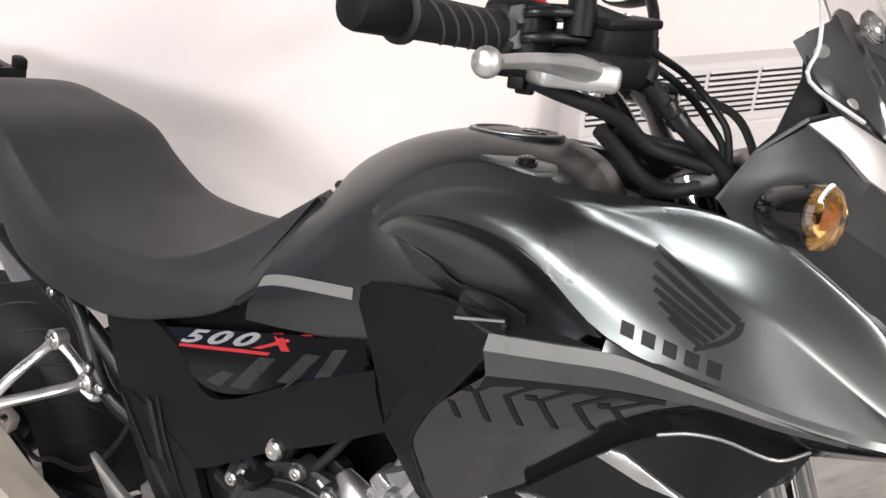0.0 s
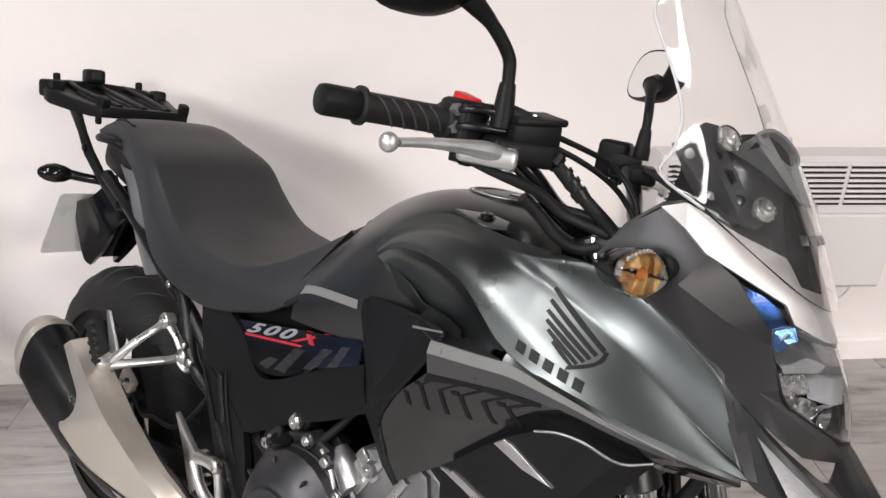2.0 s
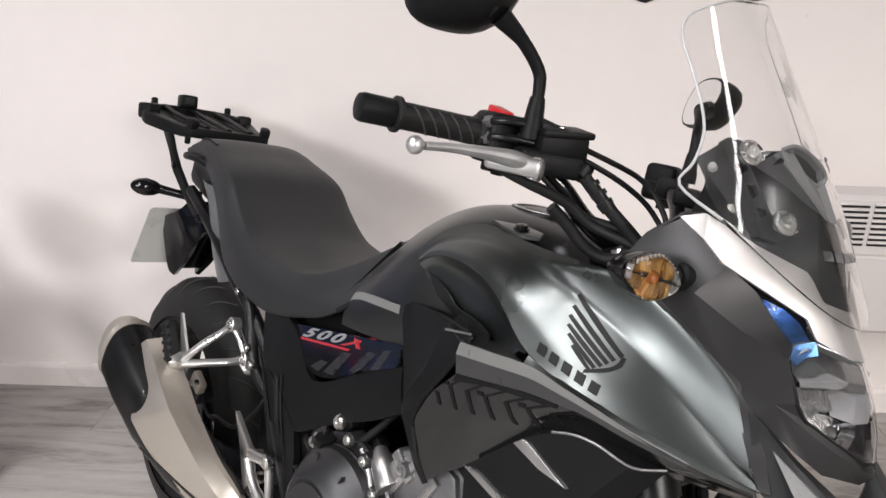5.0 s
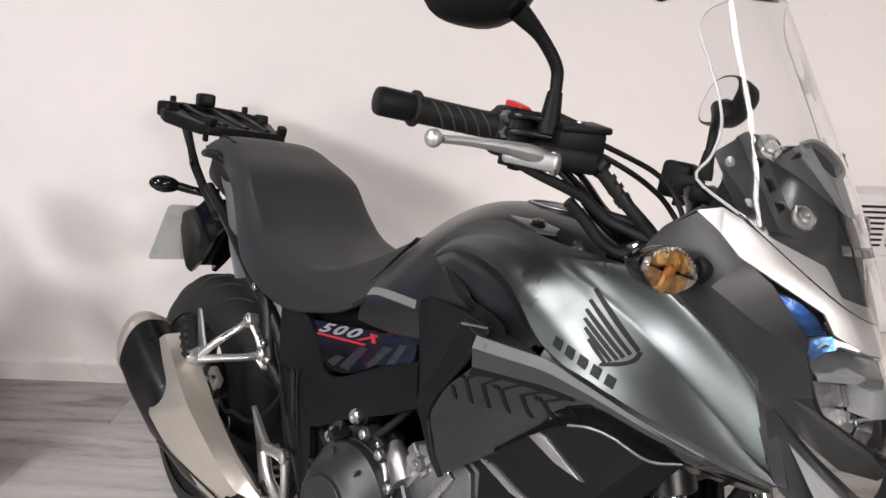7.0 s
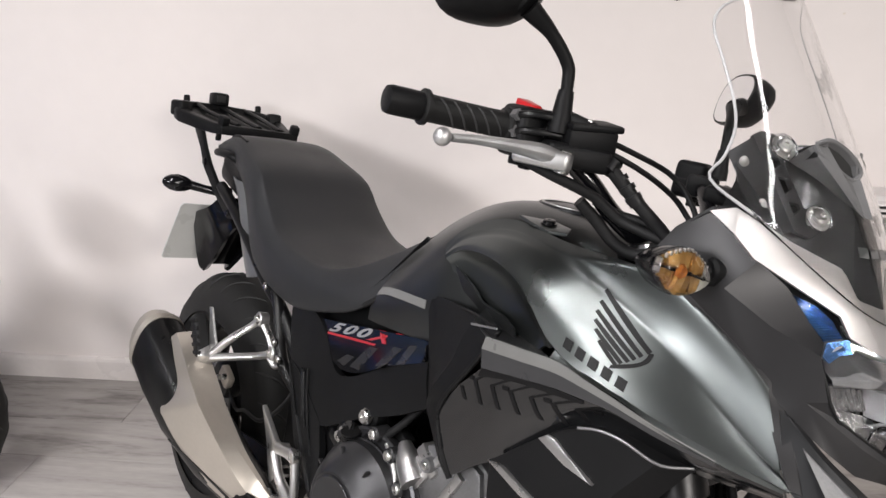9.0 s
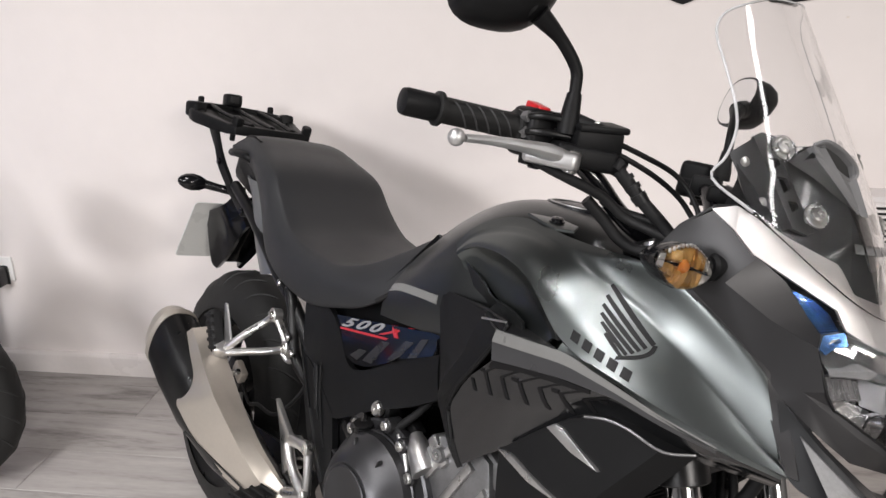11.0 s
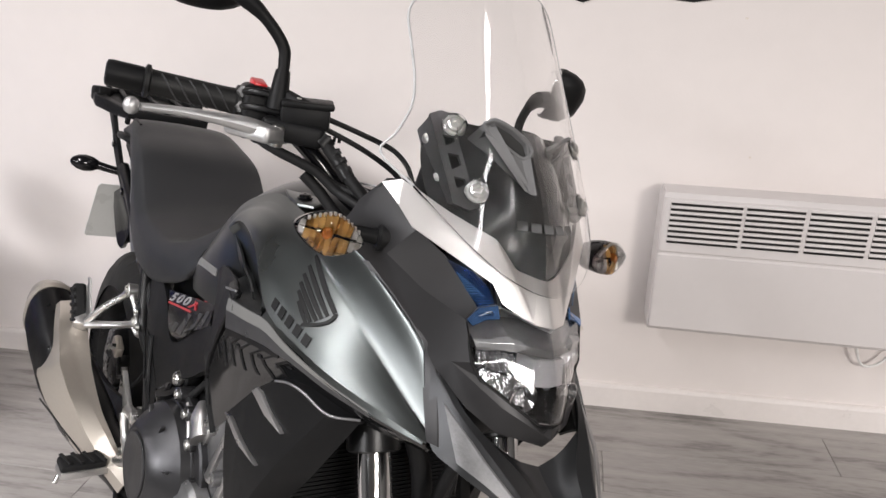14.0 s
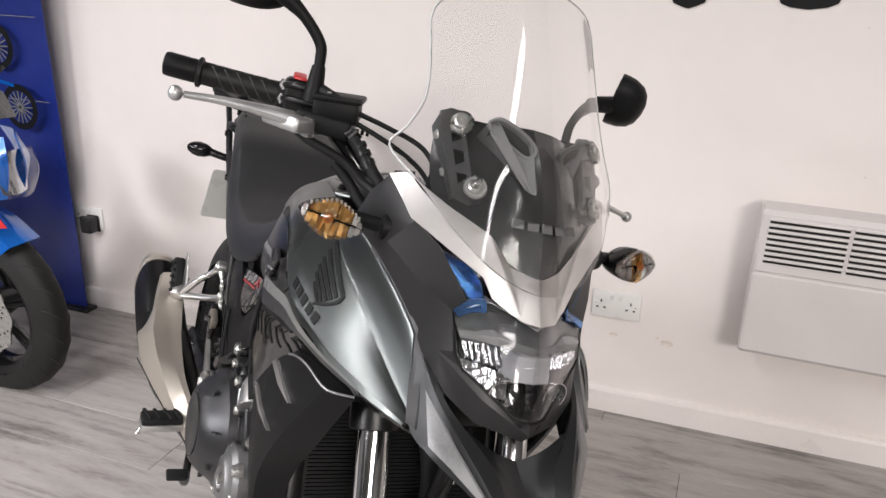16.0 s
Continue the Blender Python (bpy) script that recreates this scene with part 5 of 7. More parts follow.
    if s > 0:
        box("reservoir", (.897, -.180, 1.157), (.046, .058, .026), MATTE, perch, turn=turned(6, 4, -24), bevel=.004)
        box("reservoir_cap", (.899, -.180, 1.1725), (.050, .062, .008), MATTE, perch, turn=turned(6, 4, -24), bevel=.003)
        for dx, dy in ((-.016, .02), (.016, -.02)):
            lathe("cap_screw", [(0, .003), (.0015, .0028)], (.899 + dx, -.180 + dy, 1.1765), (0, 0, 1), STEEL, perch, n=10)
        for k in range(6):
            box("cast_letter", (.924, -.178 + .007 * k - .0, 1.140 - .0005 * k), (.002, .004, .006), GLOSS, perch, turn=turned(0, 0, -28), bevel=0)
    lathe("mirror_boss", [(-.012, .0125), (.004, .0125), (.010, .0110), (.026, .0095), (.034, .0085)], q(.883, -.211, 1.170), (-.04, 0, 1), MATTE, M, "black rubber boot of the mirror stem", n=18)
    # mirror
    stem = [q(.882, -.211, 1.190), q(.881, -.211, 1.212), q(.878, -.215, 1.232), q(.868, -.238, 1.258), q(.857, -.268, 1.278)]
    mir = tube("mirror", stem, [.0070, .0070, .0072, .0074, .0120], MATTE, M, "black mirror on a bent stem", samples=26, n=14)
    hc_ = q(.823, -.294, 1.296) if s > 0 else Vector((.764, .345, 1.260))
    fx = Vector((.93, -.36, .05)).normalized() if s > 0 else Vector((.58, .80, -.14)).normalized()
    fy = Vector((.36, .93, 0)).normalized() if s > 0 else Vector((.80, -.58, 0)).normalized()
    fz = fx.cross(fy) if s > 0 else fy.cross(fx)
    fz = fz if fz.z > 0 else -fz

    def shell(layers, nm, mt, par, lb=""):
        bm = bmesh.new()
        rings = []
        for k, dd in layers:
            ring = []
            for t in np.arange(30) * 2 * math.pi / 30:
                c, e = math.cos(t), math.sin(t)
                r = (abs(c) ** 2.6 + abs(e) ** 2.6) ** (-1 / 2.6)
                wide = .060 * (1 + .12 * e)
                ring.append(bm.verts.new(hc_ + fy * (r * c * wide * k + .012 * e) + fz * (r * e * .043 * k) + fx * dd))
            rings.append(ring)
        for r0, r1 in zip(rings, rings[1:]):
            for i in range(30):
                bm.faces.new((r0[i], r0[(i + 1) % 30], r1[(i + 1) % 30], r1[i]))
        bm.faces.new(list(reversed(rings[0]))), bm.faces.new(rings[-1])
        return part(nm, bm, mt, par, lb, sharp=50)

    shell([(.93, -.016), (1.0, -.016), (1.02, -.010), (.98, .008), (.84, .024), (.60, .034), (.25, .039)], "mirror_shell", MATTE, mir, "rounded black mirror housing")
    shell([(.92, -.0172), (.92, -.0150)], "mirror_glass", MIRROR, mir, "silvered mirror glass")
    tube("mirror_neck", [q(.853, -.276, 1.281), hc_ + fx * .02], [.013, .017], MATTE, mir, n=14)

# chromed cable elbows out of the throttle housing
for z0 in (1.172, 1.154):
    tube("cable_elbow", [(.846, -.240, z0 - .004), (.858, -.240, z0 - .001), (.872, -.230, z0 + .001), (.888, -.208, z0 + .001)], .0042, ENGINE, M, "bent black cable elbow", samples=14, n=10)
    lathe("elbow_nut", [(-.005, .0075), (.005, .0075)], (.846, -.240, z0 - .004), (1, -.1, .2), ALLOY_DARK, M, n=6)
# cables and hoses
tube("throttle_cable", [(.852, -.214, 1.172), (.880, -.200, 1.173), (.908, -.172, 1.163), (.925, -.120, 1.151), (.940, -.078, 1.139), (.955, -.062, 1.125), (.970, -.060, 1.110), (.984, -.062, 1.092), (.994, -.068, 1.055)], .0033, RUBBER, M, "black throttle cable", samples=44)
tube("throttle_cable", [(.854, -.212, 1.154), (.885, -.196, 1.157), (.918, -.162, 1.148), (.940, -.118, 1.133), (.956, -.082, 1.115), (.969, -.064, 1.097), (.982, -.060, 1.078), (.990, -.066, 1.04)], .0033, RUBBER, M, "black throttle cable", samples=44)
for at, to in (((.852, -.214, 1.172), (.885, -.205, 1.175)), ((.854, -.212, 1.154), (.887, -.203, 1.158))):
    tube("cable_sleeve", [at, to], [.0075, .006], STEEL if at[2] < 1.16 else GLOSS, M, n=12)
tube("cable_rubber", [(.884, -.205, 1.176), (.912, -.186, 1.168)], .0085, RUBBER, M, n=12)
hose = tube("brake_hose", [(.930, -.163, 1.130), (.943, -.150, 1.114), (.960, -.139, 1.098), (.983, -.121, 1.076), (1.000, -.112, 1.058), (1.012, -.105, 1.03)], .0075, RUBBER, M, "black brake hose", samples=26)
lathe("banjo", [(-.007, .0105), (.007, .0105)], (.926, -.163, 1.133), (0, .6, .8), ENGINE, hose, n=16)
for k, (r, h0) in enumerate(((.0085, .006), (.0065, .014), (.0095, .021), (.0072, .029), (.0095, .036), (.0088, .043))):
    p = Vector((.934, -.155, 1.126)).lerp(Vector((.957, -.141, 1.100)), h0 / .045)
    lathe("hose_fitting", [(-.003, r), (.003, r)], p, (.022, .016, -.028), ENGINE, hose, n=12)
tube("wiring_loom", [(.855, -.226, 1.122), (.875, -.215, 1.115), (.892, -.205, 1.110), (.908, -.180, 1.102), (.918, -.160, 1.094), (.935, -.140, 1.078), (.955, -.130, 1.072), (.985, -.118, 1.066)], .0062, RUBBER, M, "black wiring loom", samples=40)
tube("wiring_loom", [(.900, -.170, 1.088), (.914, -.150, 1.070), (.932, -.134, 1.050), (.955, -.122, 1.042), (.978, -.115, 1.050)], .0072, RUBBER, M, "black wiring loom", samples=26)
tube("wiring_loom", [(.910, -.155, 1.092), (.930, -.135, 1.082), (.955, -.122, 1.080), (.978, -.112, 1.076)], .0055, RUBBER, M, samples=20)
box("cable_tie", (.916, -.163, 1.094), (.022, .004, .006), STRIPE, M, "pale cable tie", turn=turned(0, 30, 40), bevel=.001)
tube("clutch_cable", [(.845, .185, 1.118), (.90, .14, 1.118), (.97, .085, 1.10), (1.01, .04, 1.05)], .0045, RUBBER, M, "black clutch cable", samples=26)

# ---- fork, yokes ----
RAKE = Vector((-.41, 0, .912)).normalized()
yoke = box("lower_yoke", Vector((1.066, 0, .826)), (.058, .235, .036), ENGINE, M, "black lower fork yoke", turn=turned(0, -24.2, 0), bevel=.010)
box("upper_yoke", Vector((.962, 0, 1.045)), (.07, .24, .026), ENGINE, M, "black upper fork yoke", turn=turned(0, -24.2, 0), bevel=.008)
tube("steering_stem", [Vector((1.04, 0, .83)), Vector((.945, 0, 1.04))], .024, ENGINE, M, n=18)
for s in (1, -1):
    p = Vector((1.0785, -.1005 * s, .795))
    leg = tube("fork_tube", [p + RAKE * .285, p - RAKE * .32], .0205, CHROME, M, "polished steel fork tube", n=28)
    lathe("yoke_clamp", [(-.022, .030), (-.020, .0325), (.018, .0325), (.021, .030)], p + RAKE * .030, RAKE, ENGINE, leg, n=26)
    lathe("dust_seal", [(-.004, .024), (.0, .0255), (.008, .0255), (.011, .023)], p - RAKE * .21, RAKE, RUBBER, leg, n=24)
    lathe("fork_lower", [(0, .026), (.02, .0275), (.22, .0265), (.26, .022), (.30, .020)], p - RAKE * .22, -RAKE, ALLOY_DARK, leg, "grey lower fork leg", n=24)
box("fork_bolt", (1.04, -.135, .815), (.012, .010, .010), STEEL, M, bevel=.002)

# ---- radiator ----
rad = box("radiator", (.968, 0, .650), (.030, .290, .250), RADIATOR, M, "black radiator behind the fork", turn=turned(0, -20, 0), bevel=.004)
R20 = turned(0, -20, 0)
fin_bm = box_into(bmesh.new(), (0, 0, 0), (.004, .272, .0016), R20)
fin_mesh = bpy.data.meshes.new("radiator_fin")
fin_bm.to_mesh(fin_mesh)
fin_bm.free()
fin_mesh.materials.append(RADIATOR)
for k in range(44):
    fin = new("radiator_fin", fin_mesh)
    fin.parent = rad
    fin.location = Vector((.968, 0, .650)) + R20 @ Vector((.0165, 0, -.118 + .0054 * k))
for dz in (-.128, .128):
    box("radiator_edge", Vector((.968, 0, .650)) + R20 @ Vector((.002, 0, dz)), (.038, .30, .012), ENGINE, rad, turn=R20, bevel=.003)
for s in (1, -1):
    box("radiator_tank", Vector((.968, -.150 * s, .650)) + R20 @ Vector((0, 0, 0)), (.036, .022, .25), ENGINE, rad, turn=R20, bevel=.006)
tube("coolant_hose", [(1.00, -.02, .83), (1.035, .01, .74), (1.03, .03, .66), (.99, .05, .58)], .014, RUBBER, M, "black coolant hose", samples=20)
tube("brake_pipe", [(1.115, 0, .815), (1.108, 0, .790), (1.098, 0, .762), (1.086, 0, .713), (1.072, 0, .668), (1.060, 0, .62)], .009, RUBBER, M, "black hose between the fork legs", samples=20)
tube("frame_downtube", [(1.02, .05, .86), (1.05, .045, .78), (1.07, .035, .72)], .010, ENGINE, M, samples=10)
tube("brake_line", [(1.035, .04, .84), (1.075, .03, .77), (1.10, .0, .70), (1.11, -.02, .62)], .006, RUBBER, M, "black brake line", samples=20)

# radiator side shroud
rs = sheet("radiator_shroud", [
    [(.890, -.208, .766), (.902, -.206, .700), (.925, -.198, .620), (.950, -.188, .530)],
    [(.925, -.208, .795), (.925, -.208, .725), (.935, -.202, .640), (.952, -.190, .540)],
    [(.960, -.207, .829), (.952, -.210, .750), (.946, -.206, .660), (.955, -.192, .550)],
    [(1.020, -.199, .866), (.986, -.208, .755), (.958, -.206, .663), (.957, -.192, .555)],
    [(1.085, -.178, .858), (1.022, -.199, .757), (.972, -.202, .665), (.962, -.190, .560)],
    [(1.109, -.150, .861), (1.052, -.160, .765), (.992, -.162, .675), (.972, -.160, .570)],
], MATTE, M, "matte black radiator shroud with silver fins", nu=24, nv=30, thick=0.004, creases=(4,), both=True, sharp=22)
for s in (1, -1):
    plate("silver_fin", [(.890, -.2115 * s, .7655), (.903, -.2125 * s, .7705), (.918, -.2135 * s, .7700), (.960, -.2145 * s, .7620), (1.002, -.2125 * s, .7535), (.950, -.2145 * s, .7540)], ALLOY, rs, "bright silver fin on the shroud", thick=0.006, bevel=0.001, inward=(0, s, 0))
    plate("silver_fin", [(.955, -.2105 * s, .8270), (.966, -.2105 * s, .8365), (.977, -.2100 * s, .8365), (1.032, -.2035 * s, .8100), (.995, -.2085 * s, .8150)], ALLOY, rs, "bright silver fin on the shroud", thick=0.006, bevel=0.001, inward=(0, s, 0))
    tube("shroud_edge", [(.998, -.2035 * s, .860), (1.022, -.1995 * s, .868), (1.048, -.192 * s, .868), (1.085, -.1785 * s, .859), (1.108, -.151 * s, .862)], .0016, ALLOY_DARK, rs, samples=18, n=6)
    sheet("shroud_cap", [[(.900, -.209 * s, .774), (.958, -.207 * s, .830), (1.000, -.203 * s, .860), (1.044, -.192 * s, .869), (1.085, -.178 * s, .858), (1.109, -.150 * s, .861)], [(.905, -.17 * s, .785), (.962, -.17 * s, .840), (1.000, -.16 * s, .872), (1.042, -.15 * s, .880), (1.080, -.135 * s, .870), (1.100, -.12 * s, .868)]], MATTE, rs, nu=24, nv=6, thick=0.004, side=0)

# ---- engine ----
box("crankcase", (.615, 0, .475), (.37, .29, .27), ENGINE, M, "dark engine crankcase", bevel=.03, seg=3)
box("airbox", (.70, 0, .80), (.36, .20, .24), ENGINE, M, "black airbox under the tank", bevel=.03)
box("inner_frame", (.42, 0, .66), (.34, .20, .14), ENGINE, M, "black inner frame", bevel=.02)
cyl = bmesh.new()
CT = turned(0, 24, 0)
for k in range(5):
    box_into(cyl, Vector((.775, 0, .635)) + CT @ Vector((0, 0, -.075 + .038 * k)), (.150 - .004 * (k % 2) * 3, .300 - .012 * (k % 2), .034), CT, .006)
part("cylinder_block", cyl, ALLOY_DARK, M, "grey cast cylinder block")
plate("cylinder_cover", [(.700, -.156, .585), (.690, -.158, .640), (.722, -.160, .690), (.780, -.160, .722), (.835, -.158, .705), (.850, -.156, .650), (.830, -.154, .570), (.770, -.153, .530)], ALLOY_DARK, M, "cast grey cylinder side", thick=.02, bevel=.006)
for pts in ([(.705, -.163, .612), (.760, -.165, .700), (.770, -.165, .696), (.716, -.163, .606)], [(.742, -.162, .582), (.800, -.165, .690), (.812, -.165, .684), (.754, -.162, .576)], [(.780, -.161, .560), (.836, -.163, .668), (.846, -.163, .660), (.790, -.160, .552)]):
    plate("casting_rib", pts, ALLOY, M, thick=.010, bevel=.002)
tube("camshaft_sensor", [(.668, -.150, .664), (.688, -.156, .650), (.722, -.162, .628)], [.010, .019, .022], ALLOY, M, "bright cast cover", samples=12, n=16)
box("cast_block", (.735, -.150, .672), (.05, .03, .022), ALLOY, M, turn=turned(0, 35, 0), bevel=.005)
lathe("case_rim", [(0, .120), (.006, .123), (.016, .123), (.019, .119), (.019, 0)], (.632, -.150, .540), (0, -1, 0), CASE, M, "dark joint rim of the clutch case", n=44)
cl = lathe("clutch_cover", [(.0, .103), (.010, .103), (.0115, .1005), (.026, .0990), (.030, .0955), (.050, .0800), (.0620, .0670), (.0655, .0610), (.0660, .0580), (.0645, .0560), (.0640, .0)], (.626, -.166, .541), (.02, -1, .02), CASE, M, "charcoal conical clutch cover", n=56, sharp=16)
lathe("clutch_disc", [(0, .0540), (.0030, .0540), (.0042, .0520), (.0030, .0440), (.0030, 0)], (.6274, -.2300, .5424), (.02, -1, .02), CASE, cl, n=44, sharp=16)
for k in range(8):
    a = .35 + k * math.pi / 4
    box("cover_rib", (.627 + .0815 * math.cos(a), -.2085, .542 + .0815 * math.sin(a)), (.024, .008, .0035), CASE, cl, turn=turned(0, -math.degrees(a), 0), bevel=.001)
for x, z in ((.548, .628), (.6248, .6600), (.6688, .6480), (.7017, .612), (.7304, .5565), (.742, .505), (.715, .455), (.655, .428)):
    at = Vector((x, -.172, z))
    boss = lathe("cover_boss", [(-.02, .0125), (.004, .0120), (.006, .0105)], at, (0, -1, 0), CASE, cl, n=16)
    lathe("cover_bolt", [(.005, .0085), (.010, .0082), (.0115, .0065), (.0115, .0035), (.009, .003)], at, (0, -1, 0), STEEL, M, "bright steel cover bolt", n=12)
lathe("oil_filler", [(0, .018), (.018, .018), (.020, .016), (.022, .016), (.022, .006)], (.560, -.165, .622), (-.3, -.75, .6), ENGINE, M, "black oil filler cap", n=20)
for k in range(4):
    lathe("filler_thread", [(-.0012, .0165), (.0012, .0165)], Vector((.572, -.178, .628)) + Vector((.0, -.25, .97)) * (.004 * k), (0, -.25, .97), ENGINE, M, n=18)
for at, r, mt in (((.745, -.166, .672), .011, ALLOY_DARK), ((.800, -.168, .610), .011, ALLOY_DARK), ((.838, -.160, .552), .010, ALLOY_DARK)):
    bo = lathe("casting_boss", [(-.02, r * 1.15), (.002, r), (.006, r * .92), (.006, r * .6)], at, (.05, -1, .05), mt, M, n=18)
    lathe("boss_bolt", [(.004, r * .58), (.010, r * .55), (.011, r * .35)], at, (.05, -1, .05), STEEL, bo, n=6)
pump = lathe("water_pump_cover", [(0, .062), (.02, .062), (.028, .056), (.032, .040), (.036, .036), (.036, .022), (.030, .018), (.030, 0)], (.738, -.158, .505), (.05, -1, 0), ALLOY_DARK, M, "grey round water pump cover", n=32)
lathe("pump_bolt", [(0, .008), (.006, .008), (.007, .004)], (.74, -.190, .505), (0, -1, 0), STEEL, pump, n=14)
for at in ((.583, -.168, .670), (.7825, -.182, .548), (.790, -.180, .500), (.515, -.16, .60), (.54, -.162, .475)):
    lathe("case_bolt", [(-.012, .012), (-.002, .012), (-.002, .0098), (.0, .0098), (.005, .0092), (.0065, .0072), (.0065, .0035), (.004, .003)], at, (0, -1, 0), STEEL, M, "bright steel case bolt", n=18)
lathe("frame_boss", [(-.02, .018), (.0, .018), (.004, .015)], (.585, -.158, .668), (0, -1, 0), MATTE, M, n=18)
lathe("frame_bolt", [(-.002, .0125), (.004, .012), (.0075, .009), (.0075, .004), (.005, .003)], (.585, -.168, .669), (0, -1, 0), STEEL, M, "bright frame bolt", n=20)
cable = tube("engine_hose", [(.535, -.158, .612), (.575, -.163, .624), (.613, -.164, .640), (.638, -.160, .664), (.660, -.150, .695), (.675, -.140, .722)], [.0025, .003, .0062, .0066, .0062, .006], RUBBER, M, "grey-black hose over the engine", samples=30)
tube("cable_end", [(.515, -.160, .606), (.560, -.165, .620)], .003, STEEL, cable, n=8)
for at, sz in (((.525, -.155, .615), (.03, .02, .03)), ((.598, -.160, .635), (.022, .02, .025)), ((.50, -.15, .585), (.04, .02, .02)), ((.65, -.14, .655), (.03, .02, .04))):
    box("engine_fitting", at, sz, ENGINE, M, turn=turned(0, 25, 0), bevel=.005)
tube("engine_strap", [(.648, -.168, .655), (.672, -.172, .642), (.690, -.174, .620), (.698, -.172, .598)], .004, ALLOY, M, "bright metal strap", samples=14)
box("blue_connector", (.655, -.10, .715), (.018, .012, .012), BLUE, M, "small blue connector", bevel=.002)

# ---- exhaust ----


def muffler_ring(c, w, h, axis):
    a, b = ring_frame(axis)
    pts = []
    for t in np.arange(32) * 2 * math.pi / 32:
        e, f = math.cos(t), math.sin(t)
        r = (abs(e) ** 2.5 + abs(f) ** 2.5) ** (-1 / 2.5)
        pts.append(Vector(c) + a * (r * e * w) + b * (r * f * h * (1 + .14 * e)))
    return pts


AX = Vector((-.43, -.055, .165)).normalized()
C = [Vector(p) for p in ((.42, -.150, .335), (.345, -.165, .352), (.285, -.188, .378), (.20, -.212, .412), (.08, -.236, .458), (-.03, -.245, .502), (-.095, -.248, .530))]
bm = bmesh.new()
rings = [[bm.verts.new(p) for p in muffler_ring(c, w, h, AX)] for c, w, h in zip(C, (.022, .030, .040, .050, .054, .054, .053), (.022, .032, .044, .060, .070, .074, .074))]
for r0, r1 in zip(rings, rings[1:]):
    for i in range(32):
        bm.faces.new((r0[i], r0[(i + 1) % 32], r1[(i + 1) % 32], r1[i]))
bm.faces.new(rings[0]), bm.faces.new(rings[-1])
muf = part("muffler", bm, ENGINE, M, "black muffler with champagne heat shield", sharp=50)
bm = bmesh.new()
lay = [(C[6] - AX * .004, 1.03), (C[6] + AX * .010, 1.03), (C[6] + AX * .013, .98), (C[6] + AX * .036, .86), (C[6] + AX * .046, .70), (C[6] + AX * .046, .30)]
rings = [[bm.verts.new(p) for p in muffler_ring(c, .053 * k, .074 * k, AX)] for c, k in lay]
for r0, r1 in zip(rings, rings[1:]):
    for i in range(32):
        bm.faces.new((r0[i], r0[(i + 1) % 32], r1[(i + 1) % 32], r1[i]))
bm.faces.new(rings[0]), bm.faces.new(rings[-1])
part("end_cap", bm, BRONZE, muf, "champagne end cap", sharp=40)
sheet("heat_shield", [
    [(-.036, -.262, .553), (.008, -.266, .527), (.053, -.271, .502), (.081, -.2945, .456), (.156, -.283, .425), (.225, -.262, .404), (.289, -.238, .388), (.340, -.212, .372), (.410, -.186, .350)],
    [(0.005, -0.250, 0.591), (0.081, -0.262, 0.575), (0.139, -0.268, 0.553), (0.211, -0.276, 0.532), (0.261, -0.266, 0.500), (0.287, -0.252, 0.469), (0.322, -0.236, 0.435), (0.359, -0.212, 0.401), (0.431, -0.184, 0.378)],
    [(.020, -.215, .600), (.080, -.232, .572), (.145, -.238, .545), (.190, -.238, .522), (.245, -.230, .492), (.290, -.220, .466), (.330, -.205, .440), (.372, -.192, .418), (.445, -.172, .394)],
    [(.028, -.190, .590), (.085, -.205, .565), (.150, -.210, .538), (.195, -.212, .515), (.250, -.208, .484), (.292, -.202, .458), (.330, -.190, .432), (.370, -.180, .410), (.44, -.162, .386)],
], BRONZE, muf, "champagne-silver faceted heat shield", nu=48, nv=16, thick=.003, creases=(1, 2), corners=(2, 3), sharp=18)
plate("shield_slot", [(.130, -.2905, .4165), (.136, -.2915, .4225), (.330, -.2240, .3720), (.325, -.2230, .3670)], SLOT, muf, thick=.002, bevel=0)
sheet("lower_shield", [
    [(.090, -.287, .440), (.156, -.279, .423), (.225, -.258, .402), (.289, -.234, .386), (.340, -.203, .373)],
    [(.080, -.276, .412), (.150, -.265, .392), (.225, -.246, .370), (.289, -.224, .358), (.340, -.197, .355)],
], BRONZE, muf, nu=20, nv=5, thick=.003)
tube("exhaust_pipe", [(.33, -.168, .357), (.42, -.14, .33), (.55, -.10, .30), (.72, -.08, .30), (.86, -.06, .36), (.90, -.05, .48)], .022, ALLOY_DARK, M, "grey exhaust pipe under the engine", samples=30, n=16)

# ---- foot pegs and brackets ----
pb = tube("pillion_bracket", [(.100, -.214, .578), (.128, -.188, .622), (.150, -.160, .655), (.166, -.148, .676)], [.0115, .0105, .0095, .012], ALLOY, M, "cast aluminium pillion footrest bracket", samples=16, n=12, flat=.75)
tube("bracket_bar", [(.098, -.216, .572), (.140, -.186, .588), (.190, -.153, .608), (.224, -.140, .626)], [.0125, .0105, .0100, .012], ALLOY, pb, samples=16, n=12, flat=.75)
tube("bracket_bar", [(.166, -.146, .674), (.192, -.142, .654), (.222, -.139, .628)], [.010, .0075, .010], ALLOY, pb, samples=10, n=12, flat=.75)
tube("bracket_toe", [(.218, -.142, .614), (.236, -.140, .604), (.252, -.138, .612)], [.010, .008, .007], ALLOY, pb, samples=8, n=10, flat=.7)
box("bracket_fork", (.090, -.220, .574), (.034, .030, .034), ALLOY, pb, turn=turned(0, 30, -25), bevel=.006)
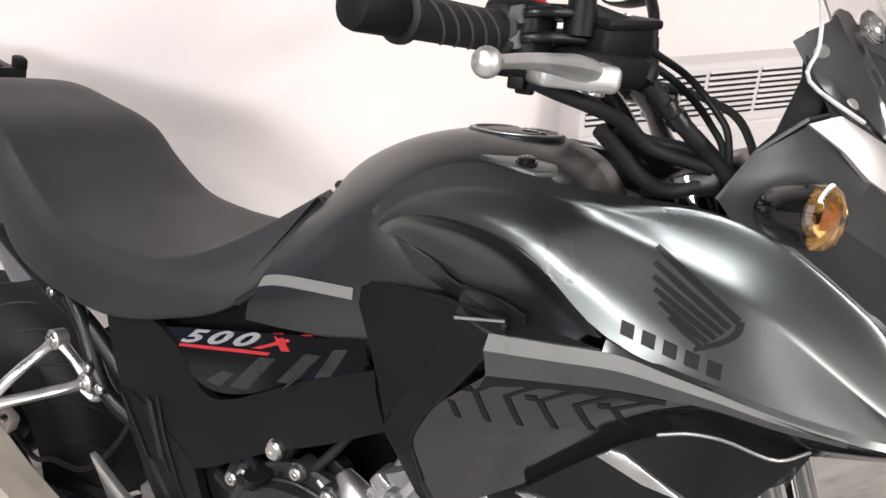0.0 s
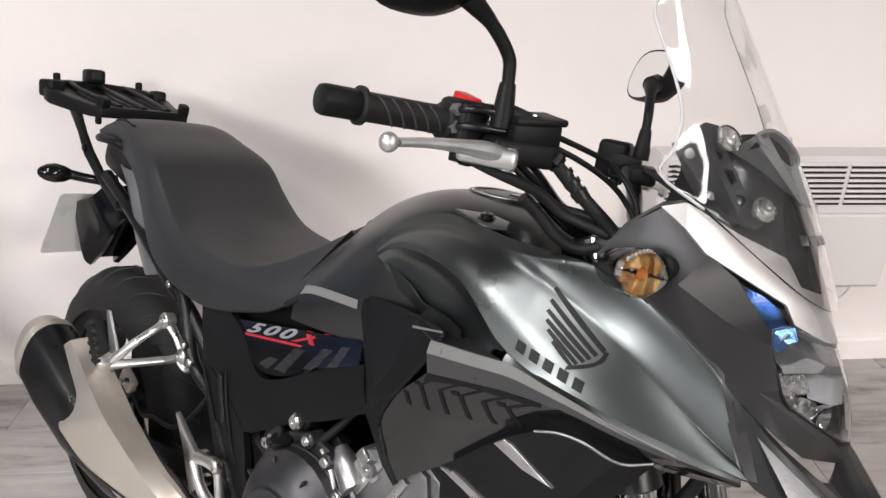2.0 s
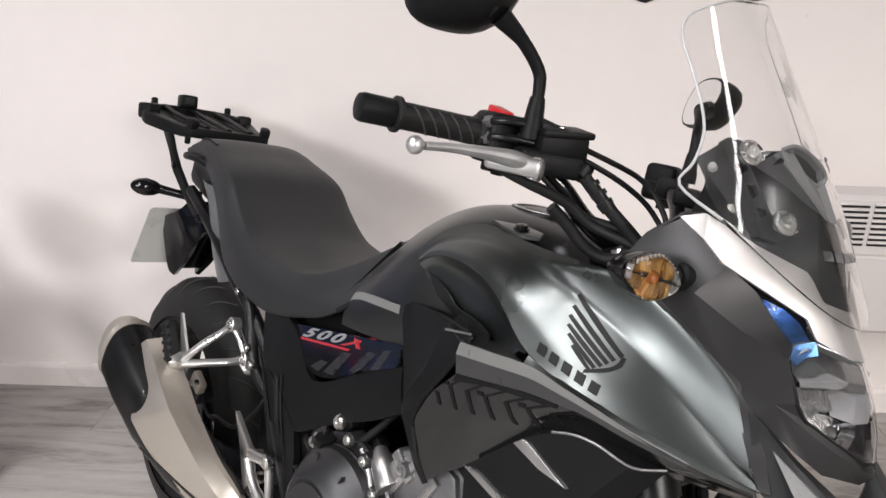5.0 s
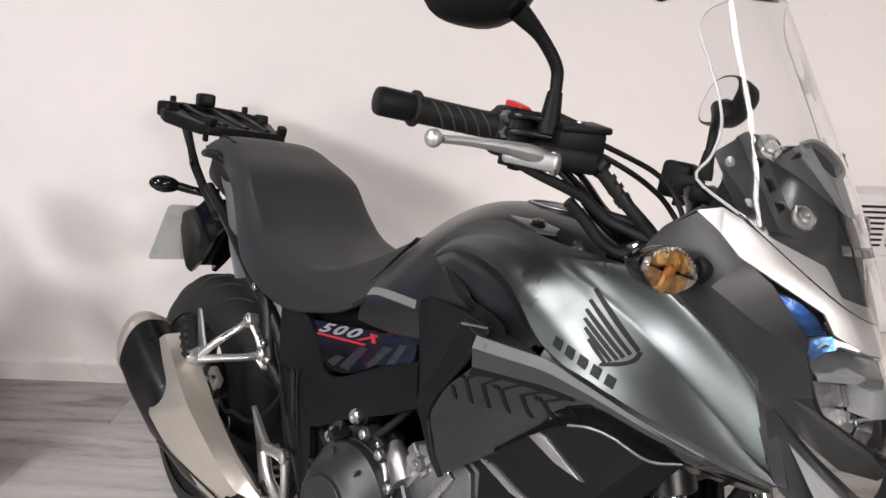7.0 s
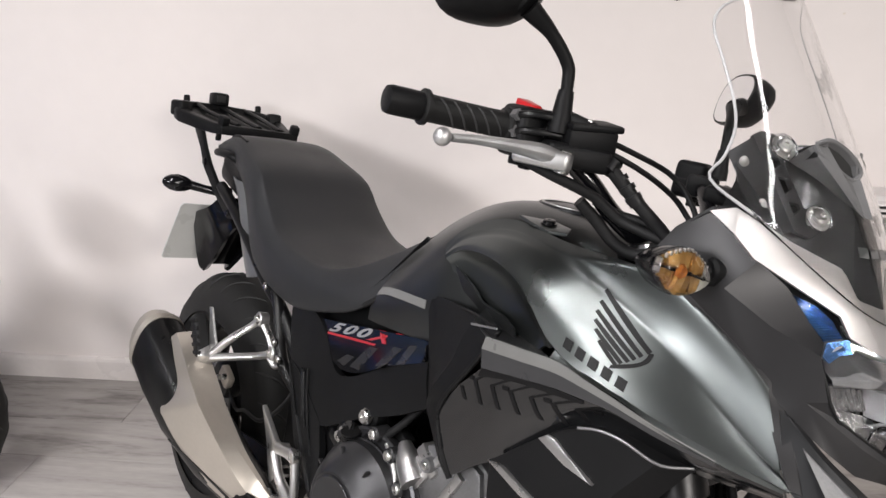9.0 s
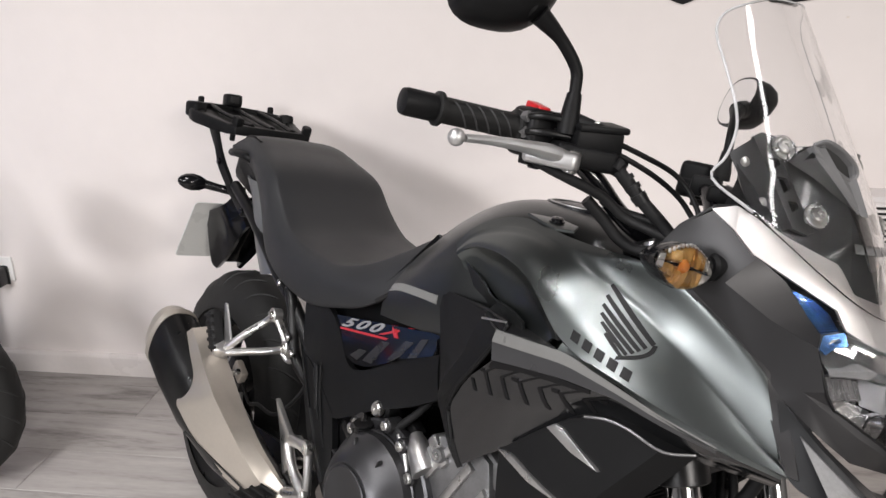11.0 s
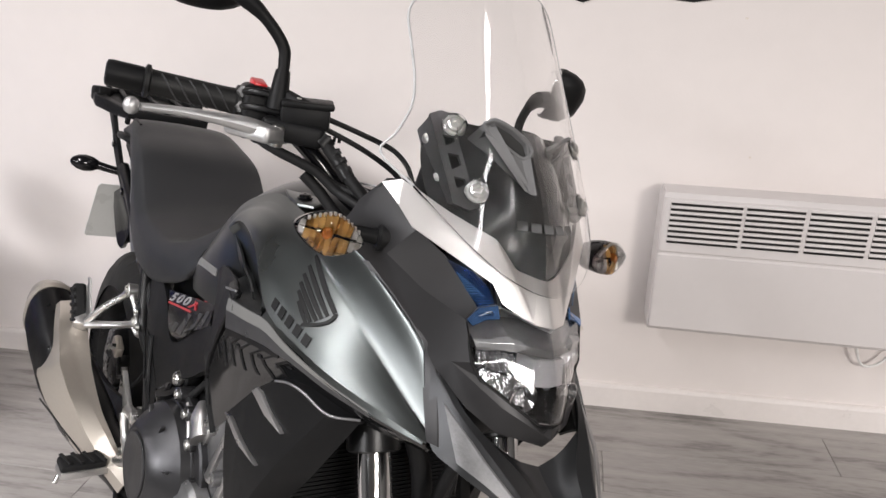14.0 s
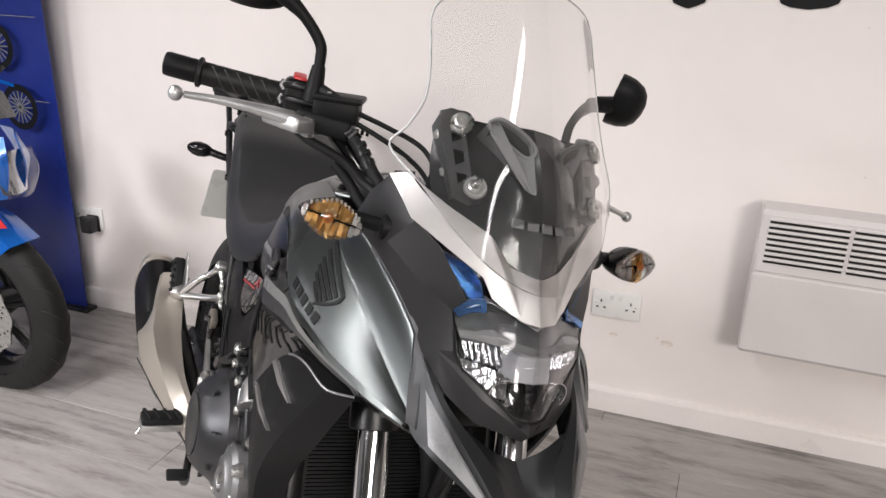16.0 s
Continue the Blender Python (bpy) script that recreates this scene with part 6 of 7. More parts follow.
for at in ((.166, -.152, .676), (.224, -.146, .627)):
    lathe("bracket_boss", [(-.016, .013), (.002, .015), (.004, .0135)], at, (-.1, -1, 0), ALLOY, pb, n=20)
    lathe("bracket_bolt", [(.003, .0105), (.006, .0100), (.0085, .0085), (.0085, .0045), (.0060, .004)], at, (-.1, -1, 0), STEEL, pb, n=18)
peg = box("pillion_peg", (0.065, -.224, 0.605), (.030, .028, .092), RUBBER, M, "folded black rubber pillion footrest", turn=turned(0, -34, 0), bevel=.008, seg=3)
for k in range(5):
    box("peg_rib", Vector((0.065, -.2255, 0.605)) + turned(0, -34, 0) @ Vector((.004, -.012, -.034 + .017 * k)), (.032, .006, .008), RUBBER, peg, turn=turned(0, -20, 0), bevel=.002)
plate("peg_plate", [(.070, -.212, .668), (.060, -.212, .667), (.090, -.214, .590), (.118, -.210, .592), (.100, -.211, .620)], ALLOY, peg, "thin bright heel guard", thick=.005, bevel=.001)
lathe("peg_pivot", [(-.012, .009), (.012, .009), (.014, .006)], (.085, -.224, .573), (.5, -.2, .6), STEEL, peg, n=14)
hp = plate("heel_guard", [(.258, -.168, .536), (.268, -.168, .532), (.330, -.171, .500), (.352, -.173, .497), (.346, -.175, .470), (.362, -.176, .440), (.345, -.177, .420), (.322, -.172, .446), (.300, -.170, .480)], ALLOY, M, "cast aluminium heel guard", thick=.010, bevel=.002)
tube("bracket_arm", [(.352, -.172, .495), (.385, -.175, .505), (.415, -.176, .512)], [.011, .010, .013], ALLOY, hp, samples=8, n=12)
tube("bracket_arm", [(.345, -.175, .485), (.378, -.177, .450), (.430, -.178, .428)], [.010, .009, .013], ALLOY, hp, samples=8, n=12)
tube("bracket_arm", [(.415, -.174, .510), (.428, -.175, .468), (.434, -.176, .430)], [.009, .008, .009], ALLOY, hp, samples=8, n=12)
for at in ((.416, -.182, .513), (.434, -.184, .428), (.350, -.182, .398)):
    lathe("bracket_bolt", [(-.008, .0135), (.002, .013), (.004, .010), (.004, .0045)], at, (-.1, -1, 0), STEEL, hp, n=18)
tube("peg_mount", [(.434, -.178, .43), (.390, -.182, .408), (.352, -.188, .392)], [.012, .013, .015], ALLOY, hp, samples=8, n=12)
rp = box("rider_peg", (.366, -.244, .386), (.040, .088, .018), ALLOY, M, "aluminium rider footrest with black rubber pad", turn=turned(0, 8, 5), bevel=.005)
box("peg_pad", (.366, -.246, .399), (.038, .082, .016), RUBBER, rp, "ribbed black rubber pad", turn=turned(0, 8, 5), bevel=.005)
for k in range(4):
    box("pad_rib", (.366, -.215 - .020 * k, .4085), (.036, .007, .004), RUBBER, rp, turn=turned(0, 8, 25), bevel=.001)
tube("peg_feeler", [(.366, -.282, .378), (.368, -.290, .362)], .005, STEEL, rp, n=10)
bp = tube("brake_pedal", [(.36, -.175, .35), (.44, -.19, .33), (.52, -.205, .350), (.57, -.222, .394)], .008, ENGINE, M, "black rear brake pedal", samples=18)
box("pedal_pad", (.575, -.232, .402), (.024, .038, .010), RUBBER, bp, turn=turned(0, 10, 0), bevel=.003)
for at in ((.33, -.14, .43), (.30, -.13, .46), (.36, -.15, .40)):
    lathe("linkage_nut", [(-.01, .011), (.01, .011), (.012, .007)], at, (-.2, -1, .1), STEEL, M, n=6)

# ---- rear wheel, swingarm ----
AXLE = (-.20, 0, .322)


def wheel(name, at, R, width, rim, label, thing_parent, spokes=5, disc=True, disc_side=-1, disc_r=.12, treads=26):
    """A road wheel that turns about y: tyre with a rounded crown and tread cuts, cast rim, spokes, hub, brake disc."""
    cx, cy, cz = at
    prof = []
    for k in range(15):
        t = -1 + 2 * k / 14
        yy = t * width / 2
        rr_ = rim + (R - rim) * (1 - abs(t) ** 2.6) ** .55 if abs(t) < .999 else rim + .004
        prof.append((yy, max(rr_, rim + .004)))
    bm = bmesh.new()
    n = 64
    rings = []
    for yy, r in prof:
        rings.append([bm.verts.new((cx + r * math.cos(a), cy + yy, cz + r * math.sin(a))) for a in np.arange(n) * 2 * math.pi / n])
    for r0, r1 in zip(rings, rings[1:]):
        for i in range(n):
            bm.faces.new((r0[i], r0[(i + 1) % n], r1[(i + 1) % n], r1[i]))
    wh = part(name, bm, TYRE, thing_parent, label, sharp=60)
    cuts = bmesh.new()
    for k in range(treads):
        for s in (-1, 1):
            a0 = (k + (.5 if s > 0 else 0)) * 2 * math.pi / treads
            path = []
            for j in range(7):
                t = .10 + .12 * j
                yy = s * t * width / 2
                r = rim + (R - rim) * (1 - t ** 2.6) ** .55 - .0005
                a = a0 + .018 * j * 1.6
                path.append((cx + r * math.cos(a), cy + yy, cz + r * math.sin(a)))
            tube_into(cuts, path, [.0012, .0026, .0030, .0030, .0028, .0024, .0010], n=6)
    part("tread_cut", cuts, SLOT, wh)
    bm = bmesh.new()
    rp_ = [(-.46, 1.0), (-.47, 1.03), (-.42, 1.03), (-.38, .95), (-.15, .90), (.15, .90), (.38, .95), (.42, 1.03), (.47, 1.03), (.46, 1.0), (.38, .90), (.12, .84), (-.12, .84), (-.38, .90)]
    rings = [[bm.verts.new((cx + rim * r * math.cos(a), cy + w * width, cz + rim * r * math.sin(a))) for a in np.arange(48) * 2 * math.pi / 48] for w, r in rp_]
    for r0, r1 in zip(rings, rings[1:] + rings[:1]):
        for i in range(48):
            bm.faces.new((r0[i], r0[(i + 1) % 48], r1[(i + 1) % 48], r1[i]))
    part("rim", bm, ENGINE, wh, "black cast rim", sharp=40)
    for k in range(spokes):
        a = 2 * math.pi * k / spokes + .3
        for da in (-.09, .09):
            tube("spoke", [(cx + .04 * math.cos(a), cy, cz + .04 * math.sin(a)), (cx + rim * .86 * math.cos(a + da), cy, cz + rim * .86 * math.sin(a + da))], [.012, .009], ENGINE, wh, n=8, flat=1.4)
    lathe("hub", [(-.07, .03), (-.068, .04), (-.03, .05), (.03, .05), (.068, .04), (.07, .03)], at, (0, 1, 0), ENGINE, wh, n=24)
    if disc:
        bm = bmesh.new()
        dy = disc_side * .062
        outer = [[], [], [], []]
        m_ = 60
        for i in range(m_):
            a = 2 * math.pi * i / m_
            ro = disc_r * (1 + .035 * math.cos(10 * a))
            ri = disc_r * .62
            for q_, (r, y_) in enumerate(((ro, dy), (ro, dy + .004), (ri, dy + .004), (ri, dy))):
                outer[q_].append(bm.verts.new((cx + r * math.cos(a), cy + y_, cz + r * math.sin(a))))
        for q_ in range(4):
            for i in range(m_):
                bm.faces.new((outer[q_][i], outer[q_][(i + 1) % m_], outer[(q_ + 1) % 4][(i + 1) % m_], outer[(q_ + 1) % 4][i]))
        dsc = part("brake_disc", bm, STEEL, wh, "drilled wavy steel brake disc", sharp=40)
        for k in range(10):
            for j in range(3):
                a = 2 * math.pi * (k + .24 * j) / 10
                r = disc_r * (.72 + .085 * j)
                lathe("disc_hole", [(-.0006, .0042), (.0046, .0042)], (cx + r * math.cos(a), cy + dy, cz + r * math.sin(a)), (0, 1, 0), SLOT, dsc, n=8)
        for k in range(5):
            a = 2 * math.pi * k / 5 + .3
            tube("disc_arm", [(cx + .05 * math.cos(a), cy + dy * .9, cz + .05 * math.sin(a)), (cx + disc_r * .66 * math.cos(a), cy + dy, cz + disc_r * .66 * math.sin(a))], [.012, .009], ENGINE, dsc, n=8)
    return wh


wheel("rear_wheel", AXLE, .322, .162, .222, "black rear wheel with road tyre", M)
wheel("front_wheel", (1.335, 0, .302), .302, .122, .218, "black front wheel with road tyre", M, disc_r=.155)
fend = bmesh.new()
tube_into(fend, [(1.335 + .325 * math.cos(a), 0, .302 + .325 * math.sin(a)) for a in np.radians(np.arange(40, 165, 9))], .055, n=12, flat=.25)
part("front_mudguard", fend, MATTE, M, "black front mudguard")
for s in (1, -1):
    sheet("swingarm", [[(.36, -.11 * s, .42), (.15, -.115 * s, .40), (-.05, -.118 * s, .36), (-.25, -.118 * s, .345)], [(.36, -.125 * s, .38), (.15, -.132 * s, .36), (-.05, -.132 * s, .325), (-.25, -.130 * s, .32)], [(.36, -.11 * s, .335), (.15, -.115 * s, .315), (-.05, -.118 * s, .29), (-.25, -.118 * s, .295)]], ENGINE, M, "black box-section swingarm", nu=16, nv=10, thick=.02, side=-s)
lathe("axle_nut", [(0, .020), (.006, .020), (.010, .015), (.022, .014), (.024, .010)], (-.20, -.132, .322), (0, -1, 0), STEEL, M, n=18)
cal = box("rear_caliper", (-.065, -.085, .445), (.085, .045, .055), ENGINE, M, "rear brake caliper", turn=turned(0, 30, 0), bevel=.010)
box("caliper_body", (-.035, -.105, .462), (.048, .02, .034), BRONZE, cal, "gold-grey caliper body", turn=turned(0, 25, 0), bevel=.006)
for dx in (-.012, .014):
    lathe("caliper_pin", [(-.004, .007), (.004, .007), (.006, .004)], (-.035 + dx, -.118, .462 + dx * .5), (0, -1, 0), STEEL, cal, n=12)
tube("rear_brake_hose", [(-.03, -.10, .44), (.06, -.12, .43), (.12, -.13, .455), (.20, -.13, .47), (.27, -.12, .55), (.28, -.11, .62)], .004, RUBBER, M, "black rear brake hose", samples=30)
sheet("rear_hugger", [[(.09, -.045, .62), (.14, -.045, .52), (.155, -.045, .42), (.15, -.045, .36)], [(.105, 0, .64), (.16, 0, .53), (.172, 0, .42), (.165, 0, .36)], [(.09, .045, .62), (.14, .045, .52), (.155, .045, .42), (.15, .045, .36)]], MATTE, M, "black inner mudguard", nu=16, nv=8, thick=.004, side=0)
tube("subframe_rail", [(.30, -.118, .62), (.20, -.122, .70), (.10, -.122, .745), (-.06, -.115, .82), (-.20, -.108, .87)], .013, ENGINE, M, "black subframe rail", samples=24, both=True)
tube("subframe_strut", [(.33, -.13, .58), (.25, -.135, .62), (.20, -.13, .70), (.165, -.125, .735)], .012, ENGINE, M, samples=16, both=True)
for at in ((.135, -.132, .735), (.235, -.150, .655), (.26, -.15, .63)):
    lathe("subframe_bolt", [(0, .008), (.004, .0075), (.006, .005), (.006, .003)], at, (0, -1, 0), STEEL, M, n=14)

# ---- tail ----
sheet("tail_panel", [
    [(-.145, -.108, .905), (-.095, -.112, .862), (-.062, -.116, .812), (-.025, -.119, .765), (.022, -.122, .718)],
    [(-.110, -.118, .905), (-.060, -.122, .862), (-.030, -.125, .812), (.010, -.128, .770), (.055, -.130, .728)],
    [(-.075, -.113, .905), (-.028, -.118, .860), (.006, -.122, .805), (.045, -.125, .772), (.090, -.127, .742)],
], TAIL, M, "satin grey tail side panel", nu=24, nv=10, thick=.004, both=True)
plate("tail_joint", [(-.066, -.1195, .815), (-.062, -.1195, .809), (-.030, -.1285, .806), (.008, -.1235, .800), (.008, -.1235, .806), (-.030, -.1290, .812)], SLOT, M, thick=.003, bevel=0, both=True)
sheet("tail_upper", [
    [(-.225, -.098, .945), (-.195, -.104, .985), (-.150, -.108, 1.000), (-.10, -.110, .995)],
    [(-.200, -.110, .925), (-.165, -.114, .950), (-.125, -.117, .955), (-.080, -.119, .950)],
    [(-.170, -.100, .895), (-.135, -.106, .905), (-.105, -.110, .905), (-.060, -.114, .905)],
], MATTE, M, "black tail cover beside the pillion seat", nu=16, nv=10, thick=.006)
tube("grab_rail", [(-.225, -.118, .945), (-.185, -.128, .950), (-.13, -.126, .952), (-.115, -.115, .945)], .009, MATTE, M, "black grab rail stub", samples=14)
box("tail_core", (-.17, 0, .90), (.22, .17, .10), MATTE, M, "black tail underside", turn=turned(0, 14, 0), bevel=.02)
tail_light = box("tail_light", (-.285, 0, .905), (.03, .12, .05), RED, M, "red tail light", bevel=.01)
sheet("plate_hanger", [
    [(-.30, -.045, .85), (-.335, -.070, .795), (-.40, -.072, .765), (-.455, -.066, .745)],
    [(-.275, -.050, .80), (-.315, -.060, .745), (-.37, -.050, .70), (-.43, -.045, .62)],
    [(-.255, -.040, .755), (-.290, -.040, .715), (-.345, -.038, .655), (-.405, -.035, .60)],
], GLOSS, M, "gloss black number plate hanger", nu=14, nv=8, thick=.012, both=True)
box("hanger_spine", (-.36, 0, .72), (.05, .08, .22), GLOSS, M, turn=turned(0, 35, 0), bevel=.01)
plate("number_plate", [(-.508, -.114, .612), (-.418, -.114, .772), (-.414, -.108, .779), (-.414, .108, .779), (-.418, .114, .772), (-.508, .114, .612), (-.511, .108, .606), (-.511, -.108, .606)], PLATE, M, "pale acrylic rear number plate", thick=.003, bevel=0, inward=(.87, 0, -.49))
# rear indicator
ri = lathe("rear_indicator", [(-.002, .006), (.0, .012), (.012, .018), (.030, .021), (.046, .018), (.058, .011), (.063, .004)], (-.282, -.150, .852), (-.28, -1, .02), GLOSS, M, "black rear indicator pod", n=24)
tube("stalk", [(-.255, -.07, .842), (-.270, -.115, .846), (-.282, -.152, .852)], [.011, .010, .011], GLOSS, ri, samples=10)
ri2 = lathe("rear_indicator", [(-.002, .006), (.0, .012), (.012, .018), (.030, .021), (.046, .018), (.058, .011), (.063, .004)], (-.282, .150, .852), (-.28, 1, .02), GLOSS, M, "black rear indicator pod", n=24)
tube("stalk", [(-.255, .07, .842), (-.270, .115, .846), (-.282, .152, .852)], [.011, .010, .011], GLOSS, ri2, samples=10)

# luggage rack
RIM = [(-.262, .100, 1.006, .024), (-.300, .108, 1.004, .026), (-.365, .124, 1.008, .030), (-.432, .144, 1.014, .032), (-.462, .143, 1.020, .034), (-.500, .124, 1.028, .032), (-.528, .088, 1.030, .028), (-.538, .030, 1.031, .024)]
rim = [(x, -y, z, h) for x, y, z, h in RIM] + [(x, y, z, h) for x, y, z, h in reversed(RIM)]
bm = bmesh.new()
mid_x = sum(p[0] for p in rim) / len(rim)
rows = []
for x, y, z, h in rim:
    k = .026 / math.hypot(x - mid_x, y)
    ix, iy = x + (mid_x - x) * k, y - y * k
    rows.append([bm.verts.new(p) for p in ((x, y, z - h), (x * 1.002, y * 1.02, z - h * .35), (x, y, z), (ix, iy, z + .001), (ix, iy, z - .018), (ix, iy, z - h))])
for r0, r1 in zip(rows, rows[1:] + rows[:1]):
    for i in range(6):
        bm.faces.new((r0[i], r0[(i + 1) % 6], r1[(i + 1) % 6], r1[i]))
bmesh.ops.recalc_face_normals(bm, faces=bm.faces)
bmesh.ops.bevel(bm, geom=[e for e in bm.edges if e.calc_face_angle(0) > .5], offset=.003, segments=2, affect="EDGES", profile=0.5, clamp_overlap=True)
rack = part("luggage_rack", bm, MATTE, M, "black plastic top box rack", sharp=40)
plate("rack_deck", [(-.275, -.075, 1.000), (-.43, -.115, 1.008), (-.505, -.085, 1.018), (-.515, 0, 1.021), (-.505, .085, 1.018), (-.43, .115, 1.008), (-.275, .075, 1.000)], MATTE, rack, "recessed black deck of the rack", thick=.006, bevel=.002, inward=(0, 0, -1))
for yy in (-.055, 0, .055):
    tube("rack_rib", [(-.52, yy * 1.2, 1.027), (-.42, yy * 1.3, 1.018), (-.275, yy, 1.007)], .0075, MATTE, rack, samples=12, flat=.7)
for s in (1, -1):
    box("rack_horn", (-.272, -.094 * s, 1.014), (.026, .022, .026), MATTE, rack, turn=turned(0, 14, 10 * s), bevel=.006)
    box("rack_end_block", (-.462, -.128 * s, 1.014), (.052, .034, .040), MATTE, rack, turn=turned(0, -6, 14 * s), bevel=.008)
    box("rack_stop", (-.508, -.100 * s, 1.036), (.016, .014, .020), MATTE, rack, turn=turned(0, -12, 0), bevel=.004)
    box("rack_lug", (-.300, -.090 * s, .972), (.014, .012, .020), MATTE, rack, bevel=.004)
    arm = [(-.382, -.1170, .998), (-.352, -.1170, .990), (-.322, -.1120, .940), (-.292, -.1080, .905), (-.215, -.1140, .868), (-.128, -.1200, .834), (-.085, -.1225, .838), (-.078, -.1230, .820), (-.122, -.1220, .812), (-.215, -.1170, .845), (-.312, -.1110, .890), (-.345, -.1140, .935), (-.384, -.1180, .975)]
    plate("rack_arm", [(x, y * s, z) for x, y, z in arm], MATTE, rack, "flat black rack arm", thick=.010, bevel=.003, inward=(0, s, 0))
    for at in ((-.303, -.1135, .908), (-.112, -.1245, .826)):
        lathe("arm_bolt", [(0, .009), (.003, .0085), (.005, .006)], (at[0], at[1] * s, at[2]), (0, -s, 0), GLOSS, rack, n=14)
latch = box("rack_latch", (-.522, -.008, 1.046), (.040, .044, .034), MATTE, rack, "square release catch", turn=turned(0, -8, 0), bevel=.007)
box("catch_window", (-.5015, -.010, 1.050), (.003, .024, .018), SLOT, latch, turn=turned(0, -8, 0), bevel=.001)
tube("side_stand", [(.50, .13, .30), (.49, .22, .16), (.48, .305, -.082)], .012, ENGINE, M, "black side stand", n=10)
box("stand_foot", (.48, .305, -.078), (.06, .04, .008), ENGINE, M, turn=turned(-15, 0, 0), bevel=.003)

# ---- banner and the second motorcycle ----
ban = thing("pull_up_banner", (-1.72, 2.09, 0), "tall blue printed banner leaning near the wall", "banner")
sheet("banner_sheet", [[(-.38, 0, .015), (-.36, -.01, .7), (-.34, -.04, 1.4), (-.32, -.06, 2.0)], [(0, -.012, .015), (.02, -.025, .7), (.03, -.05, 1.4), (.04, -.07, 2.0)], [(.345, 0, .015), (.385, -.018, .7), (.425, -.045, 1.4), (.45, -.065, 2.0)]], BANNER, ban, nu=30, nv=16, thick=.002)
box("foot", (0, 0, .008), (.74, .06, .016), BLACK_PLUG, ban, bevel=.004)
# printed pictures on it: plain discs and bars
for cx, cz, r in ((.185, 1.065, .085), (.250, .845, .085)):
    yb = -.062 - .012 * (cz - .9)
    bm = bmesh.new()
    for ro, ri in ((r, r * .72),):
        oo = [[bm.verts.new((cx + q_ * math.cos(a), yb, cz + q_ * math.sin(a))) for a in np.arange(40) * math.pi / 20] for q_ in (ro, ri)]
        for i in range(40):
            bm.faces.new((oo[0][i], oo[0][(i + 1) % 40], oo[1][(i + 1) % 40], oo[1][i]))
    part("printed_tyre", bm, INK, ban)
    for k in range(8):
        a = k * math.pi / 8
        box("printed_spoke", (cx, yb, cz), (r * 1.42, .001, .004), STRIPE, ban, turn=turned(0, math.degrees(a), 0), bevel=0)
    box("printed_guard", (cx - .06, yb - .001, cz + r * 1.04), (.10, .001, .014), LIME if cz > 1 else BLUE, ban, turn=turned(0, 10, 0), bevel=0)
for cz in (1.175, .875):
    box("printed_rule", (.20, -.060 - .01 * (cz - .9), cz), (.40, .001, .0025), STRIPE, ban, turn=turned(0, 1.2, 0), bevel=0)

blue = thing("parked_motorcycle", (-1.145, 1.53, 0), "blue motorcycle parked in front of a banner", "motorcycle")
wheel("front_wheel", (0, 0, .300), .300, .110, .222, "black front wheel with wavy steel disc", blue, spokes=6, disc_r=.148, treads=22)
sheet("front_mudguard", [[(.20, -.055, .545), (.08, -.060, .612), (-.06, -.060, .622), (-.18, -.055, .58)], [(.215, 0, .552), (.085, 0, .632), (-.06, 0, .640), (-.19, 0, .60)], [(.20, .055, .545), (.08, .060, .612), (-.06, .060, .622), (-.18, .055, .58)]], BLUE, blue, "gloss blue front mudguard", nu=24, nv=12, thick=.004, side=0)
sheet("mudguard_side", [[(.20, -.055, .545), (.08, -.060, .612), (-.06, -.060, .622), (-.18, -.055, .58)], [(.17, -.070, .520), (.06, -.078, .575), (-.06, -.078, .585), (-.16, -.070, .545)]], BLUE, blue, nu=18, nv=6, thick=.003)
for s in (1, -1):
    tube("fork_leg", [(-.005, -.085 * s, .30), (-.10, -.085 * s, .62), (-.19, -.085 * s, .92)], .022, ENGINE, blue, "black fork leg", n=16)
    sheet("headlight_cowl", [[(.02, -.02 * s, .875), (-.05, -.075 * s, .880), (-.16, -.12 * s, .875)], [(.030, -.03 * s, .79), (-.03, -.095 * s, .79), (-.15, -.15 * s, .78)], [(.0, -.03 * s, .69), (-.06, -.085 * s, .69), (-.18, -.13 * s, .70)]], BLUE, blue, "gloss blue headlight cowl", nu=12, nv=14, thick=.004, side=-s)
    sheet("lime_trim", [[(-.035, -.097 * s, .80), (-.09, -.125 * s, .76), (-.14, -.14 * s, .72)], [(-.045, -.095 * s, .76), (-.10, -.118 * s, .72), (-.15, -.135 * s, .69)]], LIME, blue, nu=8, nv=3, thick=.004, side=-s)
    tube("mirror_stem", [(-.22, -.12 * s, .98), (-.20, -.20 * s, 1.04)], .007, BLACK_PLUG, blue, n=8)
sheet("headlight", [[(.035, -.05, .835), (.052, 0, .84), (.035, .05, .835)], [(.045, -.055, .77), (.062, 0, .77), (.045, .055, .77)], [(.02, -.045, .70), (.035, 0, .695), (.02, .045, .70)]], LENS, blue, "clear headlight lens", nu=16, nv=12, thick=.003, side=0)
sheet("headlight_bowl", [[(.01, -.048, .83), (.02, 0, .835), (.01, .048, .83)], [(.0, -.052, .77), (.005, 0, .77), (.0, .052, .77)], [(.0, -.042, .705), (.01, 0, .70), (.0, .042, .705)]], REFLECTOR, blue, nu=12, nv=9, thick=.003, side=0)
sheet("fly_screen", [[(-.01, -.06, .92), (.005, 0, .925), (-.01, .06, .92)], [(-.06, -.07, .99), (-.05, 0, 1.0), (-.06, .07, .99)]], SMOKE, blue, "small dark fly screen", nu=10, nv=6, thick=.004, side=0)
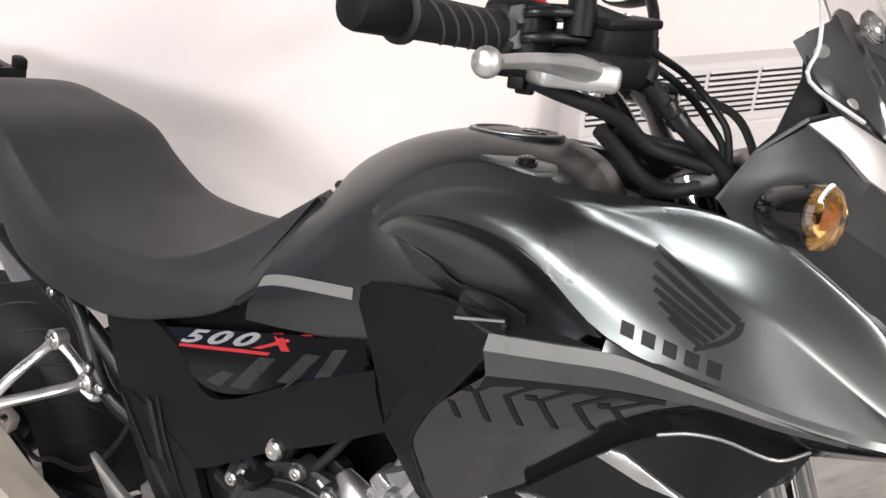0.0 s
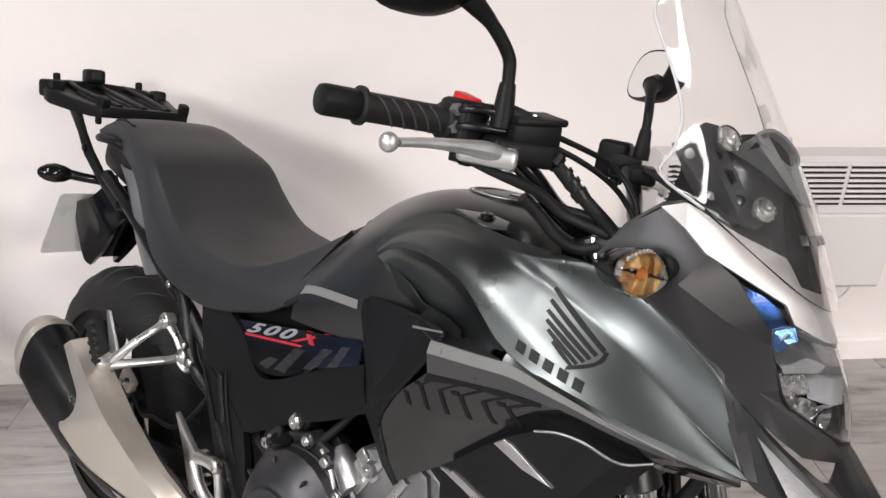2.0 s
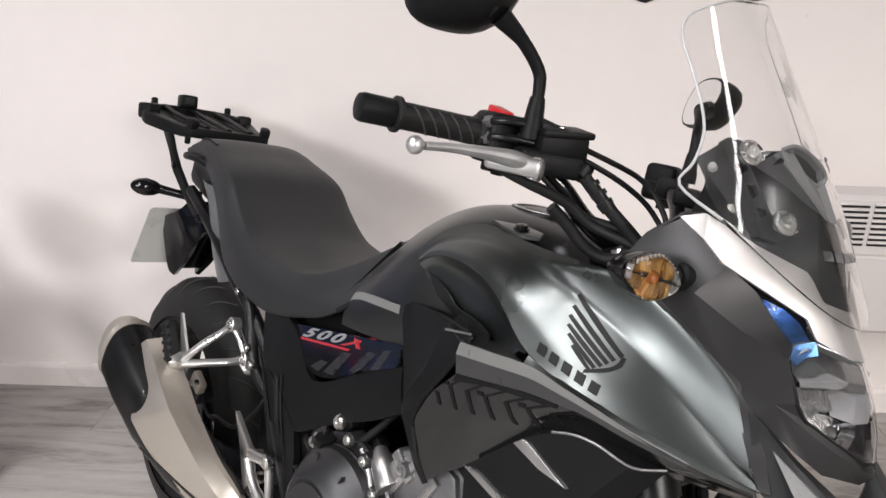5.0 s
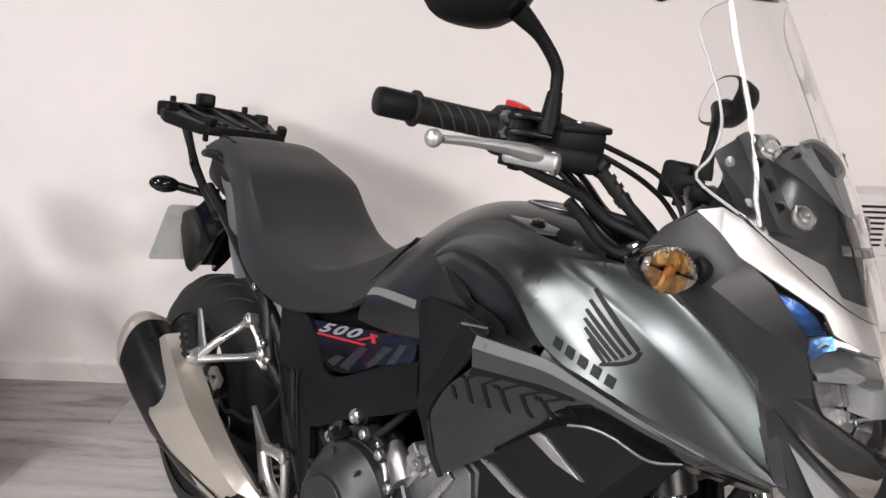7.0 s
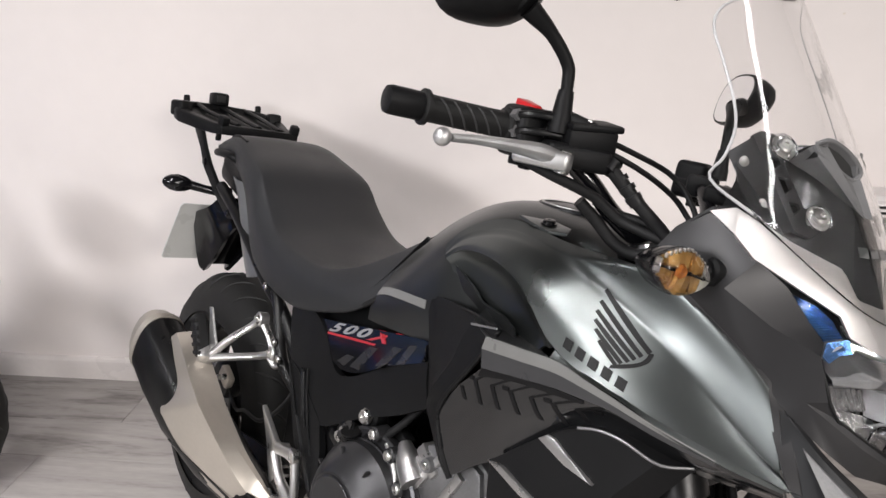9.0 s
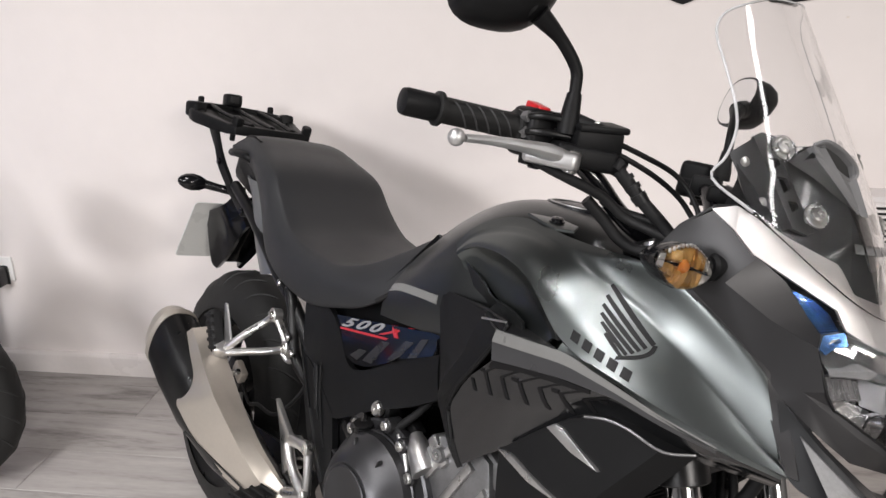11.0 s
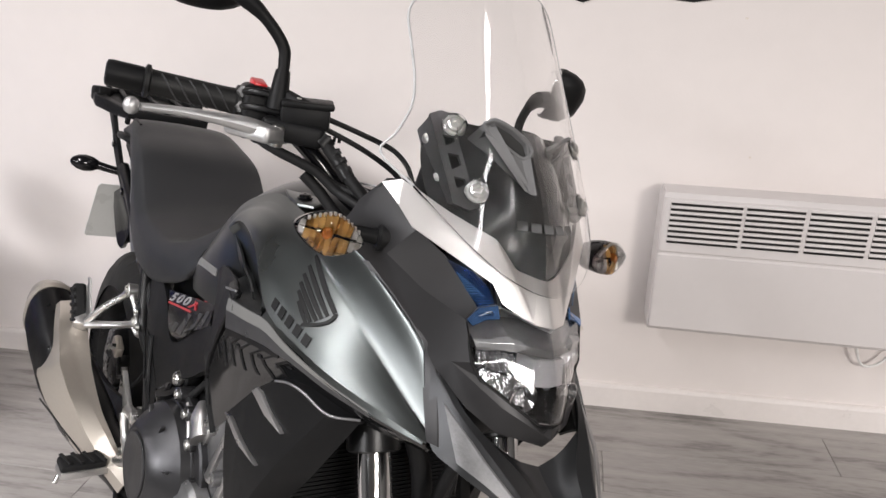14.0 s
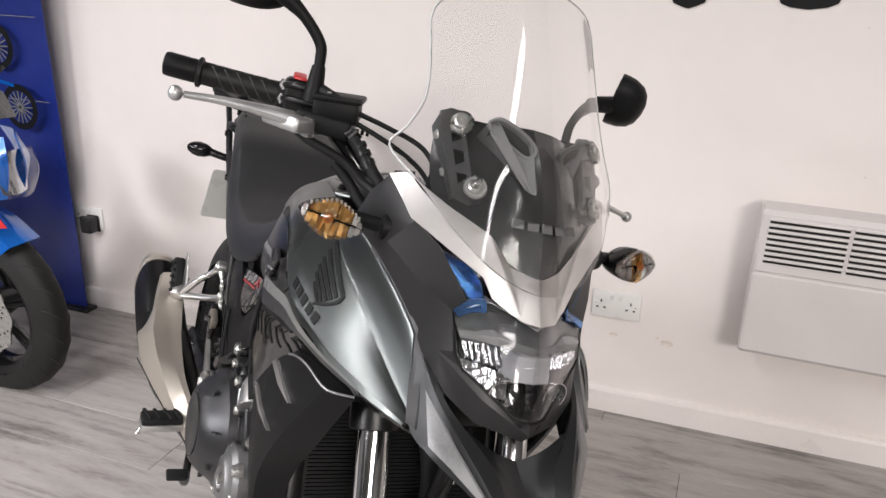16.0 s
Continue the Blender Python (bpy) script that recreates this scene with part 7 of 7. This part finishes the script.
sheet("red_inner_guard", [[(-.02, -.07, .66), (-.10, -.085, .66), (-.16, -.09, .64)], [(.01, -.06, .61), (-.08, -.075, .60), (-.14, -.08, .60)]], RED, blue, "dark red inner cover", nu=8, nv=4, thick=.004)
for ob in list(blue.children):
    if ob.name.split(".")[0] in ("headlight_cowl", "lime_trim", "mirror_stem", "headlight", "headlight_bowl", "fly_screen", "red_inner_guard"):
        ob.location.x += .20
box("rear_body", (-.75, 0, .72), (.95, .28, .30), BLUE, blue, "blue tank and body", bevel=.10, seg=4)
box("engine", (-.55, 0, .42), (.42, .34, .36), ENGINE, blue, "dark engine", bevel=.05)
wheel("rear_wheel", (-1.36, 0, .305), .305, .15, .222, "black rear wheel", blue, spokes=6, disc=False, treads=20)
tube("tail_arm", [(-.70, 0, .40), (-1.36, .09, .305)], .03, ENGINE, blue, n=10)

# ---- floor planks, last ----
PW, PL = 0.185, 1.22
pm = bmesh.new()
box_into(pm, (0, 0, -0.005), (PL - 0.0012, PW - 0.0012, 0.010), None, 0.0)
bmesh.ops.bevel(pm, geom=[e for e in pm.edges if all(v.co.z > -0.001 for v in e.verts)], offset=0.0009, segments=1, affect="EDGES")
plank_mesh = bpy.data.meshes.new("plank")
pm.to_mesh(plank_mesh)
pm.free()
plank_mesh.materials.append(LAMINATE)
starts = {0: 1.675, 1: 1.015, 3: -0.39, 2: 0.30}
rr = random.Random(5)
for row in range(-1, 14):
    yc = 1.89 + PW / 2 - PW * row
    s = starts.get(row, rr.uniform(0, PL))
    x = s + PL / 2 + PL * math.floor((X0 - s) / PL)
    while x - PL / 2 < X1:
        ob = new("plank", plank_mesh)
        ob.parent = floor
        ob.location = Vector((x, yc, 0)) - Vector(floor.location)
        x += PL
# the part of the floor behind the camera, as one sheet of joined boards
rest = bmesh.new()
for row in range(14, 50):
    yc = 1.89 + PW / 2 - PW * row
    if yc < Y0 - 0.1:
        break
    x = X0 + rr.uniform(0, PL)
    while x - PL / 2 < X1:
        box_into(rest, (x, yc, -0.005), (PL - 0.0012, PW - 0.0012, 0.010))
        x += PL
tagged(part("plank_field", rest, LAMINATE, floor, smooth=False), kind="stuff")
